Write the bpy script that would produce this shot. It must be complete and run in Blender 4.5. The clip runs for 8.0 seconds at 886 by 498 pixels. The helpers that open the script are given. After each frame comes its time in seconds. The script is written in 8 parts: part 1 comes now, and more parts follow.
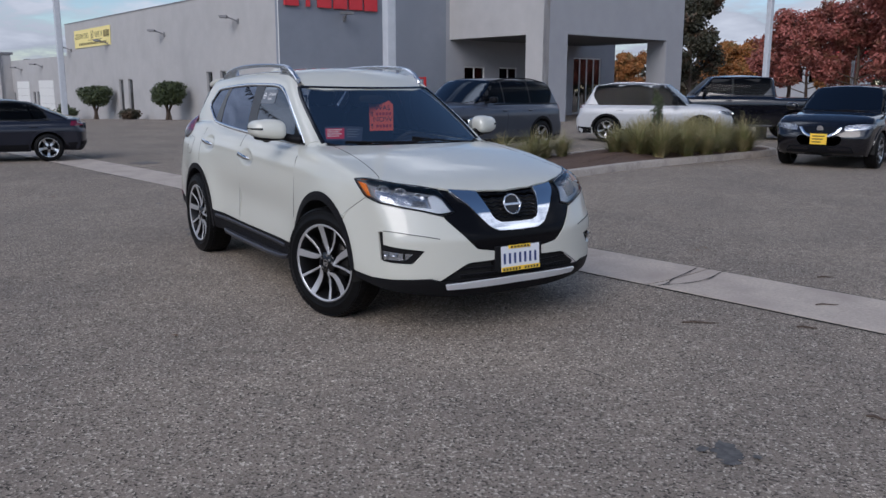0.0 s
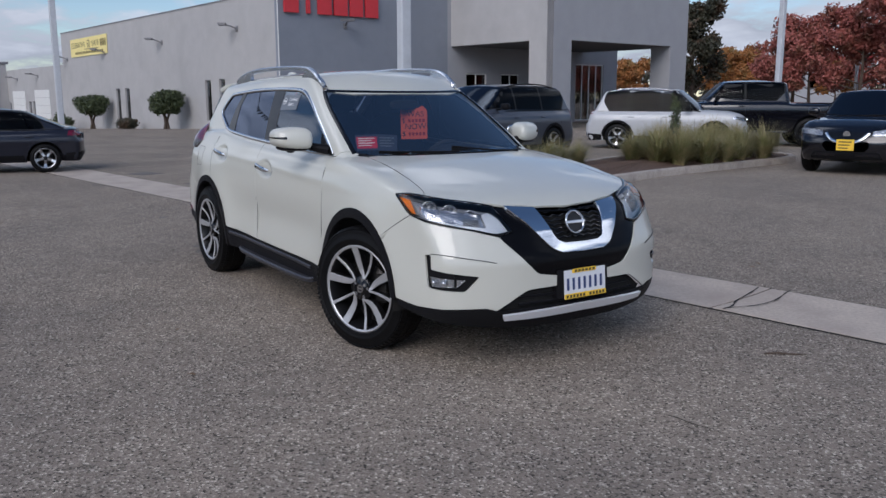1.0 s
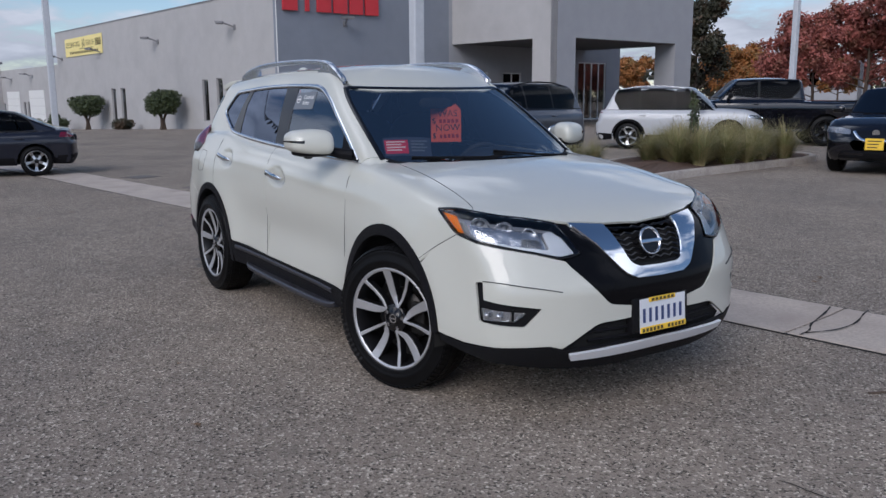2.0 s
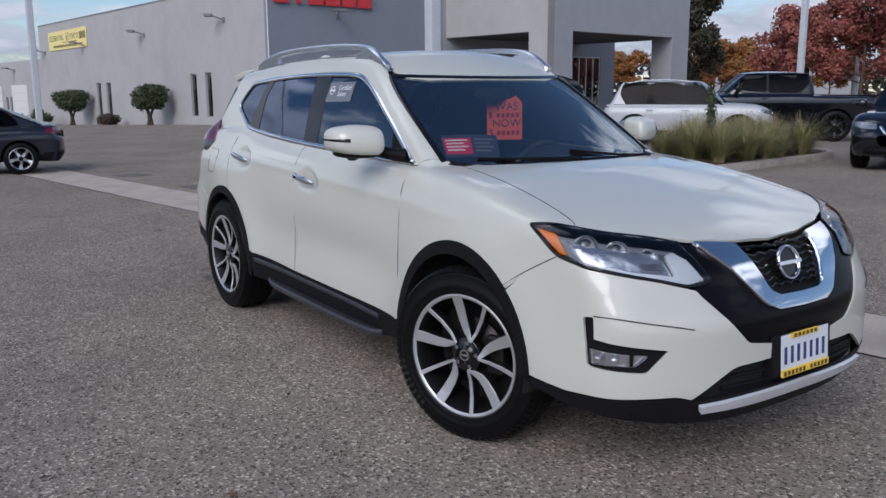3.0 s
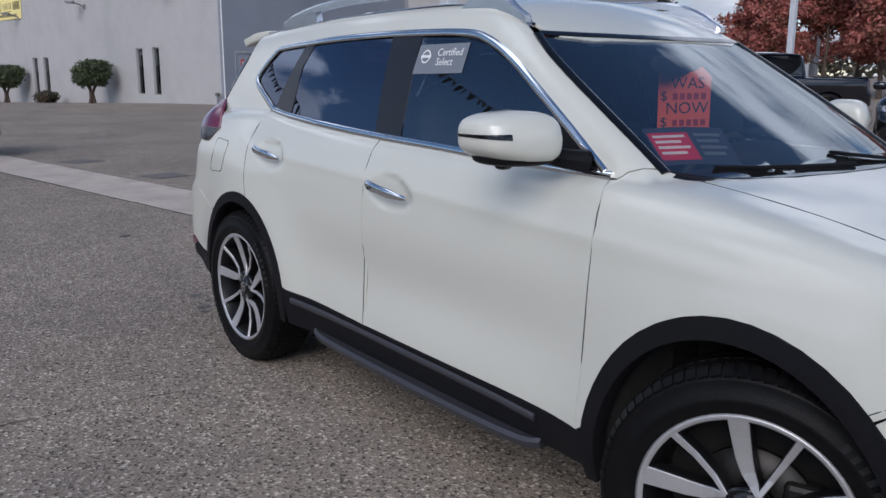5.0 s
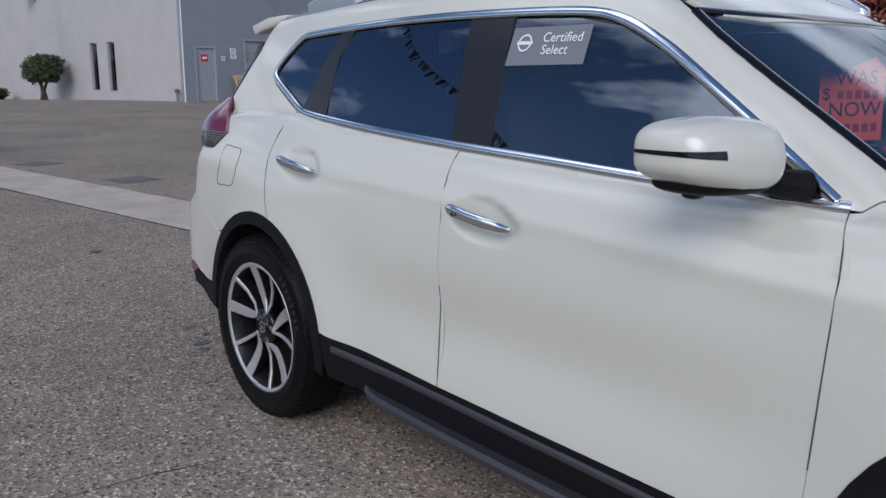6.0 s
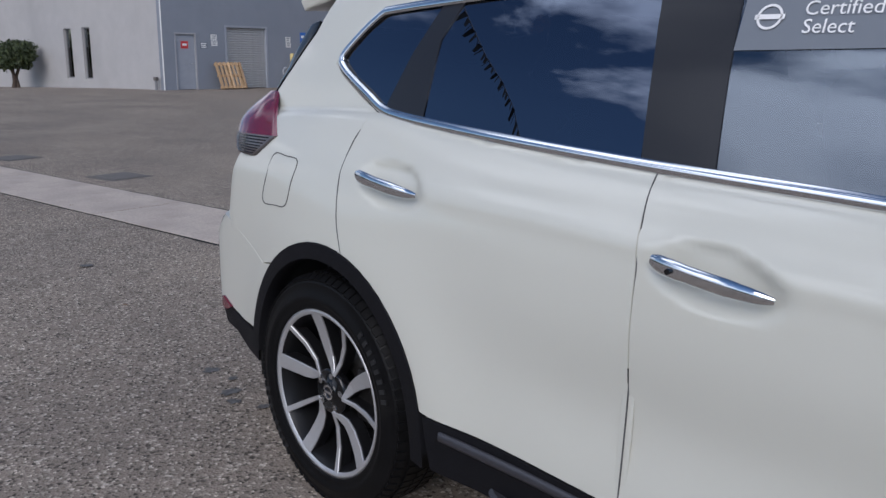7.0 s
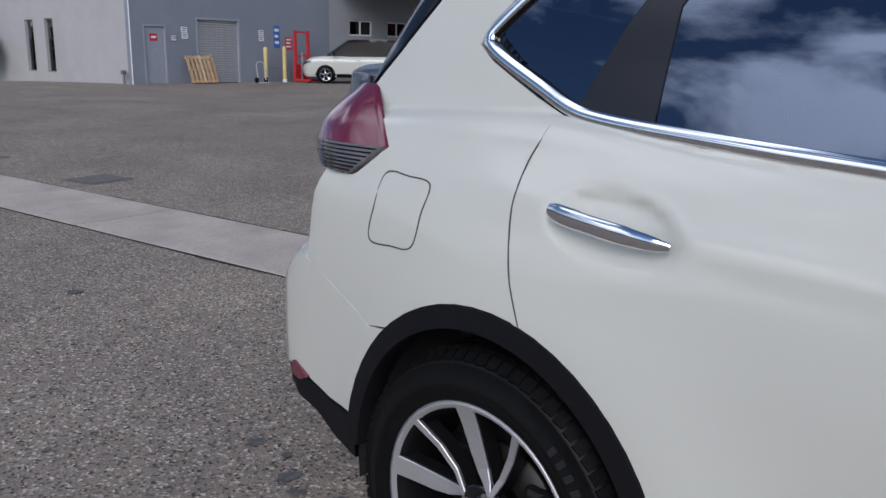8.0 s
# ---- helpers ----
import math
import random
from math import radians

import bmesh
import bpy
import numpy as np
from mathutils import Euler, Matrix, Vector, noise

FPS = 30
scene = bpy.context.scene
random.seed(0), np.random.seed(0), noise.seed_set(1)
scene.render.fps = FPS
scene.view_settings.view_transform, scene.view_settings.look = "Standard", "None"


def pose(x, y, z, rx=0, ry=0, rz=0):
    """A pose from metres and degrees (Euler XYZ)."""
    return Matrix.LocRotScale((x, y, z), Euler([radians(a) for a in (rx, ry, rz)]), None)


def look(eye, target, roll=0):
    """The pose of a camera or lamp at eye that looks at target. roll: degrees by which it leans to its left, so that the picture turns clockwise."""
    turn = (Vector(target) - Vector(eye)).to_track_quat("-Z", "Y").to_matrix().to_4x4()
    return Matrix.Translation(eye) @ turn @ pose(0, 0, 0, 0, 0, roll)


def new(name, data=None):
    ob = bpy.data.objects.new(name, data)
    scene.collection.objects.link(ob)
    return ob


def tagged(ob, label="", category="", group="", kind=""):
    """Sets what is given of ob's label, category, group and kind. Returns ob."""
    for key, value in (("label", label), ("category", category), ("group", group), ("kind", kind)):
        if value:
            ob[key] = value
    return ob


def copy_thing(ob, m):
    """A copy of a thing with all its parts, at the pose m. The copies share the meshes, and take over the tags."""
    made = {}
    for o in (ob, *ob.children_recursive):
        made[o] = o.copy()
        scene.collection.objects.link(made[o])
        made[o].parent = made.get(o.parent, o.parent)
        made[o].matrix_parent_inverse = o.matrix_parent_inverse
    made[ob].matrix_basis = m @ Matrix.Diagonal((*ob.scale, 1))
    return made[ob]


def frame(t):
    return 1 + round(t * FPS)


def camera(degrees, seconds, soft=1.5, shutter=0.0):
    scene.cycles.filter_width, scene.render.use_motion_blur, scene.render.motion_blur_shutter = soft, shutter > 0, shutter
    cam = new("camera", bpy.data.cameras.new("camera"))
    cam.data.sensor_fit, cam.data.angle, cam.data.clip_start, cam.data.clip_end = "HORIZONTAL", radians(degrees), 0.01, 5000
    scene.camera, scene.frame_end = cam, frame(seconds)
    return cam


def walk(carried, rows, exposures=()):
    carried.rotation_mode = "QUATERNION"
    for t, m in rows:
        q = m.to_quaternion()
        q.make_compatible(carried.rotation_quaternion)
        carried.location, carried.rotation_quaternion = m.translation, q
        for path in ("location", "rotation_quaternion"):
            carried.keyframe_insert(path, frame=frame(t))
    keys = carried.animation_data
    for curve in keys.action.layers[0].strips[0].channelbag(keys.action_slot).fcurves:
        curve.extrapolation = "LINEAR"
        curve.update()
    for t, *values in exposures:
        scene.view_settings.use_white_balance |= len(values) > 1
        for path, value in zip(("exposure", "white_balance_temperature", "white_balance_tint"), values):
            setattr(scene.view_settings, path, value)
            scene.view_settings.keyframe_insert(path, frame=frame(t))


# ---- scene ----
cam = camera(56.0, 8.0)
PATH = [
    (0, (6.357, -3.229, 1.51), (4.716, -2.149, 1.134), 0.2),
    (0.5, (6.009, -3.183, 1.498), (4.368, -2.098, 1.135), -0.1),
    (1, (5.647, -3.138, 1.482), (4.008, -2.05, 1.124), -0.1),
    (1.5, (5.279, -3.033, 1.48), (3.64, -1.943, 1.122), -0.2),
    (3, (4.045, -2.848, 1.446), (2.43, -1.729, 1.075), -0.3),
    (3.5, (3.585, -2.82, 1.447), (1.988, -1.675, 1.072), -0.1),
    (4, (3.158, -2.726, 1.425), (1.576, -1.564, 1.041), 0.0),
    (4.5, (2.741, -2.644, 1.413), (1.18, -1.462, 1.005), 0.2),
    (6, (1.493, -2.439, 1.386), (0.024, -1.15, 0.961), 0.3),
    (6.5, (1.06, -2.381, 1.389), (-0.381, -1.067, 0.947), 0.6),
    (7, (0.604, -2.246, 1.375), (-0.824, -0.92, 0.925), 0.6),
    (7.5, (0.172, -2.197, 1.367), (-1.232, -0.844, 0.917), 1.0),
    (8, (-0.328, -2.062, 1.33), (-1.699, -0.68, 0.872), 1.0),
]
walk(cam, [(t, look(eye, target, roll)) for t, eye, target, roll in PATH], [(0.0, -0.20, 5720, 13), (1.7, -0.18, 5720, 13), (3.5, -0.10, 5720, 13), (8.0, -0.15, 5720, 13)])

# ---- world and sun ----
SUN_AZ, SUN_EL = 302.0, 34.0          # degrees: the way to the sun, counted from +x towards +y, and its height


def build_world():
    w = bpy.data.worlds.new("sky")
    scene.world = w
    w.use_nodes = True
    n, l = w.node_tree.nodes, w.node_tree.links
    n.clear()
    out, bg = n.new("ShaderNodeOutputWorld"), n.new("ShaderNodeBackground")
    sky = n.new("ShaderNodeTexSky")
    sky.sky_type, sky.sun_disc = "NISHITA", False
    sky.sun_elevation, sky.sun_rotation = radians(SUN_EL), radians(90 - SUN_AZ)
    sky.air_density, sky.dust_density, sky.ozone_density = 1.0, 0.1, 1.6
    co = n.new("ShaderNodeTexCoord")
    sep = n.new("ShaderNodeSeparateXYZ")
    l.new(co.outputs["Generated"], sep.inputs[0])
    up = n.new("ShaderNodeMath")
    up.operation, up.inputs[1].default_value = "MAXIMUM", 0.0
    l.new(sep.outputs[2], up.inputs[0])
    lift = n.new("ShaderNodeMath")
    lift.operation, lift.inputs[1].default_value = "ADD", 0.22
    l.new(up.outputs[0], lift.inputs[0])
    flat = n.new("ShaderNodeVectorMath")
    flat.operation = "DIVIDE"
    comb = n.new("ShaderNodeCombineXYZ")
    for i in range(3):
        l.new(lift.outputs[0], comb.inputs[i])
    l.new(co.outputs["Generated"], flat.inputs[0])
    l.new(comb.outputs[0], flat.inputs[1])
    drift = n.new("ShaderNodeVectorMath")
    drift.operation, drift.inputs[1].default_value = "ADD", (24.09, 12.13, 24.63)
    l.new(flat.outputs[0], drift.inputs[0])
    big = n.new("ShaderNodeTexNoise")
    big.inputs["Scale"].default_value, big.inputs["Detail"].default_value, big.inputs["Roughness"].default_value = 1.3, 9, 0.55
    l.new(drift.outputs[0], big.inputs["Vector"])
    ramp = n.new("ShaderNodeValToRGB")
    ramp.color_ramp.elements[0].position, ramp.color_ramp.elements[1].position = 0.53, 0.61
    low = n.new("ShaderNodeMapRange")
    low.inputs["From Min"].default_value, low.inputs["From Max"].default_value = 0.1, 0.75
    low.inputs["To Min"].default_value, low.inputs["To Max"].default_value = 0.10, -0.03
    l.new(sep.outputs[2], low.inputs["Value"])
    more = n.new("ShaderNodeMath")
    more.operation = "ADD"
    l.new(big.outputs["Fac"], more.inputs[0])
    l.new(low.outputs[0], more.inputs[1])
    l.new(more.outputs[0], ramp.inputs[0])
    shade = n.new("ShaderNodeTexNoise")
    shade.inputs["Scale"].default_value, shade.inputs["Detail"].default_value = 2.6, 6
    l.new(drift.outputs[0], shade.inputs["Vector"])
    grey = n.new("ShaderNodeValToRGB")
    grey.color_ramp.elements[0].position, grey.color_ramp.elements[0].color = 0.36, (4.0, 4.2, 4.6, 1)
    grey.color_ramp.elements[1].position, grey.color_ramp.elements[1].color = 0.62, (7.4, 7.5, 7.7, 1)
    l.new(shade.outputs["Fac"], grey.inputs[0])
    mix = n.new("ShaderNodeMix")
    mix.data_type = "RGBA"
    l.new(ramp.outputs["Color"], mix.inputs["Factor"])
    l.new(sky.outputs[0], mix.inputs["A"])
    # clouds on the sun's side glow as they scatter its light forward
    way = Vector((math.cos(radians(SUN_AZ)) * math.cos(radians(SUN_EL)), math.sin(radians(SUN_AZ)) * math.cos(radians(SUN_EL)), math.sin(radians(SUN_EL))))
    near = n.new("ShaderNodeVectorMath")
    near.operation, near.inputs[1].default_value = "DOT_PRODUCT", way
    l.new(co.outputs["Generated"], near.inputs[0])
    gain = n.new("ShaderNodeMapRange")
    gain.inputs["From Min"].default_value, gain.inputs["From Max"].default_value = -0.1, 0.9
    gain.inputs["To Min"].default_value, gain.inputs["To Max"].default_value = 1.0, 1.6
    l.new(near.outputs["Value"], gain.inputs["Value"])
    high = n.new("ShaderNodeMapRange")
    high.inputs["From Min"].default_value, high.inputs["From Max"].default_value = 0.15, 0.5
    high.inputs["To Min"].default_value, high.inputs["To Max"].default_value = 1.0, 1.9
    l.new(sep.outputs[2], high.inputs["Value"])
    both = n.new("ShaderNodeMath")
    both.operation = "MULTIPLY"
    l.new(gain.outputs[0], both.inputs[0])
    l.new(high.outputs[0], both.inputs[1])
    glow = n.new("ShaderNodeVectorMath")
    glow.operation = "SCALE"
    l.new(grey.outputs["Color"], glow.inputs[0])
    l.new(both.outputs[0], glow.inputs["Scale"])
    l.new(glow.outputs[0], mix.inputs["B"])
    l.new(mix.outputs["Result"], bg.inputs["Color"])
    bg.inputs["Strength"].default_value = 0.10
    l.new(bg.outputs[0], out.inputs["Surface"])
    sun = bpy.data.lights.new("sun", "SUN")
    sun.energy, sun.angle, sun.color = 2.3, radians(38.0), (1.0, 0.89, 0.76)
    ob = new("sun", sun)
    ob.matrix_world = look(way * 60, (0, 0, 0))


build_world()
scene.view_settings.exposure = 0.0

# ---- materials ----


def material(name, color, rough=0.5, metal=0.0, coat=0.0, noise_scale=0.0, vary=0.0, bump=0.0, bump_scale=None, second=None, second_scale=3.0, second_at=(0.5, 0.65), emission=None, transmission=0.0, spec=0.5, random=0.0, flake=0.0):
    """A Principled surface: colour with fine grain (noise_scale, vary), a second colour in blotches, relief and per-piece variation."""
    m = bpy.data.materials.new(name)
    m.use_nodes = True
    n, l = m.node_tree.nodes, m.node_tree.links
    b = n["Principled BSDF"]
    b.inputs["Roughness"].default_value, b.inputs["Metallic"].default_value = rough, metal
    b.inputs["Coat Weight"].default_value, b.inputs["Coat Roughness"].default_value = coat, 0.03
    b.inputs["Specular IOR Level"].default_value = spec
    b.inputs["Transmission Weight"].default_value = transmission
    b.inputs["Base Color"].default_value = (*color, 1)
    co = n.new("ShaderNodeTexCoord")
    src = None
    if noise_scale:
        t = n.new("ShaderNodeTexNoise")
        t.inputs["Scale"].default_value, t.inputs["Detail"].default_value, t.inputs["Roughness"].default_value = noise_scale, 7, 0.6
        l.new(co.outputs["Object"], t.inputs["Vector"])
        r = n.new("ShaderNodeValToRGB")
        r.color_ramp.elements[0].position, r.color_ramp.elements[1].position = 0.3, 0.7
        r.color_ramp.elements[0].color = (*[c * (1 - vary) for c in color], 1)
        r.color_ramp.elements[1].color = (*[min(1, c * (1 + vary)) for c in color], 1)
        l.new(t.outputs["Fac"], r.inputs[0])
        src = r.outputs["Color"]
        rr = n.new("ShaderNodeMapRange")
        rr.inputs["To Min"].default_value, rr.inputs["To Max"].default_value = max(0, rough - 0.08), min(1, rough + 0.08)
        l.new(t.outputs["Fac"], rr.inputs["Value"])
        l.new(rr.outputs[0], b.inputs["Roughness"])
    if second:
        t2 = n.new("ShaderNodeTexNoise")
        t2.inputs["Scale"].default_value, t2.inputs["Detail"].default_value = second_scale, 8
        l.new(co.outputs["Object"], t2.inputs["Vector"])
        r2 = n.new("ShaderNodeMapRange")
        r2.inputs["From Min"].default_value, r2.inputs["From Max"].default_value = second_at
        l.new(t2.outputs["Fac"], r2.inputs["Value"])
        mx = n.new("ShaderNodeMix")
        mx.data_type = "RGBA"
        l.new(r2.outputs[0], mx.inputs["Factor"])
        if src:
            l.new(src, mx.inputs["A"])
        else:
            mx.inputs["A"].default_value = (*color, 1)
        mx.inputs["B"].default_value = (*second, 1)
        src = mx.outputs["Result"]
    if random:
        info = n.new("ShaderNodeObjectInfo")
        hsv = n.new("ShaderNodeHueSaturation")
        mr = n.new("ShaderNodeMapRange")
        mr.inputs["To Min"].default_value, mr.inputs["To Max"].default_value = 1 - random, 1 + random
        l.new(info.outputs["Random"], mr.inputs["Value"])
        l.new(mr.outputs[0], hsv.inputs["Value"])
        if src:
            l.new(src, hsv.inputs["Color"])
        else:
            hsv.inputs["Color"].default_value = (*color, 1)
        src = hsv.outputs["Color"]
    if src:
        l.new(src, b.inputs["Base Color"])
    if bump:
        tb = n.new("ShaderNodeTexNoise")
        tb.inputs["Scale"].default_value, tb.inputs["Detail"].default_value = bump_scale or noise_scale * 2, 6
        l.new(co.outputs["Object"], tb.inputs["Vector"])
        bu = n.new("ShaderNodeBump")
        bu.inputs["Strength"].default_value, bu.inputs["Distance"].default_value = bump, 0.01
        l.new(tb.outputs["Fac"], bu.inputs["Height"])
        l.new(bu.outputs[0], b.inputs["Normal"])
    if emission:
        b.inputs["Emission Color"].default_value, b.inputs["Emission Strength"].default_value = (*emission[:3], 1), emission[3]
    return m


def asphalt(name, base, light, dark, patch):
    """Worn asphalt: pale and dark stones in a grey binder, with broad stains."""
    m = bpy.data.materials.new(name)
    m.use_nodes = True
    n, l = m.node_tree.nodes, m.node_tree.links
    b = n["Principled BSDF"]
    b.inputs["Roughness"].default_value, b.inputs["Specular IOR Level"].default_value = 0.92, 0.1
    co = n.new("ShaderNodeTexCoord")

    def tex(kind, scale, detail=4):
        t = n.new(kind)
        t.inputs["Scale"].default_value = scale
        if kind == "ShaderNodeTexNoise":
            t.inputs["Detail"].default_value = detail
        l.new(co.outputs["Object"], t.inputs["Vector"])
        return t

    def ramp(socket, lo, hi, a, c):
        r = n.new("ShaderNodeValToRGB")
        r.color_ramp.elements[0].position, r.color_ramp.elements[1].position = lo, hi
        r.color_ramp.elements[0].color, r.color_ramp.elements[1].color = (*a, 1), (*c, 1)
        l.new(socket, r.inputs[0])
        return r.outputs["Color"]

    def mix(kind, f, a, c):
        x = n.new("ShaderNodeMix")
        x.data_type, x.blend_type = "RGBA", kind
        if isinstance(f, float):
            x.inputs["Factor"].default_value = f
        else:
            l.new(f, x.inputs["Factor"])
        l.new(a, x.inputs["A"])
        l.new(c, x.inputs["B"])
        return x.outputs["Result"]

    cells = tex("ShaderNodeTexVoronoi", 95)
    sepc = n.new("ShaderNodeSeparateColor")
    l.new(cells.outputs["Color"], sepc.inputs[0])
    stones = n.new("ShaderNodeValToRGB")
    e = stones.color_ramp.elements
    e[0].position, e[0].color = 0.0, (*dark, 1)
    e[1].position, e[1].color = 1.0, (*light, 1)
    for p, c in ((0.28, base), (0.80, base), (0.90, tuple(0.6 * x + 0.4 * y for x, y in zip(base, light)))):
        k = e.new(p)
        k.color = (*c, 1)
    l.new(sepc.outputs[0], stones.inputs[0])
    fine = ramp(tex("ShaderNodeTexNoise", 330, 3).outputs["Fac"], 0.3, 0.7, (0.62, 0.62, 0.62), (1.35, 1.33, 1.30))
    col = mix("MULTIPLY", 1.0, stones.outputs["Color"], fine)
    broad = ramp(tex("ShaderNodeTexNoise", 0.55, 8).outputs["Fac"], 0.32, 0.72, (0.82, 0.82, 0.83), (1.14, 1.12, 1.09))
    col = mix("MULTIPLY", 1.0, col, broad)
    mid = ramp(tex("ShaderNodeTexNoise", 6.0, 6).outputs["Fac"], 0.3, 0.7, (0.9, 0.9, 0.9), (1.09, 1.08, 1.07))
    col = mix("MULTIPLY", 1.0, col, mid)
    spot = n.new("ShaderNodeMapRange")
    spot.inputs["From Min"].default_value, spot.inputs["From Max"].default_value = 0.66, 0.80
    l.new(tex("ShaderNodeTexNoise", 2.1, 7).outputs["Fac"], spot.inputs["Value"])
    pc = n.new("ShaderNodeRGB")
    pc.outputs[0].default_value = (*patch, 1)
    col = mix("MIX", spot.outputs[0], col, pc.outputs[0])
    l.new(col, b.inputs["Base Color"])
    bu = n.new("ShaderNodeBump")
    bu.inputs["Strength"].default_value, bu.inputs["Distance"].default_value = 0.55, 0.006
    l.new(cells.outputs["Distance"], bu.inputs["Height"])
    l.new(bu.outputs[0], b.inputs["Normal"])
    return m


def pane(name, tint, gloss_rough=0.0, ior=1.5, coat=(0.95, 0.95, 0.95)):
    """A sheet of glass: clear with a tint, and the gloss of its surface."""
    m = bpy.data.materials.new(name)
    m.use_nodes = True
    n, l = m.node_tree.nodes, m.node_tree.links
    n.clear()
    out, mx = n.new("ShaderNodeOutputMaterial"), n.new("ShaderNodeMixShader")
    tr, gl, fr = n.new("ShaderNodeBsdfTransparent"), n.new("ShaderNodeBsdfGlossy"), n.new("ShaderNodeFresnel")
    tr.inputs["Color"].default_value = (*tint, 1)
    gl.inputs["Roughness"].default_value, gl.inputs["Color"].default_value = gloss_rough, (*coat, 1)
    fr.inputs["IOR"].default_value = ior
    l.new(fr.outputs[0], mx.inputs[0])
    l.new(tr.outputs[0], mx.inputs[1])
    l.new(gl.outputs[0], mx.inputs[2])
    l.new(mx.outputs[0], out.inputs["Surface"])
    return m


M = {}
M["asphalt"] = asphalt("asphalt", (0.272, 0.236, 0.200), (0.62, 0.56, 0.48), (0.060, 0.054, 0.047), (0.195, 0.172, 0.146))
M["concrete"] = material("gutter concrete", (0.48, 0.415, 0.35), 0.85, noise_scale=40, vary=0.18, bump=0.25, bump_scale=120, second=(0.36, 0.30, 0.26), second_scale=1.9, second_at=(0.42, 0.72))
M["kerb"] = material("kerb concrete", (0.40, 0.355, 0.31), 0.85, noise_scale=25, vary=0.2, bump=0.3, bump_scale=90, second=(0.2, 0.175, 0.16), second_scale=2.5, second_at=(0.5, 0.8))
M["stucco"] = material("pale grey stucco", (0.42, 0.41, 0.405), 0.9, noise_scale=1.2, vary=0.05, bump=0.25, bump_scale=60, second=(0.365, 0.355, 0.35), second_scale=0.5, second_at=(0.5, 0.8))
M["stucco_dark"] = material("blue-grey stucco", (0.225, 0.245, 0.285), 0.9, noise_scale=1.2, vary=0.06, bump=0.25, bump_scale=60, second=(0.20, 0.22, 0.258), second_scale=0.6, second_at=(0.5, 0.8))
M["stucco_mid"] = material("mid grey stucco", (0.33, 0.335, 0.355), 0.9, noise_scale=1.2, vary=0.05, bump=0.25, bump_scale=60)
M["roofing"] = material("roof felt", (0.12, 0.12, 0.12), 0.95, noise_scale=3, vary=0.2)
# canopy ceiling: the shade beneath it is put into this dark colour
M["soffit"] = material("soffit with painted shade", (0.10, 0.10, 0.105), 0.9, noise_scale=4, vary=0.1)
M["door_grey"] = material("painted steel door", (0.29, 0.31, 0.35), 0.5, noise_scale=5, vary=0.05)
M["shutter"] = material("galvanised shutter", (0.46, 0.46, 0.46), 0.45, 0.5, noise_scale=6, vary=0.1)
M["white_paint"] = material("white paint", (0.72, 0.72, 0.70), 0.6, noise_scale=12, vary=0.06)
M["pole"] = material("painted steel pole", (0.52, 0.54, 0.57), 0.5, 0.1, noise_scale=8, vary=0.07)
M["pole_dark"] = material("weathered pole", (0.22, 0.22, 0.23), 0.6, 0.2, noise_scale=8, vary=0.1)
M["red_paint"] = material("red paint", (0.50, 0.03, 0.035), 0.45, noise_scale=6, vary=0.1)
M["sign_red"] = material("red sign face", (0.55, 0.03, 0.04), 0.35, noise_scale=3, vary=0.05)
M["blue_sign"] = material("blue sign", (0.03, 0.13, 0.45), 0.5, noise_scale=9, vary=0.08)
M["yellow_paint"] = material("worn yellow paint", (0.62, 0.50, 0.20), 0.6, noise_scale=9, vary=0.15)
M["yellow_banner"] = material("yellow banner cloth", (0.84, 0.72, 0.30), 0.7, noise_scale=4, vary=0.07)
M["ink"] = material("dark ink", (0.10, 0.075, 0.02), 0.7, noise_scale=30, vary=0.1)
M["wood_pallet"] = material("raw pallet wood", (0.48, 0.32, 0.18), 0.8, noise_scale=12, vary=0.25, bump=0.2, bump_scale=60, random=0.25)
M["bark"] = material("bark", (0.09, 0.065, 0.05), 0.9, noise_scale=14, vary=0.35, bump=0.6, bump_scale=30)
M["leaf_dark"] = material("clipped shrub leaves", (0.045, 0.062, 0.026), 0.6, noise_scale=4, vary=0.4, second=(0.08, 0.10, 0.03), second_scale=7)
M["leaf_tree"] = material("dark tree leaves", (0.045, 0.045, 0.026), 0.6, noise_scale=1.5, vary=0.4, second=(0.085, 0.05, 0.028), second_scale=1.2)
M["leaf_red"] = material("red autumn leaves", (0.31, 0.095, 0.075), 0.6, noise_scale=0.9, vary=0.35, second=(0.17, 0.07, 0.04), second_scale=1.0)
M["leaf_orange"] = material("orange autumn leaves", (0.30, 0.12, 0.03), 0.6, noise_scale=0.9, vary=0.35, second=(0.2, 0.13, 0.04), second_scale=1.0)
M["grass_blade"] = material("ornamental grass", (0.17, 0.17, 0.06), 0.65, noise_scale=1.8, vary=0.35, second=(0.42, 0.34, 0.18), second_scale=2.6, second_at=(0.42, 0.66))
M["mulch"] = material("bark mulch", (0.10, 0.062, 0.042), 0.95, noise_scale=30, vary=0.5, bump=0.9, bump_scale=45)
M["chrome"] = material("chrome", (0.80, 0.81, 0.83), 0.06, 1.0)
M["satin"] = material("satin aluminium", (0.55, 0.56, 0.58), 0.28, 1.0, noise_scale=60, vary=0.04)
M["machined"] = material("machined wheel face", (0.50, 0.50, 0.51), 0.38, 0.6, noise_scale=90, vary=0.04)
M["plastic"] = material("grained black plastic", (0.009, 0.009, 0.011), 0.5, spec=0.10, noise_scale=60, vary=0.2, bump=0.12, bump_scale=500, second=(0.010, 0.010, 0.011), second_scale=3)
M["gloss_black"] = material("gloss black", (0.006, 0.006, 0.007), 0.12, spec=0.3, coat=0.3)
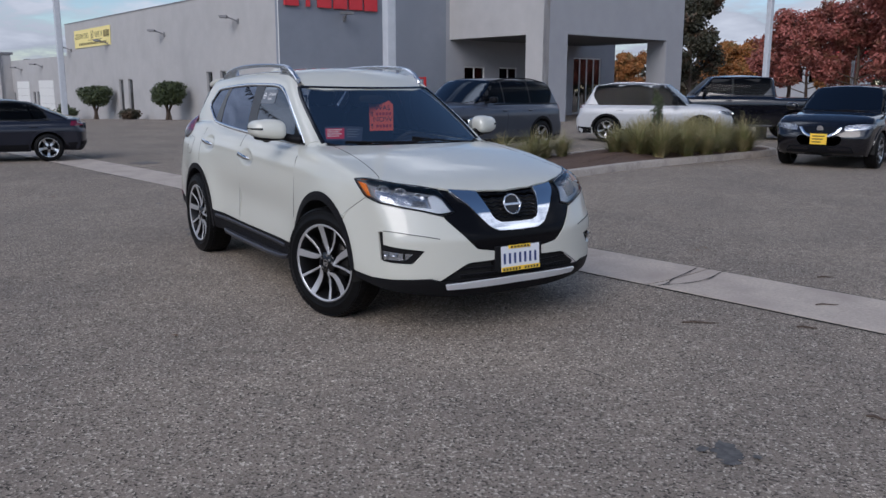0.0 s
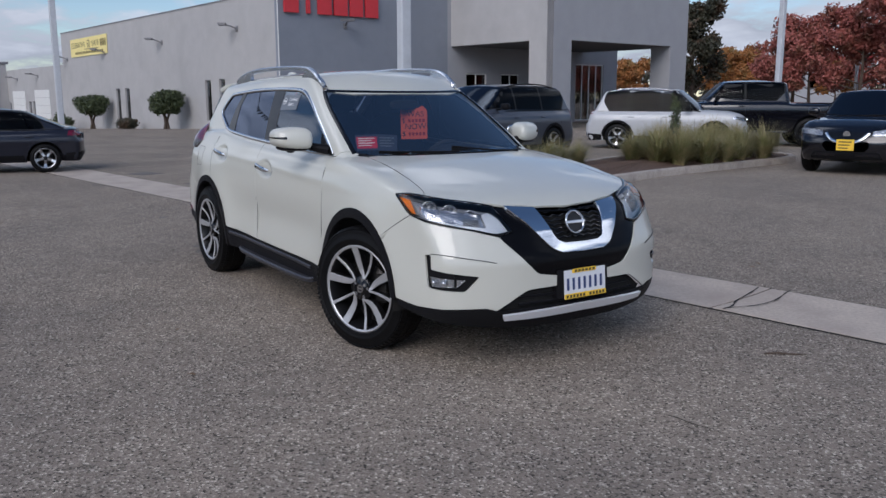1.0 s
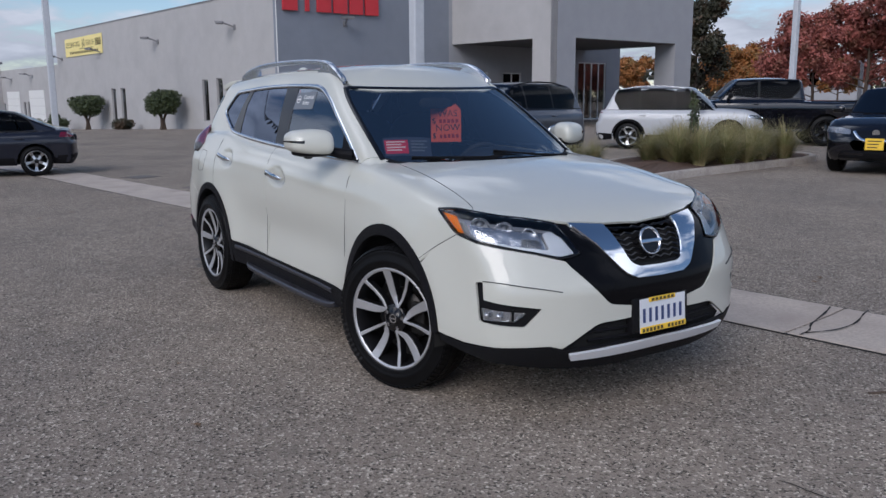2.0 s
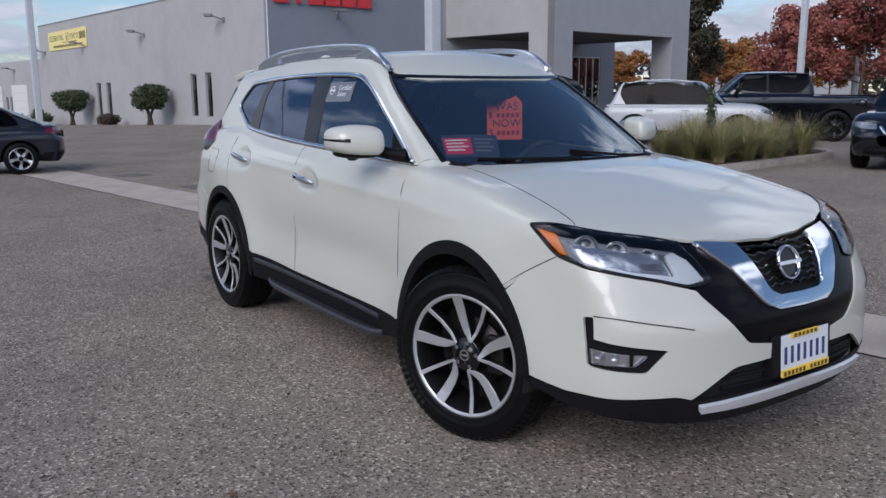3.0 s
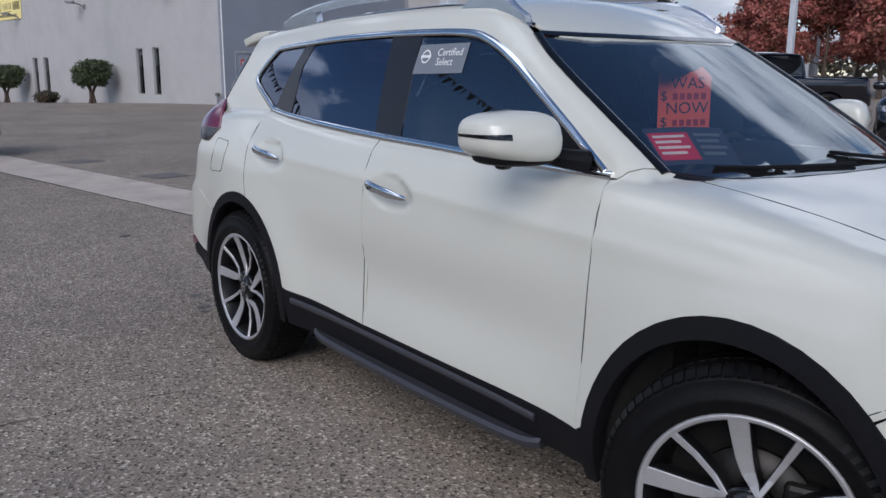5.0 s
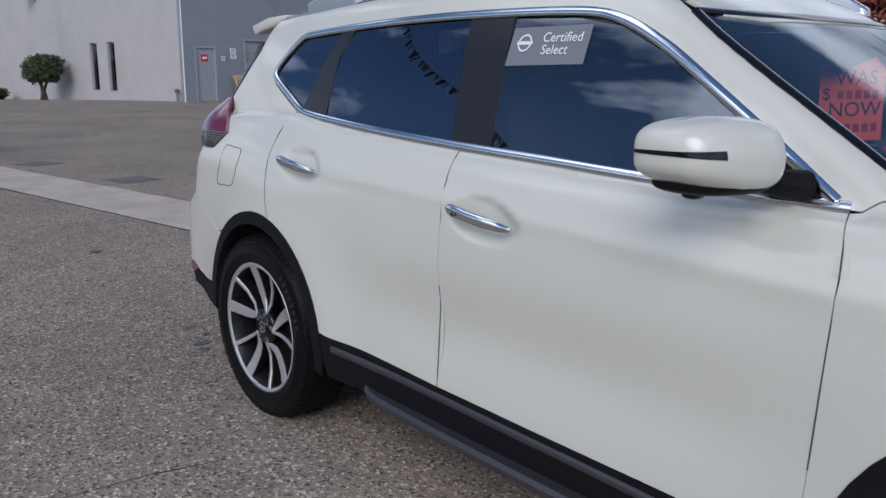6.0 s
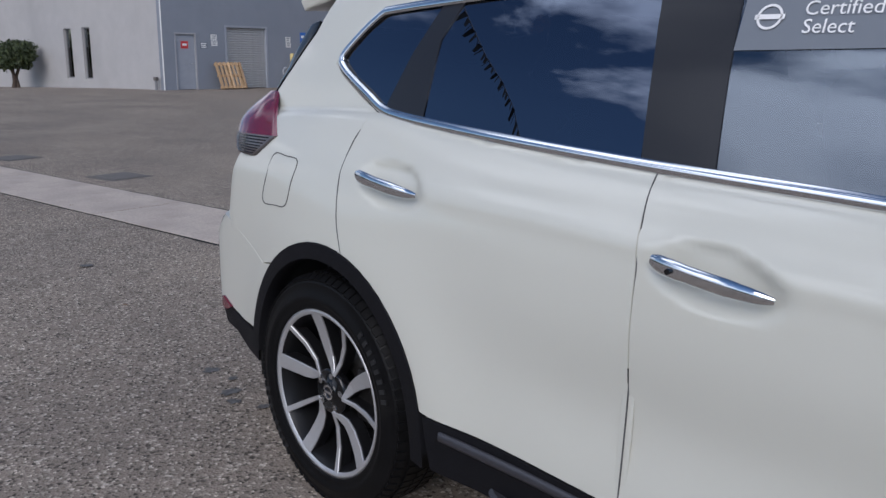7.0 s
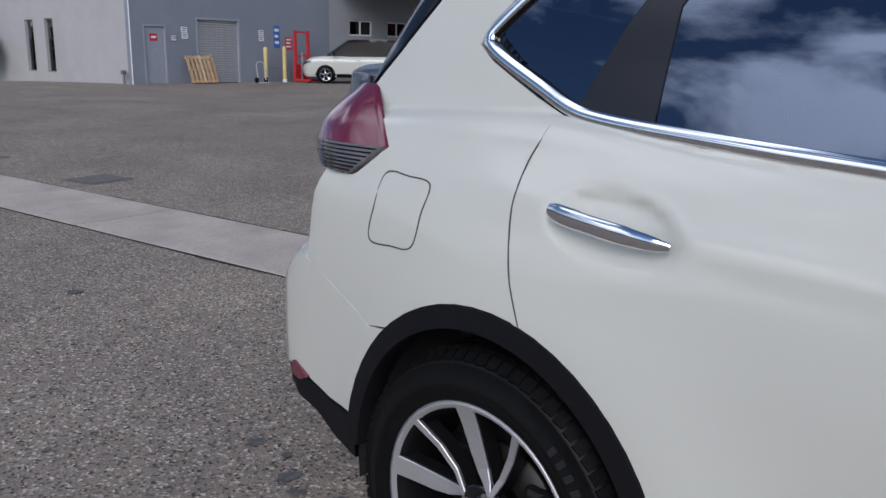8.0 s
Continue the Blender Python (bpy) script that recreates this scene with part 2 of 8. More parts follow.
M["tyre"] = material("tyre rubber", (0.005, 0.005, 0.0055), 0.45, spec=0.13, noise_scale=25, vary=0.25, bump=0.1, bump_scale=200, second=(0.011, 0.0105, 0.010), second_scale=5, second_at=(0.55, 0.8))
M["tyre_mark"] = material("scuffed sidewall rubber", (0.022, 0.022, 0.023), 0.6, spec=0.2)
M["dark"] = material("dark cavity", (0.008, 0.008, 0.008), 0.9)
M["rotor"] = material("brake disc", (0.032, 0.03, 0.029), 0.45, 0.7, noise_scale=40, vary=0.2)
M["white_car"] = material("pearl white car paint", (0.57, 0.57, 0.508), 0.45, spec=0.4, coat=1.0, noise_scale=2.5, vary=0.012)
M["silver_car"] = material("silver white car paint", (0.50, 0.51, 0.525), 0.42, 0.1, spec=0.3, coat=0.25, noise_scale=3, vary=0.02)
M["grey_car"] = material("dark grey car paint", (0.062, 0.070, 0.092), 0.3, 0.2, spec=0.3, coat=0.6, noise_scale=3, vary=0.03)
M["navy_car"] = material("dark blue-grey car paint", (0.012, 0.014, 0.024), 0.3, 0.2, spec=0.3, coat=0.6, noise_scale=3, vary=0.03)
M["black_car"] = material("black car paint", (0.003, 0.0032, 0.006), 0.2, spec=0.3, coat=1.0, noise_scale=3, vary=0.1)
M["glass_clear"] = pane("windscreen glass", (0.62, 0.68, 0.74), ior=3.0, coat=(0.88, 0.94, 0.98))
M["glass_lot"] = pane("car window glass", (0.25, 0.27, 0.30), ior=1.18)
M["glass_screen"] = pane("car windscreen glass", (0.25, 0.27, 0.30), ior=1.8, coat=(0.8, 0.88, 0.98))
M["glass_tint"] = pane("privacy glass", (0.02, 0.024, 0.035), ior=2.45, coat=(0.66, 0.76, 0.98))
M["glass_front"] = pane("side window glass", (0.36, 0.42, 0.46), ior=2.4, coat=(0.78, 0.86, 0.98))
M["glass_lobby"] = pane("lobby glass", (0.6, 0.68, 0.66), ior=3.2)
M["glass_lens"] = pane("lamp lens", (0.88, 0.9, 0.92))
M["glass_dark"] = pane("dark building glass", (0.05, 0.06, 0.065))
M["lamp_red"] = material("red lamp lens", (0.13, 0.006, 0.022), 0.12, coat=1.0)
M["lamp_smoke"] = material("smoked lamp lens", (0.10, 0.085, 0.085), 0.15, coat=1.0)
M["lamp_amber"] = material("amber lamp lens", (0.85, 0.22, 0.01), 0.15, coat=1.0)
M["lamp_chrome"] = material("lamp reflector", (0.52, 0.53, 0.56), 0.20, 0.8, bump=1.0, bump_scale=22)
M["nose_black"] = material("satin black nose panel", (0.004, 0.004, 0.005), 0.25, spec=0.08, coat=0.1)
M["silver_trim"] = material("smooth silver trim", (0.72, 0.73, 0.76), 0.24, 0.9)
M["skid_silver"] = material("bright silver lower trim", (0.74, 0.75, 0.78), 0.30, 0.35)
M["led_white"] = material("light guide", (0.80, 0.82, 0.85), 0.2, coat=0.6)
M["cabin"] = material("black cabin trim and cabin shade", (0.010, 0.010, 0.011), 0.8, noise_scale=40, vary=0.2)
M["seat"] = material("charcoal seat cloth", (0.035, 0.034, 0.034), 0.9, noise_scale=80, vary=0.25)
M["paper_orange"] = material("orange price card", (0.88, 0.13, 0.05), 0.7, noise_scale=9, vary=0.03)
M["paper_white"] = material("white paper", (0.78, 0.78, 0.76), 0.7, noise_scale=9, vary=0.03)
M["paper_red"] = material("red print", (0.62, 0.03, 0.07), 0.6, noise_scale=9, vary=0.03)
M["paper_navy"] = material("navy print", (0.05, 0.06, 0.10), 0.6, noise_scale=9, vary=0.03)
M["marker"] = material("black marker ink", (0.02, 0.015, 0.015), 0.7)
M["marker_red"] = material("dark red marker", (0.35, 0.02, 0.015), 0.7)
M["decal_grey"] = material("grey window decal", (0.16, 0.18, 0.21), 0.6, noise_scale=9, vary=0.03)
M["decal_white"] = material("white decal print", (0.80, 0.80, 0.80), 0.6)
M["plate_white"] = material("plate enamel", (0.70, 0.72, 0.76), 0.45, noise_scale=9, vary=0.03)
M["plate_blue"] = material("plate blue ink", (0.03, 0.05, 0.16), 0.5)
M["plate_yellow"] = material("yellow card", (0.85, 0.55, 0.04), 0.6, noise_scale=9, vary=0.03)
M["line_white"] = material("stall paint", (0.55, 0.54, 0.51), 0.8, noise_scale=9, vary=0.2)
M["iron"] = material("cast iron", (0.13, 0.118, 0.108), 0.8, 0.1, noise_scale=20, vary=0.3)

# ---- mesh helpers ----


def part(name, bm, mat, parent=None, label="", smooth=0.0):
    """Links a bmesh as one mesh object, under a parent if one is given. smooth: degrees under which edges shade round."""
    me = bpy.data.meshes.new(name)
    if smooth:
        for fc in bm.faces:
            fc.smooth = True
        for e in bm.edges:
            if len(e.link_faces) == 2 and e.calc_face_angle(0) > radians(smooth):
                e.smooth = False
    bm.to_mesh(me)
    bm.free()
    me.materials.append(M[mat] if isinstance(mat, str) else mat)
    ob = new(name, me)
    if parent:
        ob.parent = parent
    if label:
        ob["label"] = label
    return ob


def thing(name, m=Matrix(), label="", category="", group="", kind=""):
    ob = new(name)
    ob.empty_display_size = 0.2
    ob.matrix_basis = m
    return tagged(ob, label, category, group, kind)


def box(bm, x0, x1, y0, y1, z0, z1, bevel=0.0, m=None):
    v = [bm.verts.new(p) for p in ((x0, y0, z0), (x1, y0, z0), (x1, y1, z0), (x0, y1, z0), (x0, y0, z1), (x1, y0, z1), (x1, y1, z1), (x0, y1, z1))]
    f = [bm.faces.new([v[i] for i in q]) for q in ((3, 2, 1, 0), (4, 5, 6, 7), (0, 1, 5, 4), (1, 2, 6, 5), (2, 3, 7, 6), (3, 0, 4, 7))]
    if m is not None:
        for p in v:
            p.co = m @ p.co
    if bevel:
        bmesh.ops.bevel(bm, geom=list({e for q in f for e in q.edges}), offset=bevel, segments=2, affect="EDGES", profile=0.5)


def boxed(x0, x1, y0, y1, z0, z1, bevel=0.0, m=None):
    bm = bmesh.new()
    box(bm, x0, x1, y0, y1, z0, z1, bevel, m)
    return bm


def tube(bm, pts, r, n=10, cap=True):
    """A round bar along points; r: one radius or one for each point."""
    pts = [Vector(p) for p in pts]
    rs = list(r) if isinstance(r, (list, tuple)) else [r] * len(pts)
    rings, side = [], None
    for i, p in enumerate(pts):
        t = (pts[min(i + 1, len(pts) - 1)] - pts[max(i - 1, 0)]).normalized()
        if side is None:
            side = t.cross(Vector((0, 0, 1)) if abs(t.z) < 0.9 else Vector((1, 0, 0))).normalized()
        side = (side - t * side.dot(t)).normalized()
        up = t.cross(side)
        rings.append([bm.verts.new(p + (side * math.cos(2 * math.pi * k / n) + up * math.sin(2 * math.pi * k / n)) * rs[i]) for k in range(n)])
    for a, b in zip(rings, rings[1:]):
        for k in range(n):
            bm.faces.new((a[k], a[(k + 1) % n], b[(k + 1) % n], b[k]))
    if cap:
        bm.faces.new(rings[0][::-1])
        bm.faces.new(rings[-1])
    return rings


def tubed(pts, r, n=10):
    bm = bmesh.new()
    tube(bm, pts, r, n)
    bmesh.ops.recalc_face_normals(bm, faces=bm.faces)
    return bm


def lathe(bm, profile, n=48, m=Matrix()):
    """Turns (radius, height) pairs round the local z axis."""
    rings = []
    for r, h in profile:
        rings.append([bm.verts.new(m @ Vector((r * math.cos(2 * math.pi * k / n), r * math.sin(2 * math.pi * k / n), h))) for k in range(n)])
    for a, b in zip(rings, rings[1:]):
        for k in range(n):
            bm.faces.new((a[k], a[(k + 1) % n], b[(k + 1) % n], b[k]))


def prism(bm, outline, h0, h1, m=Matrix(), bevel=0.0):
    """A flat shape (x, y) raised from h0 to h1."""
    lo = [bm.verts.new(m @ Vector((x, y, h0))) for x, y in outline]
    hi = [bm.verts.new(m @ Vector((x, y, h1))) for x, y in outline]
    n = len(lo)
    fs = [bm.faces.new(lo[::-1]), bm.faces.new(hi)]
    fs += [bm.faces.new((lo[i], lo[(i + 1) % n], hi[(i + 1) % n], hi[i])) for i in range(n)]
    if bevel:
        bmesh.ops.bevel(bm, geom=list(fs[1].edges), offset=bevel, segments=2, affect="EDGES", profile=0.5)


def words(name, text, size, mat, parent, m, depth=0.001, label="", squeeze=1.0):
    """Raised letters of the built-in font, turned into a mesh."""
    cu = bpy.data.curves.new(name, "FONT")
    cu.body, cu.size, cu.extrude, cu.resolution_u = text, size, depth, 3
    cu.align_x, cu.align_y = "CENTER", "CENTER"
    tmp = bpy.data.objects.new(name, cu)
    scene.collection.objects.link(tmp)
    me = bpy.data.meshes.new_from_object(tmp.evaluated_get(bpy.context.evaluated_depsgraph_get()))
    bpy.data.objects.remove(tmp)
    bpy.data.curves.remove(cu)
    me.materials.clear()
    me.materials.append(M[mat])
    ob = new(name, me)
    ob.parent = parent
    ob.matrix_basis = m @ Matrix.Diagonal((squeeze, 1, 1, 1))
    if label:
        ob["label"] = label
    return ob

# ---- ground ----
def fall(x):
    """The lot drops gently towards the far end of the building."""
    d = max(0.0, -31.0 - x)
    return -0.027 * d * d / (d + 3.0)


def build_ground():
    xs = sorted(set([-900, -500, -300, -200, -140, -100, -80, -70, -60, -50, -45, -40, -37, -34, -32, -30, -20, -10, 0, 10, 30, 80, 200, 500, 900]))
    ys = [-900, -400, -150, -60, -30, -15, 0, 15, 30, 60, 150, 400, 900]
    bm = bmesh.new()
    g = [[bm.verts.new((x, y, fall(max(x, -75)))) for y in ys] for x in xs]
    for i in range(len(xs) - 1):
        for j in range(len(ys) - 1):
            bm.faces.new((g[i][j], g[i + 1][j], g[i + 1][j + 1], g[i][j + 1]))
    tagged(part("ground", bm, "asphalt", smooth=60), "worn grey asphalt car park with pale stone chips", "ground", kind="structure")


build_ground()
GUT = math.atan(0.147)                 # the gutter's turn in plan
GUTTER = pose(1.90, 1.64, 0, 0, 0, math.degrees(GUT))


def spline(points, per=6, closed=True):
    """Points along a smooth curve through the given ones."""
    p = [Vector(q) for q in points]
    n = len(p)
    out = []
    for i in range(n if closed else n - 1):
        a, b, c, d = (p[(i + k) % n] if closed else p[min(max(i + k, 0), n - 1)] for k in (-1, 0, 1, 2))
        for s in range(per):
            t = s / per
            out.append(0.5 * (2 * b + (c - a) * t + (2 * a - 5 * b + 4 * c - d) * t * t + (3 * b - a - 3 * c + d) * t ** 3))
    if not closed:
        out.append(p[-1])
    return out


def build_gutter():
    """A strip of concrete slabs with open joints, dished towards its middle."""
    top = thing("gutter", GUTTER, "strip of stained pale concrete drainage slabs set in asphalt", "gutter", kind="structure")
    long, wide = 2.90, 0.88

    def slab(seed):
        rnd = random.Random(seed)
        bm = bmesh.new()
        rows = [(-0.004, 0.002), (0.014, 0.006), (wide * 0.3, -0.001), (wide * 0.5, -0.003 + 0.004), (wide * 0.7, -0.001), (wide - 0.014, 0.006), (wide + 0.004, 0.002)]
        xs = [0.008, 0.02, 0.7, 1.4, 2.2, long - 0.02, long - 0.008]
        g = [[bm.verts.new((x + (rnd.uniform(-0.004, 0.004) if j in (0, 6) else 0), y + rnd.uniform(-0.004, 0.004), 0.004 + z - (0.004 if i in (0, 6) else 0))) for j, (y, z) in enumerate(rows)] for i, x in enumerate(xs)]
        for i in range(6):
            for j in range(6):
                bm.faces.new((g[i][j], g[i + 1][j], g[i + 1][j + 1], g[i][j + 1]))
        for i in range(6):
            for j, s in ((0, 1), (6, -1)):
                a, b = g[i][j], g[i + 1][j]
                c, d = bm.verts.new(b.co - Vector((0, 0, 0.05))), bm.verts.new(a.co - Vector((0, 0, 0.05)))
                bm.faces.new((a, b, c, d) if s < 0 else (d, c, b, a))
        me = bpy.data.meshes.new("slab")
        bmesh.ops.recalc_face_normals(bm, faces=bm.faces)
        bm.to_mesh(me)
        bm.free()
        me.materials.append(M["concrete"])
        return me
    kinds = [slab(k) for k in range(4)]
    for i in range(-9, 8):
        ob = new("slab", kinds[i % 4])
        ob.parent = top
        ob.matrix_basis = pose(i * long, 0, 0)
    bm = bmesh.new()
    rnd = random.Random(5)
    for y, w in ((-0.012, 0.016), (wide + 0.014, 0.016)):
        pts = [(-26 + 0.35 * k, y + rnd.uniform(-0.006, 0.006), w * rnd.uniform(0.6, 1.5)) for k in range(136)]
        for (x0, y0, w0), (x1, y1, w1) in zip(pts, pts[1:]):
            bm.faces.new([bm.verts.new(p) for p in ((x0, y0 - w0, 0.003), (x1, y1 - w1, 0.003), (x1, y1 + w1, 0.003), (x0, y0 + w0, 0.003))])
    part("edge_crack", bm, "dark", top, "dark open crack along the slabs")

    turn = GUTTER.inverted()
    for pts in (((1.70, 2.45), (1.78, 2.25), (1.88, 1.95), (1.96, 1.80), (1.99, 1.66)), ((1.98, 1.70), (2.05, 1.95), (2.03, 2.2), (1.94, 2.45), (1.90, 2.58)), ((-3.3, 0.9), (-3.25, 1.15), (-3.34, 1.4), (-3.28, 1.72))):
        rnd = random.Random(len(pts))
        bm = bmesh.new()
        line = spline([(turn @ Vector((x, y, 0.0)))[:3] for x, y in pts], 5, False)
        prev = None
        for i, p in enumerate(line):
            w = rnd.uniform(0.003, 0.009)
            cur = (bm.verts.new((p.x - w, p.y + rnd.uniform(-0.006, 0.006), 0.0125)), bm.verts.new((p.x + w, p.y, 0.0125)))
            if prev:
                bm.faces.new((prev[0], prev[1], cur[1], cur[0]))
            prev = cur
        part("slab_crack", bm, "dark", top)


def build_twigs():
    for k, (x, y, a, l) in enumerate(((2.86, 1.11, 52, 0.24), (2.50, 3.08, 60, 0.14), (3.04, 2.25, 58, 0.17), (3.31, 1.60, 40, 0.13), (4.4, 0.5, 20, 0.1), (-1.0, 3.6, 10, 0.16))):
        t = part("twig", tubed([(-l / 2, 0, 0.006), (-l / 5, 0.012, 0.009), (l / 4, -0.008, 0.008), (l / 2, 0.01, 0.005)], [0.006, 0.007, 0.005, 0.002], 6), "bark")
        t.matrix_basis = pose(x, y, 0.0, 0, 0, a)
        tagged(t, "short dark twig lying on the ground", "twig", "fallen twigs")


build_gutter()


def build_ground_marks():
    """Cracks, oil spots, leaves and covers on the asphalt."""
    for k, (x, y) in enumerate(((-8.85, 1.47), (-11.4, 1.08))):
        c = thing("utility_cover", pose(x, y, 0, 0, 0, 12 + 9 * k), "dark cast-iron utility cover set flush in asphalt", "cover", "utility covers")
        part("rim", boxed(-0.27, 0.27, -0.27, 0.27, -0.02, 0.004, 0.002), "iron", c)
        part("lid", boxed(-0.235, 0.235, -0.235, 0.235, -0.02, 0.009, 0.003), "iron", c)
    rnd = random.Random(11)

    def blot(name, x, y, r, mat, label, cat, flat=1.0, ang=0.0, h=0.003):
        bm = bmesh.new()
        n = 26
        ring = [bm.verts.new((r * math.cos(2 * math.pi * i / n) * rnd.uniform(0.55, 1.15), flat * r * math.sin(2 * math.pi * i / n) * rnd.uniform(0.55, 1.15), h)) for i in range(n)]
        bm.faces.new(ring)
        ob = part(name, bm, mat)
        ob.matrix_basis = pose(x, y, 0, 0, 0, ang)
        tagged(ob, label, cat)
    oil = material("oil stain", (0.095, 0.09, 0.086), 0.7, noise_scale=25, vary=0.5)
    M["oil"] = oil
    for k, (x, y, r) in enumerate(((-2.66, -0.62, 0.045), (-2.38, -0.68, 0.05), (-2.28, -0.72, 0.035), (-2.5, -0.60, 0.025), (-2.15, -0.66, 0.03), (-4.9, -0.34, 0.05), (4.27, -0.41, 0.085), (4.21, -0.36, 0.06), (4.33, -0.47, 0.045), (4.18, -0.47, 0.035), (4.36, -0.34, 0.025))):
        blot("oil_spot", x, y, r, "oil", "dark dried oil spot on asphalt", "oil spot", 0.8, rnd.uniform(0, 180), 0.003 + 0.0012 * (k % 6))
    leaf = material("dry leaf", (0.16, 0.095, 0.05), 0.8, noise_scale=60, vary=0.3)
    M["dry_leaf"] = leaf
    for k in range(34):
        x, y = rnd.uniform(-9, 5), rnd.uniform(-4.5, 6.5)
        if abs(x) < 2.7 and abs(y) < 1.2:
            continue
        bm = bmesh.new()
        n = 7
        a = [bm.verts.new((0.030 * math.cos(t) * (1.3 if i % 2 else 0.7), 0.018 * math.sin(t) * (1.2 if i % 2 else 0.8), 0.004 + 0.006 * rnd.random())) for i, t in enumerate([2 * math.pi * j / n for j in range(n)])]
        bm.faces.new(a)
        ob = part("fallen_leaf", bm, "dry_leaf")
        ob.matrix_basis = pose(x, y, 0, 0, 0, rnd.uniform(0, 360)) @ Matrix.Scale(rnd.uniform(0.6, 1.2), 4)
        tagged(ob, "small curled brown leaf lying on asphalt", "leaf", "fallen leaves")
    for x0, y0, ang, long, seed in ((3.1, -0.2, 8, 0.32, 1), (4.2, 4.4, 20, 2.2, 4), (-1.12, -1.25, -94, 2.1, 7)):
        r2 = random.Random(seed)
        bm = bmesh.new()
        px, py, n = 0.0, 0.0, max(5, int(long / 0.09))
        prev = None
        for i in range(n + 1):
            w = 0.0035 * (0.4 + r2.random()) * (1 if 0 < i < n else 0.2)
            cur = (bm.verts.new((px, py - w, 0.003)), bm.verts.new((px, py + w, 0.003)))
            if prev:
                bm.faces.new((prev[0], cur[0], cur[1], prev[1]))
            prev = cur
            px += long / n
            py += r2.uniform(-0.022, 0.022)
        ob = part("asphalt_crack", bm, "dark")
        ob.matrix_basis = pose(x0, y0, 0, 0, 0, ang)
        tagged(ob, "thin wandering crack in worn asphalt", "crack", "asphalt cracks")


build_ground_marks()

# ---- the showroom building: local x out of the sign wall, local y along it ----
SITE = pose(-30.6, 12.07, 0, 0, 0, 6)


def wall_piece(name, boxes, mat, label, cat="wall"):
    bm = bmesh.new()
    for b in boxes:
        box(bm, *b)
    ob = part(name, bm, mat)
    ob.matrix_basis = SITE
    return tagged(ob, label, cat, kind="structure")


def slots_wall(name, x0, x1, top, holes, label):
    """A wall along local y = 0 with upright slots cut right through; holes: (x0, x1, z0, z1)."""
    cuts = sorted(holes)
    boxes, at = [], x0
    for a, b, z0, z1 in cuts:
        boxes += [(at, a, 0, 0.3, -3, top), (a, b, 0, 0.3, -3, z0), (a, b, 0, 0.3, z1, top)]
        at = b
    boxes.append((at, x1, 0, 0.3, -3, top))
    return wall_piece(name, boxes, "stucco", label)


SLOTS = [(-8.12, -7.40, 0.28, 2.40), (-6.42, -5.72, 0.28, 2.43), (-22.05, -21.25, -0.05, 2.09), (-20.35, -19.50, -0.05, 2.10)]
LOW_SLOTS = [(-44.2, -43.4, -0.35, 1.2), (-42.9, -42.1, -0.35, 1.22), (-35.5, -34.7, -0.55, 2.3), (-51.2, -50.4, -0.6, 1.1)]
slots_wall("wall_south", -33.4, -0.004, 6.2, SLOTS, "long pale grey stucco wall with slot windows")
wall_low = slots_wall("wall_south_low", -75, -33.4, 3.95, LOW_SLOTS, "lower pale stucco wing of the same building")
wall_piece("parapet_cap", [(-33.4, -0.01, -0.03, 0.33, 6.2, 6.26), (-0.01, 0.33, -0.05, 9.9, 7.6, 7.66)], "pole_dark", "thin dark metal parapet cap", "trim")
wall_piece("corner_trim", [(-0.075, -0.004, -0.012, 0, -0.5, 6.2)], "white_paint", "narrow white painted corner strip", "trim")
wall_piece("roof", [(-33, -0.3, 0.3, 19, 5.7, 5.8), (-75, -33.4, 0.3, 19, 3.5, 3.6)], "roofing", "flat felt roof behind the parapet", "roof")
wall_piece("wall_end", [(-33.4, -33.1, 0.3, 19, -2, 6.2), (-33.1, -0.3, 18.7, 19, -1, 6.2), (-75, -33.4, 18.7, 19, -3, 3.9), (-75.3, -75, 0, 19, -3, 3.95)], "stucco", "plain back wall of the building")

wall_piece("wall_south_block", [(-75, -51.2, -0.9, -0.004, -3, 4.55)], "stucco", "taller projecting block at the far end of the wing")
wall_piece("block_cap", [(-75, -51.1, -1.0, 0.2, 4.55, 4.75), (-51.2, -51.05, -1.0, -0.9, -3, 4.55)], "pole_dark", "dark metal edging of the projecting block", "trim")
for k, (a, b, z) in enumerate(((-42.0, -37.6, 2.15), (-49.4, -45.2, 2.1))):
    d = thing("door_%d" % (k + 3), SITE, "wide closed white sectional garage door", "garage door", kind="structure")
    for i in range(5):
        z0 = -1.0 + (z + 1.0) * i / 5
        part("panel", boxed(a, b, -0.05, -0.005, z0 + 0.01, z0 + (z + 1.0) / 5 - 0.01, 0.006), "white_paint", d)


def window_slot(k, a, b, z0, z1):
    w = thing("window_%d" % k, SITE, "narrow upright window with a paler upper pane", "window", kind="structure")
    part("backing", boxed(a - 0.05, b + 0.05, 0.29, 0.31, z0 - 0.05, z1 + 0.05), "dark", w)
    bm = bmesh.new()
    for q in ((a, a + 0.05, z0, z1), (b - 0.05, b, z0, z1), (a + 0.05, b - 0.05, z0, z0 + 0.05), (a + 0.05, b - 0.05, z1 - 0.05, z1)):
        box(bm, q[0], q[1], 0.10, 0.16, q[2], q[3])
    part("window_frame", bm, "pole_dark", w)
    mid = z0 + (z1 - z0) * 0.62
    part("pane", boxed(a + 0.05, b - 0.05, 0.125, 0.135, z0 + 0.05, mid), "glass_dark", w)
    part("pane", boxed(a + 0.05, b - 0.05, 0.125, 0.135, mid, z1 - 0.05), "glass_clear", w, "paler upper pane")
    part("pane_backing", boxed(a + 0.05, b - 0.05, 0.2, 0.21, mid, z1 - 0.05), "door_grey", w)


for k, s in enumerate(SLOTS + LOW_SLOTS):
    window_slot(k + 1, *s)


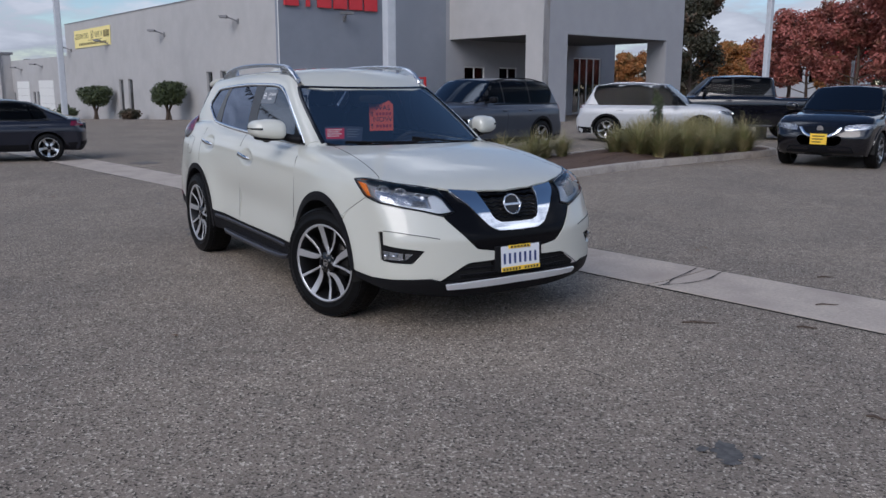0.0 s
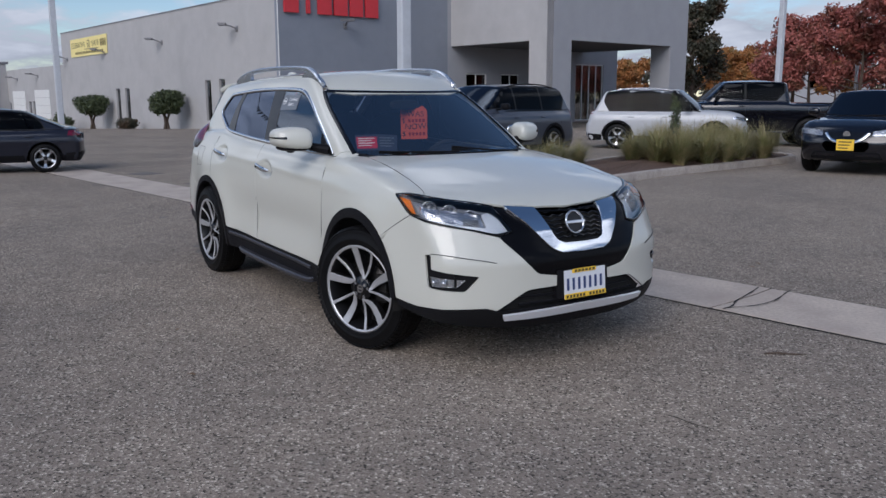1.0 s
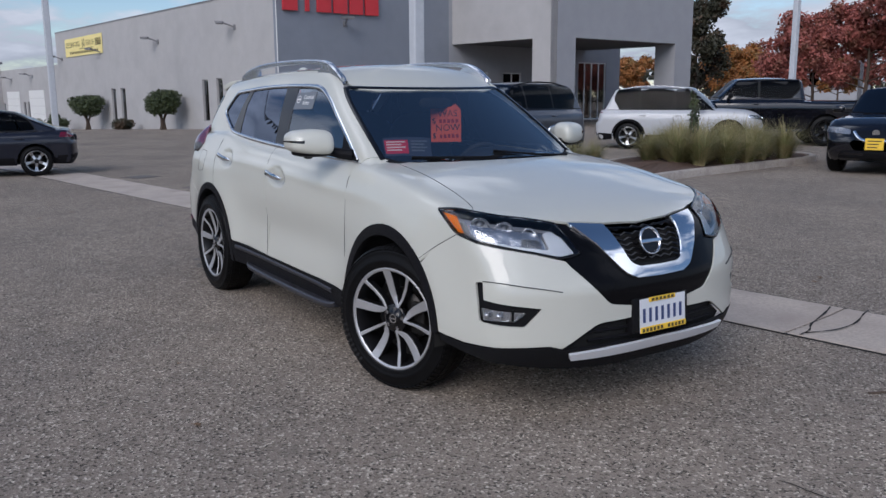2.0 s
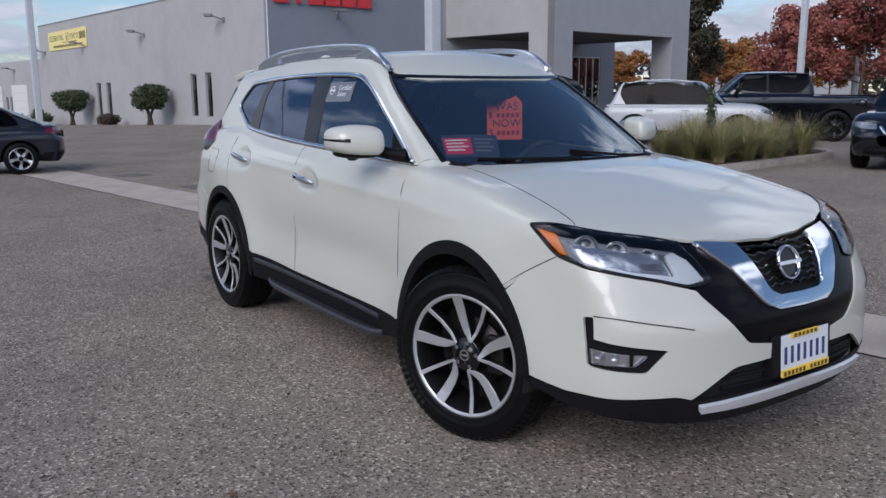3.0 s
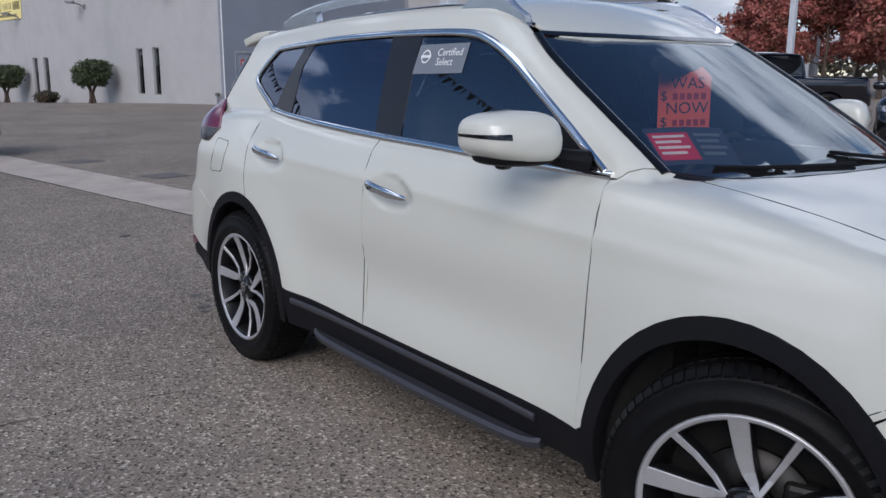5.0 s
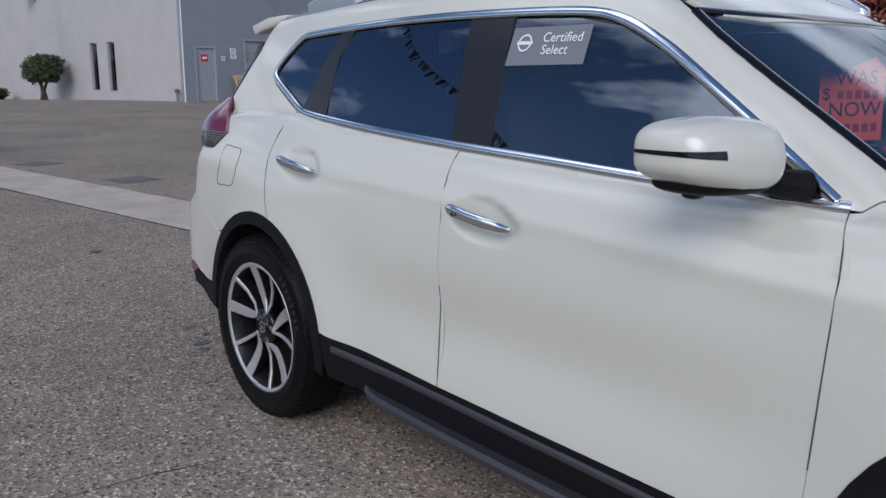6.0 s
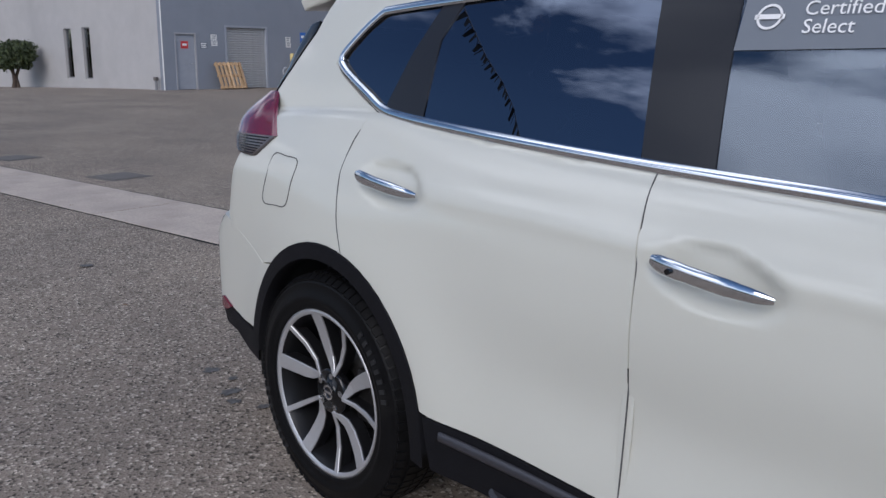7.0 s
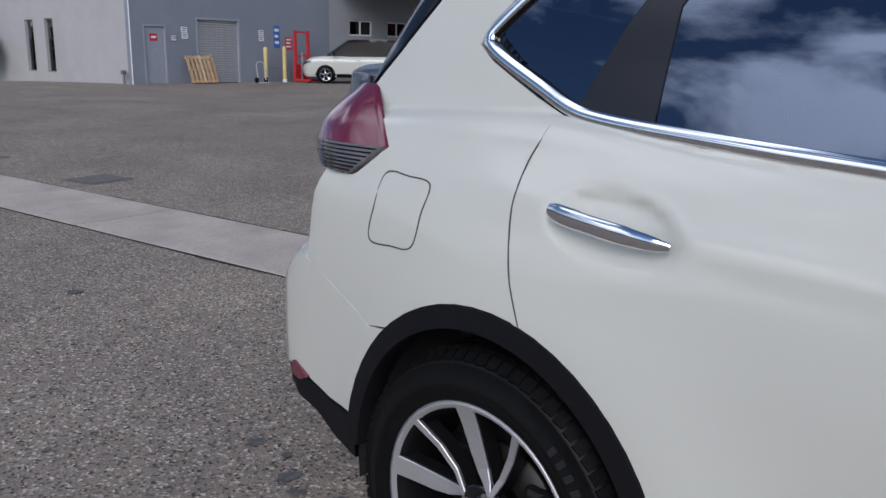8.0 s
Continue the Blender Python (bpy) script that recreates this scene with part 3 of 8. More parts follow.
def sconce(x, z, along="x"):
    """A wall lamp: plate, arm and shade that throws light down the wall."""
    s = thing("wall_lamp", SITE @ (pose(x, 0, z) if along == "x" else pose(0, x, z, 0, 0, 90)), "dark metal wall lamp on a short arm", "wall lamp", "wall lamps")
    part("plate", boxed(-0.09, 0.09, -0.05, -0.002, -0.13, 0.13, 0.01), "pole_dark", s)
    part("arm", tubed([(0, -0.04, 0.0), (-0.10, -0.30, 0.12), (-0.25, -0.62, 0.20)], 0.035), "pole_dark", s)
    bm = bmesh.new()
    prism(bm, [(-0.16, -0.06), (0.16, -0.06), (0.20, 0.05), (-0.20, 0.05)], -0.32, 0.32, pose(-0.27, -0.66, 0.20, 90, 0, 60))
    bmesh.ops.recalc_face_normals(bm, faces=bm.faces)
    part("shade", bm, "pole_dark", s)


for x, z in ((-4.1, 4.78), (-13.7, 4.6), (-23.6, 4.45), (-32.1, 4.30), (-40.6, 3.25), (-47.4, 3.1)):
    sconce(x, z)
sconce(3.55, 4.85, "y")


def build_banner():
    b = thing("banner", SITE @ pose(-27.0, -0.03, 5.0, 90, 0, 0), "yellow cloth banner with dark lettering fixed to the wall", "banner")
    bm = bmesh.new()
    prism(bm, [(-4.0, -0.62), (3.95, -0.60), (4.0, 0.66), (-4.0, 0.62)], 0, 0.02)
    part("cloth", bm, "yellow_banner", b)
    words("lettering", "CELEBRATING", 0.52, "ink", b, pose(-2.2, 0.16, 0.022), squeeze=0.95)
    words("lettering", "60", 0.80, "ink", b, pose(0.15, 0.17, 0.022), squeeze=0.8)
    words("lettering", "YEARS OF", 0.52, "ink", b, pose(1.52, 0.16, 0.022), squeeze=0.75)
    for k in range(6):
        part("lettering", boxed(2.62 + 0.20 * k, 2.76 + 0.20 * k, -0.06, 0.40, 0.02, 0.024), "ink", b)
    part("rule", boxed(-0.8, 2.2, -0.17, -0.13, 0.02, 0.024), "ink", b)
    for k in range(18):
        part("lettering", boxed(-2.9 + 0.34 * k, -2.66 + 0.34 * k, -0.46, -0.30, 0.02, 0.024), "ink", b)


build_banner()

# sign wall
wall_piece("wall_east", [(-0.3, 0, -0.004, 0.50, -1, 7.6), (-0.3, 0, 0.50, 1.46, 2.18, 7.6), (-0.3, 0, 1.46, 2.80, -1, 7.6), (-0.3, 0, 2.80, 4.90, 2.52, 7.6), (-0.3, 0, 4.90, 9.9, -1, 7.6)], "stucco_dark", "tall blue-grey stucco wall with a service door and shutter")


def build_service_door():
    d = thing("door_1", SITE, "closed grey steel service door with a small red notice", "door", kind="structure")
    bm = bmesh.new()
    for q in ((0.50, 0.56, 0, 2.18), (1.40, 1.46, 0, 2.18), (0.56, 1.40, 2.12, 2.18)):
        box(bm, -0.14, 0.012, q[0], q[1], q[2], q[3])
    part("frame", bm, "stucco_mid", d)
    part("leaf", boxed(-0.10, -0.055, 0.562, 1.398, 0.01, 2.118, 0.004), "door_grey", d)
    bm = bmesh.new()
    tube(bm, [(-0.05, 1.31, 1.0), (0.0, 1.31, 1.0), (0.0, 1.20, 1.0)], 0.012)
    part("door_handle", bm, "satin", d)
    part("notice", boxed(-0.055, -0.048, 0.80, 1.12, 1.58, 1.86), "red_paint", d, "small red notice")
    part("notice_print", boxed(-0.048, -0.046, 0.86, 1.06, 1.69, 1.77), "decal_white", d)
    s = thing("roller_shutter", SITE, "closed ribbed galvanised roller shutter", "roller door", kind="structure")
    bm = bmesh.new()
    for q in ((2.80, 2.88, 0, 2.52), (4.82, 4.90, 0, 2.52), (2.88, 4.82, 2.44, 2.52)):
        box(bm, -0.2, 0.015, q[0], q[1], q[2], q[3])
    part("guide_frame", bm, "door_grey", s)
    n = 26
    me = bpy.data.meshes.new("slat")
    bm = bmesh.new()
    h = 2.43 / n
    prof = [(0.0, 0.0), (0.018, 0.012), (0.026, h * 0.45), (0.018, h - 0.016), (0.0, h - 0.004), (-0.006, h - 0.002)]
    a = [bm.verts.new((x, 2.885, z)) for x, z in prof]
    b = [bm.verts.new((x, 4.815, z)) for x, z in prof]
    for i in range(len(prof) - 1):
        bm.faces.new((a[i], b[i], b[i + 1], a[i + 1]))
    bm.to_mesh(me)
    bm.free()
    me.materials.append(M["shutter"])
    for i in range(n):
        o = new("slat", me)
        o.parent = s
        o.matrix_basis = pose(-0.12, 0, 0.01 + i * h)
    part("backing", boxed(-0.2, -0.15, 2.88, 4.82, 0, 2.44), "dark", s)


build_service_door()


def notice(y0, y1, z0, z1, mat, ink, label, rows=3, tip=False):
    n = thing("wall_notice", SITE, label, "sign", "notices on the sign wall")
    part("board", boxed(0.002, 0.014, y0, y1, z0, z1, 0.003), mat, n)
    h = (z1 - z0) / (rows + 0.6)
    for i in range(rows):
        part("print_line", boxed(0.014, 0.016, y0 + (y1 - y0) * 0.15, y1 - (y1 - y0) * (0.15 + 0.1 * (i % 2)), z1 - h * (i + 0.95), z1 - h * (i + 0.5)), ink, n)


notice(1.60, 1.96, 1.58, 1.84, "decal_grey", "decal_white", "small grey notice with white print")
notice(2.12, 2.40, 1.93, 2.14, "white_paint", "decal_grey", "small white notice with grey print", 2)
notice(2.14, 2.42, 1.70, 1.91, "white_paint", "decal_grey", "small white notice with grey print", 2)
notice(5.86, 6.12, 1.92, 2.13, "white_paint", "decal_grey", "small white notice with grey print", 2)
notice(5.87, 6.13, 1.69, 1.90, "white_paint", "decal_grey", "small white notice with grey print", 2)
notice(6.66, 6.98, 1.42, 2.34, "blue_sign", "decal_white", "tall blue parking sign with white symbols", 3)
notice(7.28, 7.68, 1.36, 1.88, "red_paint", "decal_white", "red notice with white print", 3)


def build_sign():
    """Six plain red blocks that stand for the sign."""
    s = thing("wall_sign", SITE @ pose(0.0, 0.25, 5.27), "row of large plain red sign blocks standing off the wall", "sign")
    w, h, gap, st = 0.74, 1.0, 0.14, 0.19
    for i in range(6):
        y = i * (w + gap)
        bm = bmesh.new()
        wide = st if i == 1 else w
        box(bm, 0.05, 0.16, y + (w - wide) / 2, y + (w + wide) / 2, 0, h, 0.01)
        bmesh.ops.recalc_face_normals(bm, faces=bm.faces)
        part("sign_block", bm, "sign_red", s)


build_sign()

# entrance canopy
PX, PY0, PY1, SOF = 7.3, 10.15, 20.6, 4.12
wall_piece("canopy_side", [(0.0, PX - 0.004, PY0, PY0 + 0.4, SOF, 8.4), (5.75, PX - 0.004, PY0, PY0 + 0.4, -0.5, SOF)], "stucco", "white stucco side of the entrance canopy with its pillar")
# front faces take a darker grey than the side of the same pillar
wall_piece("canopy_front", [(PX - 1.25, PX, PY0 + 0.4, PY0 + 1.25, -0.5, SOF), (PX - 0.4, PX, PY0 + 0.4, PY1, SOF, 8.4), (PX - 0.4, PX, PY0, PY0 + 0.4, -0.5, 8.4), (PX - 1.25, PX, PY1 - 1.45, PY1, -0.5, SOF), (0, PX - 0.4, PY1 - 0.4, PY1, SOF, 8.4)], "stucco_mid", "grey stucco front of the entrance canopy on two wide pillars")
wall_piece("canopy_soffit", [(-6, PX - 0.4, PY0 + 0.4, PY1 - 0.4, SOF + 0.02, SOF + 0.2)], "soffit", "canopy ceiling with shade put into its dark colour", "ceiling")
wall_piece("canopy_roof", [(-6, PX - 0.4, PY0 + 0.4, PY1 - 0.4, 7.9, 8.0)], "roofing", "flat canopy roof", "roof")
wall_piece("entrance_wall", [(-0.3, 0.0, 9.9, 11.2, -1, 8), (-0.3, 0, 11.2, 12.7, -1, 2.05), (-0.3, 0, 11.2, 12.7, 2.75, 8), (-0.3, 0, 12.7, 13.8, -1, 8), (-0.3, 0, 13.8, 15.2, -1, 2.05), (-0.3, 0, 13.8, 15.2, 2.75, 8), (-0.3, 0, 15.2, 19.97, -1, 8), (-0.3, 0, 19.97, 22.55, 3.45, 8), (-0.3, 0.0, 22.55, 23.85, -1, 8), (-1.2, -0.3, 23.55, 23.85, -1, 8)], "stucco_mid", "grey wall behind the canopy")
wall_piece("floor_inside", [(-9, -0.3, 0.3, 23.5, -0.2, 0.02)], "concrete", "showroom floor", "floor")
wall_piece("wall_inside", [(-9.2, -9.0, 9, 17.6, -1, 5)], "stucco", "plain inner showroom wall")


def framed_window(name, y0, y1, z0, z1, mullions, glass, label, cat="window", back=True):
    w = thing(name, SITE, label, cat, kind="structure")
    ys = [y0 + (y1 - y0) * i / mullions for i in range(mullions + 1)]
    bm = bmesh.new()
    box(bm, -0.13, -0.05, y0, y1, z1 - 0.06, z1)
    box(bm, -0.13, -0.05, y0, y1, z0, z0 + 0.06)
    for y in ys:
        box(bm, -0.128, -0.052, min(max(y - 0.03, y0), y1 - 0.06), min(max(y - 0.03, y0), y1 - 0.06) + 0.06, z0 + 0.06, z1 - 0.06)
    part("window_frame", bm, "white_paint", w)
    for a, b in zip(ys, ys[1:]):
        part("pane", boxed(-0.1, -0.09, a + 0.03, b - 0.03, z0 + 0.06, z1 - 0.06), glass, w)
    if back:
        # black sheet paints the darkness of the room behind the panes
        part("pane_backing", boxed(-0.29, -0.27, y0, y1, z0, z1), "cabin", w)


framed_window("window_9", 11.2, 12.7, 2.05, 2.75, 2, "glass_dark", "wide clerestory window with white frame under the canopy")
framed_window("window_10", 13.8, 15.2, 2.05, 2.75, 2, "glass_dark", "wide clerestory window with white frame under the canopy")
framed_window("door_2", 19.98, 22.54, 0.08, 3.44, 4, "glass_lobby", "tall glazed entrance doors with slim frames", "door", back=False)


def build_pallet():
    """A timber pallet leaning on the wall below the shutter's edge."""
    p = thing("pallet", SITE @ pose(0.58, 3.32, 0.0, 0, 0, 180) @ pose(0, 0, 0, 0, -66, 0), "raw timber pallet leaning against the wall", "pallet")
    for i in range(7):
        part("board", boxed(0, 1.12, 0.0 + i * 0.185, 0.11 + i * 0.185, 0.10, 0.122, 0.003), "wood_pallet", p)
    for i in range(3):
        part("bearer", boxed(0.02 + i * 0.49, 0.11 + i * 0.49, 0, 1.22, 0.012, 0.098, 0.003), "wood_pallet", p)
    for i in range(3):
        part("base_board", boxed(0.01, 1.11, 0.02 + i * 0.52, 0.12 + i * 0.52, -0.010, 0.010, 0.003), "wood_pallet", p)


build_pallet()


def bollard(y, h, x=0.55):
    b = thing("bollard", SITE @ pose(x, y, 0), "worn pale yellow steel bollard", "bollard", "bollards by the wall")
    bm = bmesh.new()
    lathe(bm, [(0.085, 0), (0.085, h - 0.08), (0.07, h - 0.03), (0.035, h), (0.001, h)], 20)
    part("post", bm, "yellow_paint", b, smooth=40)
    part("collar", tubed([(0, 0, 0), (0, 0, 0.14)], 0.10, 16), "white_paint", b, "white painted foot")


bollard(5.75, 1.45)
bollard(6.76, 1.5)


def build_hand_lift():
    """A red stacker: two uprights, cross bars, legs and a tiller."""
    s = thing("hand_stacker", SITE @ pose(0.9, 7.42, 0), "red painted hand stacker with twin uprights", "stacker")
    for y in (-0.36, 0.36):
        part("mast", boxed(-0.05, 0.05, y - 0.06, y + 0.06, 0.08, 2.15, 0.008), "red_paint", s)
        part("leg", boxed(-0.1, 0.95, y - 0.07, y + 0.07, 0.06, 0.15, 0.01), "red_paint", s)
        part("wheel", tubed([(0.85, y - 0.05, 0.06), (0.85, y + 0.05, 0.06)], 0.06, 14), "tyre", s)
    for z in (0.5, 1.1, 2.08):
        part("cross_bar", boxed(-0.03, 0.03, -0.3, 0.3, z - 0.04, z + 0.04, 0.005), "red_paint", s)
    part("ram", tubed([(0.02, 0, 0.1), (0.02, 0, 1.25)], 0.045, 14), "satin", s)
    part("power_box", boxed(-0.22, 0.0, -0.26, 0.26, 0.1, 0.75, 0.02), "red_paint", s)
    part("tiller", tubed([(-0.1, 0.1, 0.6), (-0.1, 0.75, 1.15), (-0.1, 0.85, 1.28), (-0.1, 0.65, 1.33), (-0.1, 0.60, 1.20), (-0.1, 0.74, 1.13)], 0.02, 8), "pole_dark", s)
    t = thing("hand_truck", SITE @ pose(0.7, 5.42, 0), "grey tubular hand truck standing by the wall", "hand truck")
    part("frame", tubed([(0, -0.2, 0.1), (-0.12, -0.2, 0.75), (-0.12, -0.1, 0.85), (-0.12, 0.1, 0.85), (-0.12, 0.2, 0.75), (0, 0.2, 0.1)], 0.02, 8), "pole", t)
    part("toe_plate", boxed(0, 0.25, -0.22, 0.22, 0.0, 0.02), "pole", t)
    for y in (-0.24, 0.24):
        part("wheel", tubed([(-0.05, y - 0.03, 0.11), (-0.05, y + 0.03, 0.11)], 0.11, 16), "tyre", t)
    r = thing("chain_rail", SITE @ pose(0.5, 0, 0), "low dark rail between the bollards", "rail")
    part("rail", tubed([(0, 5.85, 0.62), (0, 6.7, 0.60), (0, 7.05, 0.62)], 0.018, 8), "pole_dark", r)
    part("rail_foot", tubed([(0, 7.05, 0.0), (0, 7.05, 0.62)], 0.02, 8), "pole_dark", r)
    v = thing("standpipe", SITE @ pose(-0.35, -0.18, 0), "short weathered pipe standing at the wall's corner", "pipe")
    part("pipe", tubed([(0, 0, -0.1), (0, 0, 0.42)], 0.05, 12), "pole_dark", v)
    part("valve", boxed(-0.09, 0.09, -0.07, 0.07, 0.36, 0.5, 0.02), "iron", v)


build_hand_lift()


# ---- planting ----
def leaf_cloud(name, mat, blobs, count, size, seed, parent, label="", flat=0.5):
    """A crown: many small folded leaves scattered through overlapping uneven clumps."""
    rnd = np.random.default_rng(seed)
    bl = np.array(blobs, float)
    vol = bl[:, 3] * bl[:, 4] * bl[:, 5]
    pick = rnd.choice(len(bl), count, p=vol / vol.sum())
    d = rnd.normal(size=(count, 3))
    d /= np.linalg.norm(d, axis=1, keepdims=True)
    r = rnd.random(count) ** (1 / 2.2)
    c = bl[pick, :3] + d * bl[pick, 3:6] * r[:, None] * (0.82 + 0.36 * rnd.random(count))[:, None]
    n = d * 0.8 + rnd.normal(size=(count, 3)) * 0.7 + np.array([0, 0, 0.3])
    n /= np.linalg.norm(n, axis=1, keepdims=True)
    a = np.cross(n, rnd.normal(size=(count, 3)))
    a /= np.linalg.norm(a, axis=1, keepdims=True)
    b = np.cross(n, a)
    s = size * (0.55 + 0.9 * rnd.random(count))[:, None]
    v = np.stack([c - a * s, c - b * s * flat, c + a * s, c + b * s * flat + n * s * 0.25], 1).reshape(-1, 3)
    f = np.arange(count * 4).reshape(-1, 4)
    me = bpy.data.meshes.new(name)
    me.from_pydata(v.tolist(), [], f.tolist())
    me.materials.append(M[mat])
    ob = new(name, me)
    ob.parent = parent
    if label:
        ob["label"] = label
    return ob


def topiary(x, y, w, h, z, seed):
    """A clipped shrub on bare twisting stems."""
    rnd = random.Random(seed)
    t = thing("clipped_shrub", SITE @ pose(x, y, z, 0, 0, rnd.uniform(0, 90)), "dark green shrub clipped to a dome on bare stems", "shrub", "clipped shrubs along the wall")
    bm = bmesh.new()
    for k in range(3):
        a = 2.1 * k + 0.4
        tube(bm, [(0.12 * math.cos(a), 0.12 * math.sin(a), 0), (0.05 * math.cos(a + 1), 0.05 * math.sin(a + 1), h * 0.22), (0.30 * math.cos(a), 0.25 * math.sin(a), h * 0.48), (0.5 * math.cos(a), 0.4 * math.sin(a), h * 0.68)], [0.09, 0.075, 0.055, 0.03], 8)
    bmesh.ops.recalc_face_normals(bm, faces=bm.faces)
    part("trunk", bm, "bark", t, smooth=50)
    blobs = []
    for k in range(16):
        a, q = rnd.uniform(0, 6.28), rnd.uniform(0, 0.55) ** 0.7
        blobs.append((w * 0.5 * q * math.cos(a), w * 0.42 * q * math.sin(a), h * rnd.uniform(0.50, 0.80), w * rnd.uniform(0.15, 0.26), w * rnd.uniform(0.15, 0.26), h * rnd.uniform(0.11, 0.19)))
    blobs.append((0, 0, h * 0.66, w * 0.42, w * 0.38, h * 0.27))
    leaf_cloud("crown", "leaf_dark", blobs, 12000, 0.075, seed, t)


topiary(-10.6, -1.25, 2.1, 2.25, fall(-41) - 0.02, 3)
topiary(-23.3, -1.25, 2.5, 2.4, fall(-54) - 0.02, 4)


def low_shrub(x, y, w, h, z, seed, mat="leaf_tree"):
    t = thing("low_shrub", SITE @ pose(x, y, z), "low brownish green shrub at the foot of the wall", "shrub", "low shrubs along the wall")
    rnd = random.Random(seed)
    part("stems", tubed([(0, 0, -0.05), (0.05, 0, h * 0.5), (0.1, 0.05, h * 0.8)], [0.04, 0.03, 0.01], 7), "bark", t)
    blobs = [(rnd.uniform(-0.3, 0.3) * w, rnd.uniform(-0.25, 0.25) * w, h * rnd.uniform(0.35, 0.6), w * 0.28, w * 0.25, h * 0.38) for _ in range(7)]
    leaf_cloud("crown", mat, blobs, 2600, 0.07, seed, t)


low_shrub(-17.0, -1.1, 1.4, 0.8, fall(-48), 8)
low_shrub(-36.6, -1.4, 2.4, 1.0, fall(-67), 9, "leaf_dark")
low_shrub(-28.6, -1.4, 1.6, 0.9, fall(-59), 10, "leaf_dark")
low_shrub(-29.9, -1.4, 1.0, 1.3, fall(-60), 12, "leaf_dark")


def kerb_ring(outline, width=0.15, h=0.14):
    """A kerb along a closed outline: outer and inner faces with a rounded top."""
    pts = [Vector((x, y)) for x, y in outline]
    n = len(pts)
    bm = bmesh.new()
    rows = []
    for i, p in enumerate(pts):
        t = (pts[(i + 1) % n] - pts[i - 1]).normalized()
        inn = Vector((-t.y, t.x))
        rows.append([bm.verts.new((*(p + inn * a), z)) for a, z in ((-0.012, -0.05), (0.0, h - 0.03), (0.012, h - 0.008), (0.035, h), (width - 0.01, h), (width, h - 0.01), (width, -0.05))])
    for i in range(n):
        a, b = rows[i], rows[(i + 1) % n]
        for k in range(6):
            bm.faces.new((a[k], b[k], b[k + 1], a[k + 1]))
    bmesh.ops.recalc_face_normals(bm, faces=bm.faces)
    return bm


ISLAND = [(-3.75, 3.9), (-4.05, 5.2), (-4.6, 6.9), (-5.08, 8.7), (-5.35, 10.4), (-5.60, 12.4), (-5.85, 14.0), (-6.5, 15.0), (-7.9, 15.4), (-9.3, 14.6), (-9.0, 12.9), (-8.25, 10.7), (-7.45, 8.6), (-6.7, 6.6), (-5.7, 4.9), (-4.5, 3.9)]


def build_island():
    ring = [(v.x, v.y) for v in spline([(*p, 0) for p in ISLAND], 5)]
    i = thing("planting_island", Matrix(), "raised planting island edged with a concrete kerb", "planter", kind="structure")
    part("kerb", kerb_ring(ring), "kerb", i, smooth=40)
    bm = bmesh.new()
    rnd = random.Random(2)
    mid = Vector((sum(x for x, _ in ring) / len(ring), sum(y for _, y in ring) / len(ring)))
    rings = []
    for s in (0.99, 0.8, 0.55, 0.3, 0.1):
        rings.append([bm.verts.new((*(Vector(p) * s + mid * (1 - s)), 0.105 + (1 - s) * 0.10 + rnd.uniform(-0.015, 0.015))) for p in ring])
    for a, b in zip(rings, rings[1:]):
        for k in range(len(a)):
            bm.faces.new((a[k], a[(k + 1) % len(a)], b[(k + 1) % len(a)], b[k]))
    bm.faces.new(rings[-1])
    bmesh.ops.recalc_face_normals(bm, faces=bm.faces)
    part("soil", bm, "mulch", i, "dark bark mulch")


build_island()


def grass_clump(seed, count=560, h=0.98, spread=0.74):
    """A tuft of arching blades that start close together and bend outwards."""
    rnd = np.random.default_rng(seed)
    v, f = [], []
    for _ in range(count):
        a, r0 = rnd.uniform(0, 6.283), 0.13 * math.sqrt(rnd.random())
        bx, by = r0 * math.cos(a + rnd.normal() * 0.6), r0 * math.sin(a + rnd.normal() * 0.6)
        hh, out = h * rnd.uniform(0.3, 1.05), spread * rnd.uniform(0.1, 1.5)
        w = rnd.uniform(0.0045, 0.0100)
        px, py = -math.sin(a) * w, math.cos(a) * w
        base = len(v)
        for k in range(5):
            s = k / 4
            x, y = bx + math.cos(a) * out * s ** 1.8, by + math.sin(a) * out * s ** 1.8
            z = hh * (s * 1.25 - 0.42 * s * s * (0.4 + out))
            q = 1 - 0.85 * s
            v += [(x - px * q, y - py * q, z), (x + px * q, y + py * q, z)]
        for k in range(4):
            b = base + 2 * k
            f.append((b, b + 1, b + 3, b + 2))
    me = bpy.data.meshes.new("foliage")
    me.from_pydata(v, [], f)
    me.materials.append(M["grass_blade"])
    return me


TUFTS = [grass_clump(s) for s in (1, 2, 3, 4)]


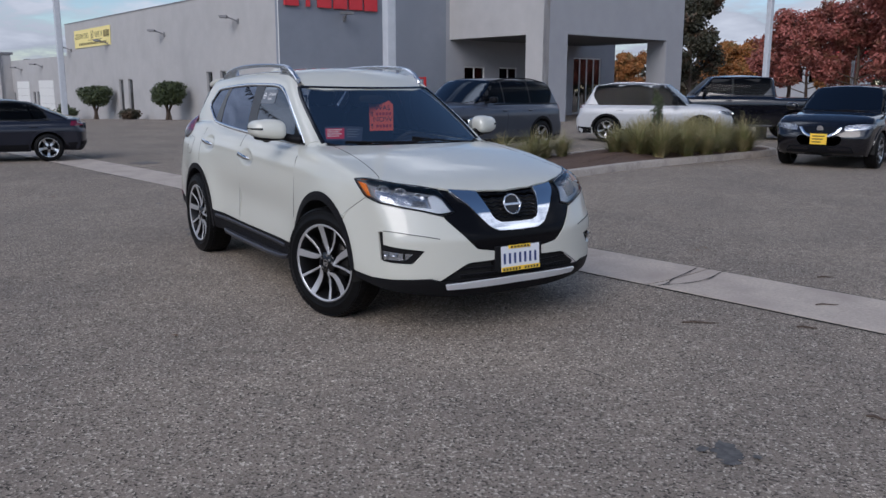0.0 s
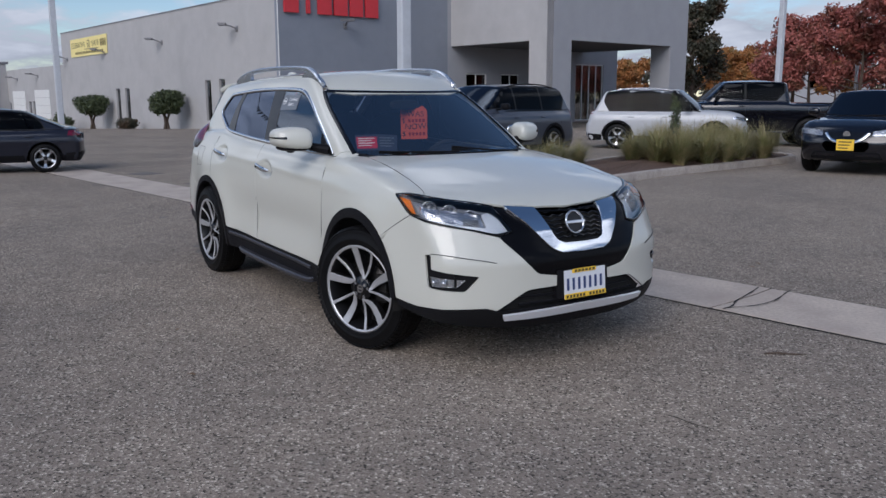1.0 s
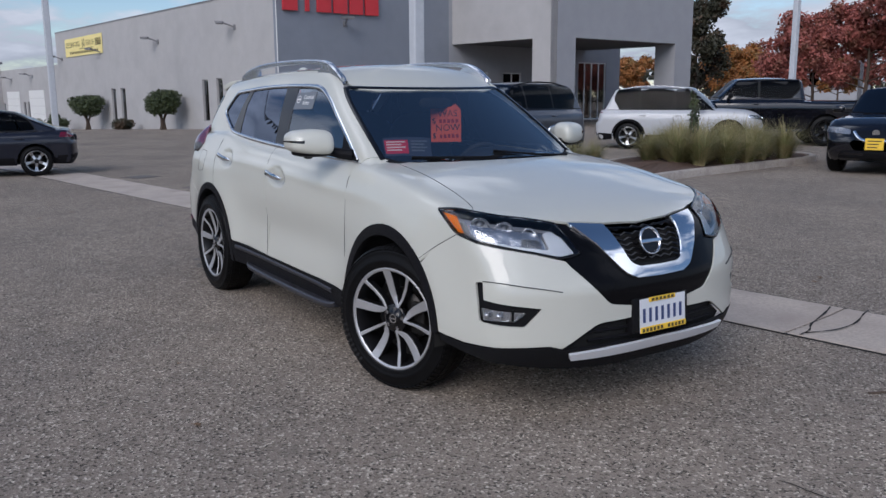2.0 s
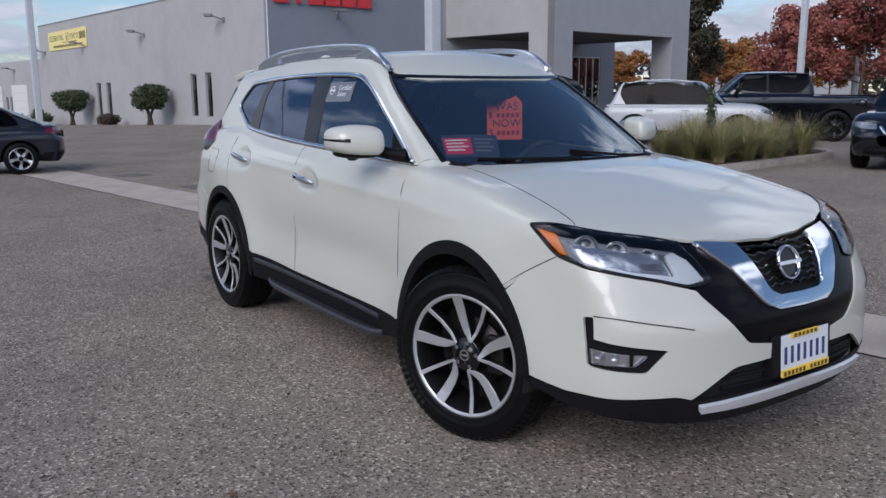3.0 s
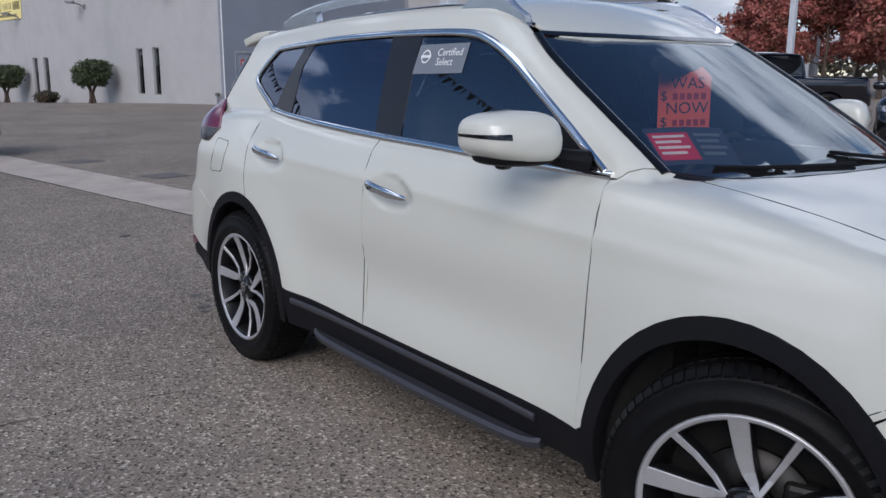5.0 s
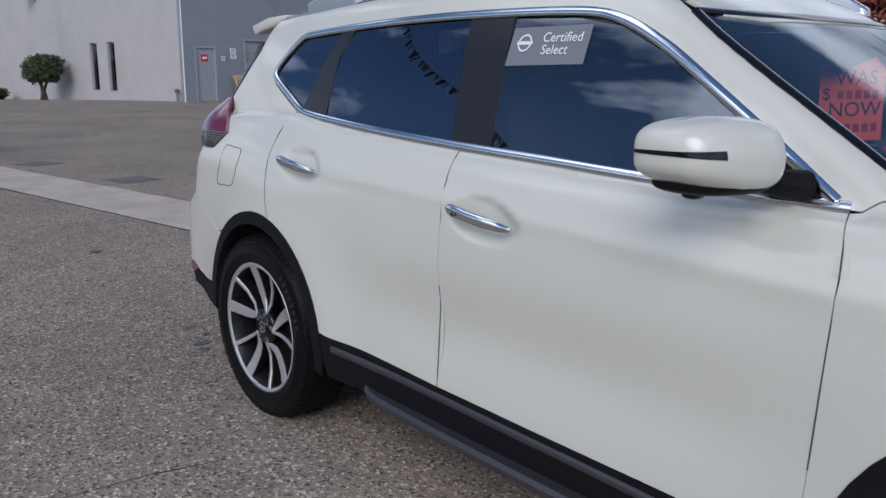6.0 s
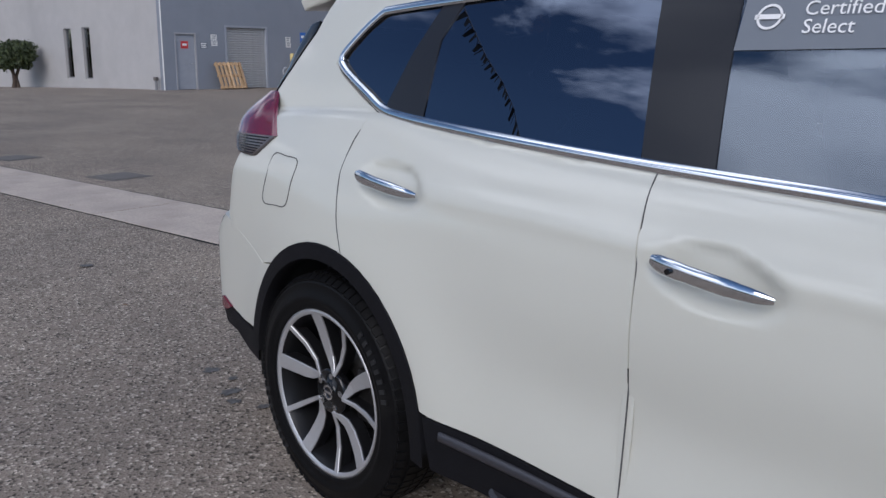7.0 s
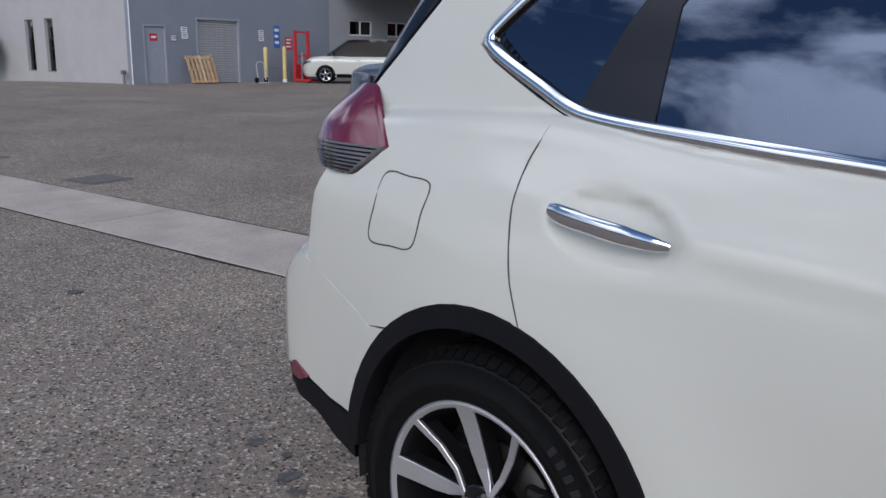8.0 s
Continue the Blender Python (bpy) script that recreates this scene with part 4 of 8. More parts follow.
def plant_grass():
    rnd = random.Random(21)
    spots = []
    for k in range(420):
        u = rnd.random()
        y = 10.0 + 4.1 * u
        x0, x1 = -5.15 - 0.13 * (y - 9.3), -7.0 - 0.30 * (y - 9.3)
        p = (x0 - 0.30 + (x1 + 0.2 - x0) * rnd.random(), y)
        if all((p[0] - q[0]) ** 2 + (p[1] - q[1]) ** 2 > 0.19 for q in spots):
            spots.append(p)
    spots += [(-6.95, 8.05), (-6.65, 7.45), (-7.05, 8.60), (-6.35, 6.90), (-6.0, 6.2)]
    for k, (x, y) in enumerate(spots):
        s = rnd.uniform(0.6, 1.0) * (0.8 if y < 9 else 1.0)
        g = thing("grass_clump", pose(x, y, 0.10, 0, 0, rnd.uniform(0, 360)) @ Matrix.Scale(s, 4), "clump of green and straw ornamental grass", "grass", "grass clumps on the island")
        o = new("foliage", TUFTS[k % 4])
        o.parent = g
    for x, y, h in ((-6.4, 10.6, 1.45), (-6.55, 10.9, 1.3), (-6.9, 11.3, 1.2)):
        t = thing("sapling", pose(x, y, 0.1), "thin upright leafy shoot among the grass", "plant", "saplings on the island")
        part("stem", tubed([(0, 0, 0), (0.03, 0.02, h * 0.6), (0.02, 0.05, h)], [0.012, 0.009, 0.004], 6), "bark", t)
        leaf_cloud("leaves", "leaf_dark", [(0.02, 0.03, h * q, 0.09, 0.09, 0.12) for q in (0.55, 0.68, 0.8, 0.92)], 160, 0.035, int(h * 100), t)


plant_grass()
build_twigs()


def tree(name, m, h, w, mat, seed, leaves, label, size=0.16, group="", bare=0.28):
    """A tapered trunk with forking limbs and an uneven crown with gaps."""
    rnd = random.Random(seed)
    t = thing(name, m, label, "tree", group)
    bm = bmesh.new()
    tube(bm, [(0, 0, -0.3), (0.05, 0.02, h * 0.2), (0.1, -0.05, h * 0.45), (0.05, 0.05, h * 0.75), (0.1, 0, h * 0.92)], [h * 0.022, h * 0.018, h * 0.013, h * 0.007, h * 0.002], 9)
    ends = []
    for k in range(11):
        z0, a = h * rnd.uniform(bare, 0.75), k * 2.4 + rnd.uniform(-0.4, 0.4)
        r = w * 0.5 * rnd.uniform(0.55, 0.95) * (1.1 - 0.55 * (z0 / h))
        e = Vector((r * math.cos(a), r * math.sin(a), z0 + h * rnd.uniform(0.10, 0.24)))
        midp = Vector((e.x * 0.5, e.y * 0.5, z0 + (e.z - z0) * 0.35))
        tube(bm, [(0.05, 0, z0), midp, e], [h * 0.008, h * 0.005, h * 0.0015], 6)
        ends += [e, midp.lerp(e, 0.55)]
        for _ in range(2):
            q = e + Vector((rnd.uniform(-1, 1), rnd.uniform(-1, 1), rnd.uniform(-0.3, 0.8))) * w * 0.14
            tube(bm, [midp.lerp(e, 0.6), q], [h * 0.003, h * 0.001], 5)
            ends.append(q)
    bmesh.ops.recalc_face_normals(bm, faces=bm.faces)
    part("trunk", bm, "bark", t, smooth=60)
    blobs = [(e.x, e.y, e.z, w * rnd.uniform(0.07, 0.15), w * rnd.uniform(0.07, 0.15), h * rnd.uniform(0.05, 0.10)) for e in ends]
    blobs += [(rnd.uniform(-0.12, 0.12) * w, rnd.uniform(-0.12, 0.12) * w, h * rnd.uniform(0.55, 0.95), w * 0.14, w * 0.14, h * 0.09) for _ in range(10)]
    leaf_cloud("crown", mat, blobs, leaves, size, seed, t)
    return t


tree("dark_tree", pose(-33.4, 43.2, 0), 7.6, 5.4, "leaf_tree", 41, 15000, "dark bronze-green leafy tree beside the building", 0.13, bare=0.16)
RED_TREE = tree("red_maple", pose(-27.2, 45.5, 0), 6.6, 6.0, "leaf_red", 42, 14000, "maple with dark red autumn leaves", 0.12, "red autumn maples", bare=0.2)
for k, (x, y, s, a) in enumerate(((-23.4, 46.6, 1.05, 80), (-19.5, 45.5, 1.12, 140), (-16.0, 47.5, 1.2, 200), (-31.5, 54.0, 0.95, 250), (-25.5, 55.0, 1.1, 20), (-20.0, 56.0, 1.2, 300), (-12.0, 45.0, 1.1, 33), (-14.5, 56, 1.1, 66), (-8, 50, 1.1, 100))):
    copy_thing(RED_TREE, pose(x, y, 0, 0, 0, a)).scale = (s, s, s)
ORANGE_TREE = tree("orange_tree", pose(-45, 62, 0), 6.0, 6.0, "leaf_orange", 43, 9000, "orange autumn tree beyond the canopy", 0.16, "orange autumn trees")
for x, y, s, a in ((-52, 70, 1.0, 50), (-40, 58, 0.85, 120), (-38, 68, 0.8, 200), (-48, 52, 0.8, 10), (-36.5, 53, 0.6, 77)):
    copy_thing(ORANGE_TREE, pose(x, y, 0, 0, 0, a)).scale = (s, s, s)


def far_woods():
    """Distant low woods and roofs round the lot."""
    rnd = np.random.default_rng(77)
    blobs = []
    for k in range(120):
        a = 2 * math.pi * k / 120
        d = 150 + 25 * rnd.random()
        blobs.append((d * math.cos(a), d * math.sin(a), 2.6 + rnd.random(), 7, 7, 3.2 + 2.0 * rnd.random()))
    w = thing("far_woods", Matrix(), "low line of distant autumn trees round the lot", "woods", kind="stuff")
    leaf_cloud("foliage", "leaf_tree", blobs, 26000, 0.9, 5, w)["kind"] = "stuff"
    for x, y, a, l, d, h, mat in ((-58, 92, 28, 16, 10, 5.6, "stucco_mid"), (-20, 140, -8, 30, 14, 6.0, "stucco_mid")):
        b = thing("distant_building", pose(x, y, 0, 0, 0, a), "distant low building behind the trees", "building")
        part("wall", boxed(-l / 2, l / 2, -d / 2, d / 2, -1, h), mat, b)
        part("roof", boxed(-l / 2 - 0.4, l / 2 + 0.4, -d / 2 - 0.4, d / 2 + 0.4, h, h + 0.4), "red_paint", b)
        for k in range(8):
            part("window", boxed(-l / 2 + 1 + k * (l - 2) / 8, -l / 2 + 1 + (k + 0.6) * (l - 2) / 8, -d / 2 - 0.05, -d / 2 - 0.01, h * 0.45, h * 0.75), "glass_dark", b)
    blobs = []
    for k in range(60):
        a = radians(196 + 150 * k / 60)
        d = 62 + 14 * rnd.random()
        blobs.append((d * math.cos(a), d * math.sin(a), 2.6 + 1.2 * rnd.random(), 4.5, 4.5, 2.6 + 1.6 * rnd.random()))
    w = thing("near_woods", Matrix(), "row of trees across the road behind the lot", "woods", kind="stuff")
    leaf_cloud("foliage", "leaf_tree", blobs, 22000, 0.5, 6, w)["kind"] = "stuff"


far_woods()


def pole(x, y, h, r, z=0.0, base=True, label="tall pale steel light pole", mat="pole", lean=0.0):
    p = thing("light_pole", pose(x, y, z, 0, lean, 0), label, "light pole", "light poles of the lot")
    if base:
        bm = bmesh.new()
        lathe(bm, [(r * 2.0, -0.1), (r * 2.0, 0.55), (r * 1.85, 0.62), (0.01, 0.62)], 20)
        part("footing", bm, "kerb", p, smooth=40)
    bm = bmesh.new()
    box(bm, -r, r, -r, r, 0.5 if base else 0.0, h, r * 0.25)
    part("shaft", bm, mat, p)
    part("arm", boxed(-0.04, 0.04, -0.9, 0.9, h - 0.12, h - 0.04, 0.01), mat, p)
    for s in (-1, 1):
        part("lamp_head", boxed(-0.16, 0.16, s * 0.9 - 0.3, s * 0.9 + 0.3, h - 0.10, h + 0.04, 0.02), "pole_dark", p)


pole(-4.75, 3.11, 8.0, 0.078, base=False)
pole(-10.55, 20.1, 9.0, 0.082)
pole(-25.75, 50.2, 5.5, 0.085, base=False, label="thin pale steel post beyond the parked cars")
pole(-36.5, 3.7, 10.0, 0.13, fall(-36.5), False)
pole(-29.7, 57.0, 9.0, 0.13)


def pennant_line(a, b, sag, count):
    """A sagging line of small dark pennants over the drive aisle."""
    p = thing("pennant_line", Matrix(), "sagging line of small dark pennants over the aisle", "pennants")
    at = lambda u: Vector(a).lerp(Vector(b), u) - Vector((0, 0, sag * 4 * u * (1 - u)))
    part("cord", tubed([at(k / 24) for k in range(25)], 0.012, 5), "pole_dark", p)
    way = (Vector(b) - Vector(a)).normalized()
    bm = bmesh.new()
    bm.faces.new([bm.verts.new((x, 0, z)) for x, z in ((-0.085, 0), (0.085, 0), (0.045, -0.26), (-0.045, -0.26))])
    me = bpy.data.meshes.new("pennant")
    bm.to_mesh(me)
    bm.free()
    me.materials.append(M["cabin"])
    for k in range(count):
        o = new("pennant", me)
        o.parent = p
        o.matrix_basis = Matrix.Translation(at((k + 0.5) / count)) @ Matrix.Rotation(math.atan2(way.y, way.x) + 0.5 * math.sin(k * 2.3), 4, "Z") @ Matrix.Rotation(0.35 * math.sin(k * 1.7), 4, "X")


pole(-13.6, -15.5, 7.0, 0.10)
pole(-33.0, -15.5, 7.0, 0.10)
pennant_line((-4.75, 3.0, 6.7), (-13.5, -15.4, 6.6), 0.6, 86)
pennant_line((-4.83, 3.05, 6.7), (-32.9, -15.4, 6.6), 0.8, 130)

# ---- curved car shells: smooth intersections of limiting surfaces ----
def curve(*knots):
    """A smooth function through knots (a, b, a, b, ...), flat beyond its ends."""
    k = np.array(knots, float).reshape(-1, 2)
    x, y = k[:, 0], k[:, 1]
    h, d = np.diff(x), np.diff(y) / np.diff(x)
    m = np.zeros(len(x))
    m[0], m[-1] = d[0], d[-1]
    for i in range(1, len(x) - 1):
        m[i] = 0 if d[i - 1] * d[i] <= 0 else (h[i - 1] + h[i]) / (h[i - 1] / d[i - 1] + h[i] / d[i])

    def at(v):
        v = np.asarray(v, float)
        c = np.clip(v, x[0], x[-1])
        i = np.clip(np.searchsorted(x, c) - 1, 0, len(x) - 2)
        s = (c - x[i]) / h[i]
        s2, s3 = s * s, s * s * s
        out = (2 * s3 - 3 * s2 + 1) * y[i] + (s3 - 2 * s2 + s) * h[i] * m[i] + (3 * s2 - 2 * s3) * y[i + 1] + (s3 - s2) * h[i] * m[i + 1]
        return out + np.where(v < x[0], (v - x[0]) * m[0], 0) + np.where(v > x[-1], (v - x[-1]) * m[-1], 0)
    return at


def soft_max(k, *g):
    g = np.stack(np.broadcast_arrays(*g))
    top = g.max(0)
    return top + k * np.log(np.exp(np.clip((g - top) / k, -60, 0)).sum(0))


class Shell:
    """A car's outer form: lower body and greenhouse, each an implicit solid, x ahead, y to its left, z up."""

    def __init__(self, side, plan, hood, crown, front, bow, rear, rear_bow, glass_side, glass_plan, screen, screen_bow, roof, roof_crown, back, back_bow, soft=0.03, soft_top=0.03, bulge=None, floor=0.98):
        self.side, self.plan, self.hood, self.crown = curve(*side), curve(*plan), curve(*hood), crown
        self.front, self.bow, self.rear, self.rear_bow = curve(*front), bow, curve(*rear), rear_bow
        self.glass_side, self.glass_plan, self.screen, self.screen_bow = curve(*glass_side), curve(*glass_plan), curve(*screen), screen_bow
        self.roof, self.roof_crown, self.back, self.back_bow = curve(*roof), roof_crown, curve(*back), back_bow
        self.soft, self.soft_top, self.bulge = soft, soft_top, bulge
        self.floor = floor

    def lower(self, x, y, z):
        a = np.abs(y)
        w = self.side(z) + self.plan(x)
        if self.bulge:
            w = w + self.bulge(x, z)
        return soft_max(self.soft, a - w, z - self.hood(x) + self.crown * a ** 2, x - self.front(z) + self.bow * a ** 3, self.rear(z) + self.rear_bow * a ** 3 - x)

    def upper(self, x, y, z):
        a = np.abs(y)
        return soft_max(self.soft_top, a - self.glass_side(z) - self.glass_plan(x), z - self.roof(x) + self.roof_crown * a ** 2,
                        x - self.screen(z) + self.screen_bow * a ** 2, self.back(z) + self.back_bow * a ** 2 - x, self.floor - z)

    def field(self, which):
        return {"lower": self.lower, "upper": self.upper}[which] if which != "both" else lambda x, y, z: np.minimum(self.lower(x, y, z), self.upper(x, y, z))

    def solve(self, which, axis, p, far, near):
        """Fills coordinate axis of points p (n x 3) with the place where the shell is met on the way from far to near."""
        f = self.field(which)
        p = np.array(p, float)
        out, into = np.full(len(p), float(far)), np.full(len(p), float(near))
        for _ in range(34):
            mid = (out + into) / 2
            p[:, axis] = mid
            inside = f(p[:, 0], p[:, 1], p[:, 2]) < 0
            into, out = np.where(inside, mid, into), np.where(inside, out, mid)
        p[:, axis] = into
        return p

    def normal(self, which, p):
        f, e, n = self.field(which), 2e-3, np.zeros((len(p), 3))
        for i in range(3):
            d = np.zeros(3)
            d[i] = e
            n[:, i] = f(*(p + d).T) - f(*(p - d).T)
        return n / np.maximum(np.linalg.norm(n, axis=1, keepdims=True), 1e-9)

# ---- panels cut from a shell ----
from mathutils.geometry import delaunay_2d_cdt as delaunay


def fillet(pts, per=4):
    """A closed outline of (a, b, r) with each corner rounded by its r."""
    out, n = [], len(pts)
    for i in range(n):
        p, q, s = (np.array(pts[(i + k) % n][:2]) for k in (0, -1, 1))
        r = pts[i][2]
        lq, ls = np.linalg.norm(q - p), np.linalg.norm(s - p)
        if r <= 0 or min(lq, ls) < 1e-6:
            out.append(p)
            continue
        a, b = p + (q - p) / lq * min(r, lq * 0.45), p + (s - p) / ls * min(r, ls * 0.45)
        for k in range(per + 1):
            t = k / per
            out.append((1 - t) ** 2 * a + 2 * t * (1 - t) * p + t * t * b)
    return out


def shrink(loop, d):
    """Moves a closed loop inwards by d."""
    p = np.array(loop)
    area = 0.5 * np.sum(p[:, 0] * np.roll(p[:, 1], -1) - np.roll(p[:, 0], -1) * p[:, 1])
    t = np.roll(p, -1, 0) - np.roll(p, 1, 0)
    t /= np.maximum(np.linalg.norm(t, axis=1, keepdims=True), 1e-9)
    nrm = np.stack([-t[:, 1], t[:, 0]], 1) * (1 if area > 0 else -1)
    return p + nrm * d


def sheet(loops, step):
    """Triangles inside the first loop and outside the others, with an even grid of points between. Returns points, triangles, border edges."""
    pts, cons, rings = [], [], []
    for loop in loops:
        loop = np.array(loop)
        dense = []
        for a, b in zip(loop, np.roll(loop, -1, 0)):
            k = max(1, int(np.linalg.norm(b - a) / step))
            dense += [a + (b - a) * i / k for i in range(k)]
        keep = [dense[0]]
        for q in dense[1:]:
            if np.linalg.norm(q - keep[-1]) > 2e-4:
                keep.append(q)
        if np.linalg.norm(keep[-1] - keep[0]) < 2e-4:
            keep.pop()
        first = len(pts)
        pts += keep
        cons += [(first + i, first + (i + 1) % len(keep)) for i in range(len(keep))]
        rings.append(np.array(keep))
    lo, hi = rings[0].min(0), rings[0].max(0)
    gx, gy = np.meshgrid(np.arange(lo[0] + step / 2, hi[0], step), np.arange(lo[1] + step / 2, hi[1], step))
    g = np.stack([gx.ravel(), gy.ravel()], 1)
    inside = np.zeros(len(g), bool)
    near = np.full(len(g), 9.0)
    for ring in rings:
        a, b = ring, np.roll(ring, -1, 0)
        for p, q in zip(a, b):
            cross = (p[1] > g[:, 1]) != (q[1] > g[:, 1])
            with np.errstate(divide="ignore", invalid="ignore"):
                inside ^= cross & (g[:, 0] < (q[0] - p[0]) * (g[:, 1] - p[1]) / (q[1] - p[1]) + p[0])
            d = q - p
            t = np.clip(((g - p) @ d) / max(d @ d, 1e-12), 0, 1)
            near = np.minimum(near, np.linalg.norm(g - p - t[:, None] * d, axis=1))
    g = g[inside & (near > step * 0.4)]
    vs, es, fs, *_ = delaunay([Vector(p) for p in pts] + [Vector(p) for p in g], cons, [], 0, 1e-6)
    uv = np.array([tuple(v) for v in vs])
    tri = np.array([f for f in fs if len(f) == 3])
    c = uv[tri].mean(1)
    keep = np.zeros(len(c), bool)
    for ring in rings:
        for p, q in zip(ring, np.roll(ring, -1, 0)):
            cross = (p[1] > c[:, 1]) != (q[1] > c[:, 1])
            with np.errstate(divide="ignore", invalid="ignore"):
                keep ^= cross & (c[:, 0] < (q[0] - p[0]) * (c[:, 1] - p[1]) / (q[1] - p[1]) + p[0])
    tri = tri[keep].tolist()
    count = {}
    for t in tri:
        for k in range(3):
            e = (t[k], t[(k + 1) % 3])
            count[e] = count.get(e, 0) + 1
    border = [e for e in count if (e[1], e[0]) not in count]
    return uv, tri, border


class Body:
    """Panels of one car. Modes: roll (round the length axis), turn (round an upright axis near the front or the rear)."""

    def __init__(self, shell, height=0.6, axle=1.2):
        self.shell, self.height, self.axle = shell, height, axle

    def first(self, which, axis, p, far, near):
        """Where the shell is first met along one axis."""
        f = self.shell.field(which)
        for _ in range(5):
            v = np.linspace(far, near, 49)
            q = np.repeat(np.array([p], float), 49, 0)
            q[:, axis] = v
            i = int(np.argmax(f(q[:, 0], q[:, 1], q[:, 2]) < 0))
            far, near = v[max(i - 1, 0)], v[i]
        q = list(p)
        q[axis] = near
        return q

    def S(self, x, z, r=0.0, which="both"):
        return (*self.first(which, 1, (x, 0, z), -1.6, 0.0), r)

    def T(self, x, y, r=0.0, which="both"):
        return (*self.first(which, 2, (x, y, 0), 2.6, 0.55), r)

    def F(self, y, z, r=0.0, which="lower"):
        return (*self.first(which, 0, (0, y, z), 3.9, 0.6), r)

    def R(self, y, z, r=0.0, which="both"):
        return (*self.first(which, 0, (0, y, z), -3.9, -0.6), r)

    def to_flat(self, mode, p):
        x, y, z = p[:3]
        if mode == "roll":
            return (x, 0.85 * math.atan2(z - self.height, -y), *p[3:])
        return (1.0 * math.atan2(y, (x - self.axle) if mode == "turn" else (-x - self.axle)), z, *p[3:])

    def place(self, mode, uv, which, near=0.02, far=2.6):
        f = self.shell.field(which)
        uv = np.asarray(uv, float)
        if mode == "roll":
            a = uv[:, 1] / 0.85
            o = np.stack([uv[:, 0], 0 * a, 0 * a + self.height], 1)
            d = np.stack([0 * a, -np.cos(a), np.sin(a)], 1)
        else:
            s = 1 if mode == "turn" else -1
            a = uv[:, 0]
            o = np.stack([0 * a + s * self.axle, 0 * a, uv[:, 1]], 1)
            d = np.stack([s * np.cos(a), np.sin(a), 0 * a], 1)
        out, into = np.full(len(uv), float(far)), np.full(len(uv), float(near))
        for _ in range(32):
            mid = (out + into) / 2
            inside = f(*(o + d * mid[:, None]).T) < 0
            into, out = np.where(inside, mid, into), np.where(inside, out, mid)
        return o + d * into[:, None]

    def panel(self, name, mode, outline, mat, parent, holes=(), which="both", step=0.04, inset=0.0018, offset=0.0, rim=0.014, label="", mirror=False, left=None):
        """A panel that follows the shell inside an outline of (x, y, z, r). mirror: also build its twin on the other side."""
        loops = [shrink(fillet([self.to_flat(mode, p) for p in outline]), inset)]
        loops += [shrink(fillet([self.to_flat(mode, p) for p in h]), -inset) for h in holes]
        uv, tris, border = sheet(loops, step)
        p = self.place(mode, uv, which)
        n = self.shell.normal(which, p)
        p = p + n * offset
        a = np.array([p[t[0]] for t in tris])
        b = np.array([p[t[1]] for t in tris])
        c = np.array([p[t[2]] for t in tris])
        turn = np.einsum("ij,ij->i", np.cross(b - a, c - a), np.array([n[t[0]] for t in tris])).sum() < 0
        faces = [t[::-1] for t in tris] if turn else tris
        verts, nrms = p.tolist(), n.tolist()
        if rim:
            edge = {}
            for i, j in border:
                for k in (i, j):
                    if k not in edge:
                        edge[k] = len(verts)
                        verts += [p[k].tolist(), (p[k] - n[k] * rim).tolist()]
                        nrms += [n[k].tolist(), n[k].tolist()]
                i0, j0 = edge[i], edge[j]
                q = (i0, j0, j0 + 1, i0 + 1)
                out = np.cross(np.array(p[j]) - p[i], n[i]) * (-1 if turn else 1)
                out = out / max(np.linalg.norm(out), 1e-9)
                for k in (i0, j0):
                    m = 0.4 * np.array(n[i]) + out
                    nrms[k] = (m / np.linalg.norm(m)).tolist()
                    nrms[k + 1] = out.tolist()
                faces.append(q[::-1] if not turn else q)
        made = [self.link(name, verts, faces, nrms, mat, parent, label)]
        if mirror:
            fl = lambda r: [(x, -y, z) for x, y, z in r]
            made.append(self.link(name, fl(verts), [f[::-1] for f in faces], fl(nrms), mat, parent if left is None else left, label))
        return made

    def link(self, name, verts, faces, nrms, mat, parent, label):
        me = bpy.data.meshes.new(name)
        me.from_pydata(verts, [], faces)
        me.polygons.foreach_set("use_smooth", [True] * len(me.polygons))
        me.normals_split_custom_set_from_vertices(nrms)
        me.materials.append(M[mat])
        ob = new(name, me)
        ob.parent = parent
        if label:
            ob["label"] = label
        return ob

    def strip(self, name, pts, w, h, mat, parent, lift=0.0, mirror=False, per=5, which="both", taper=False, label="", closed=False):
        """A moulding of width w and height h that runs along points on the shell."""
        path = [Vector(p) for p in spline([p[:3] for p in pts], per, closed)]
        q = np.array([tuple(v) for v in path])
        n = self.shell.normal(which, q)
        k, made = len(path), []
        verts, faces = [], []
        prof = [(-0.5, -0.004), (-0.5, 0.45 * h), (-0.32, 0.85 * h), (0.0, h), (0.32, 0.85 * h), (0.5, 0.45 * h), (0.5, -0.004)]
        for i in range(k):
            t = (path[(i + 1) % k] - path[i - 1]) if closed else (path[min(i + 1, k - 1)] - path[max(i - 1, 0)])
            t.normalize()
            nn = Vector(n[i])
            s = t.cross(nn).normalized()
            f = 1.0 if not taper else 0.25 + 0.75 * math.sin(math.pi * min(max(i / (k - 1), 0.0), 1.0)) ** 0.5
            verts += [tuple(path[i] + s * (a * w * f) + nn * (b * f + lift)) for a, b in prof]
        m = len(prof)
        for i in range(k if closed else k - 1):
            j = (i + 1) % k
            for a in range(m - 1):
                faces.append((i * m + a, i * m + a + 1, j * m + a + 1, j * m + a))
        if not closed:
            faces += [tuple(range(m)), tuple((k - 1) * m + a for a in range(m))[::-1]]
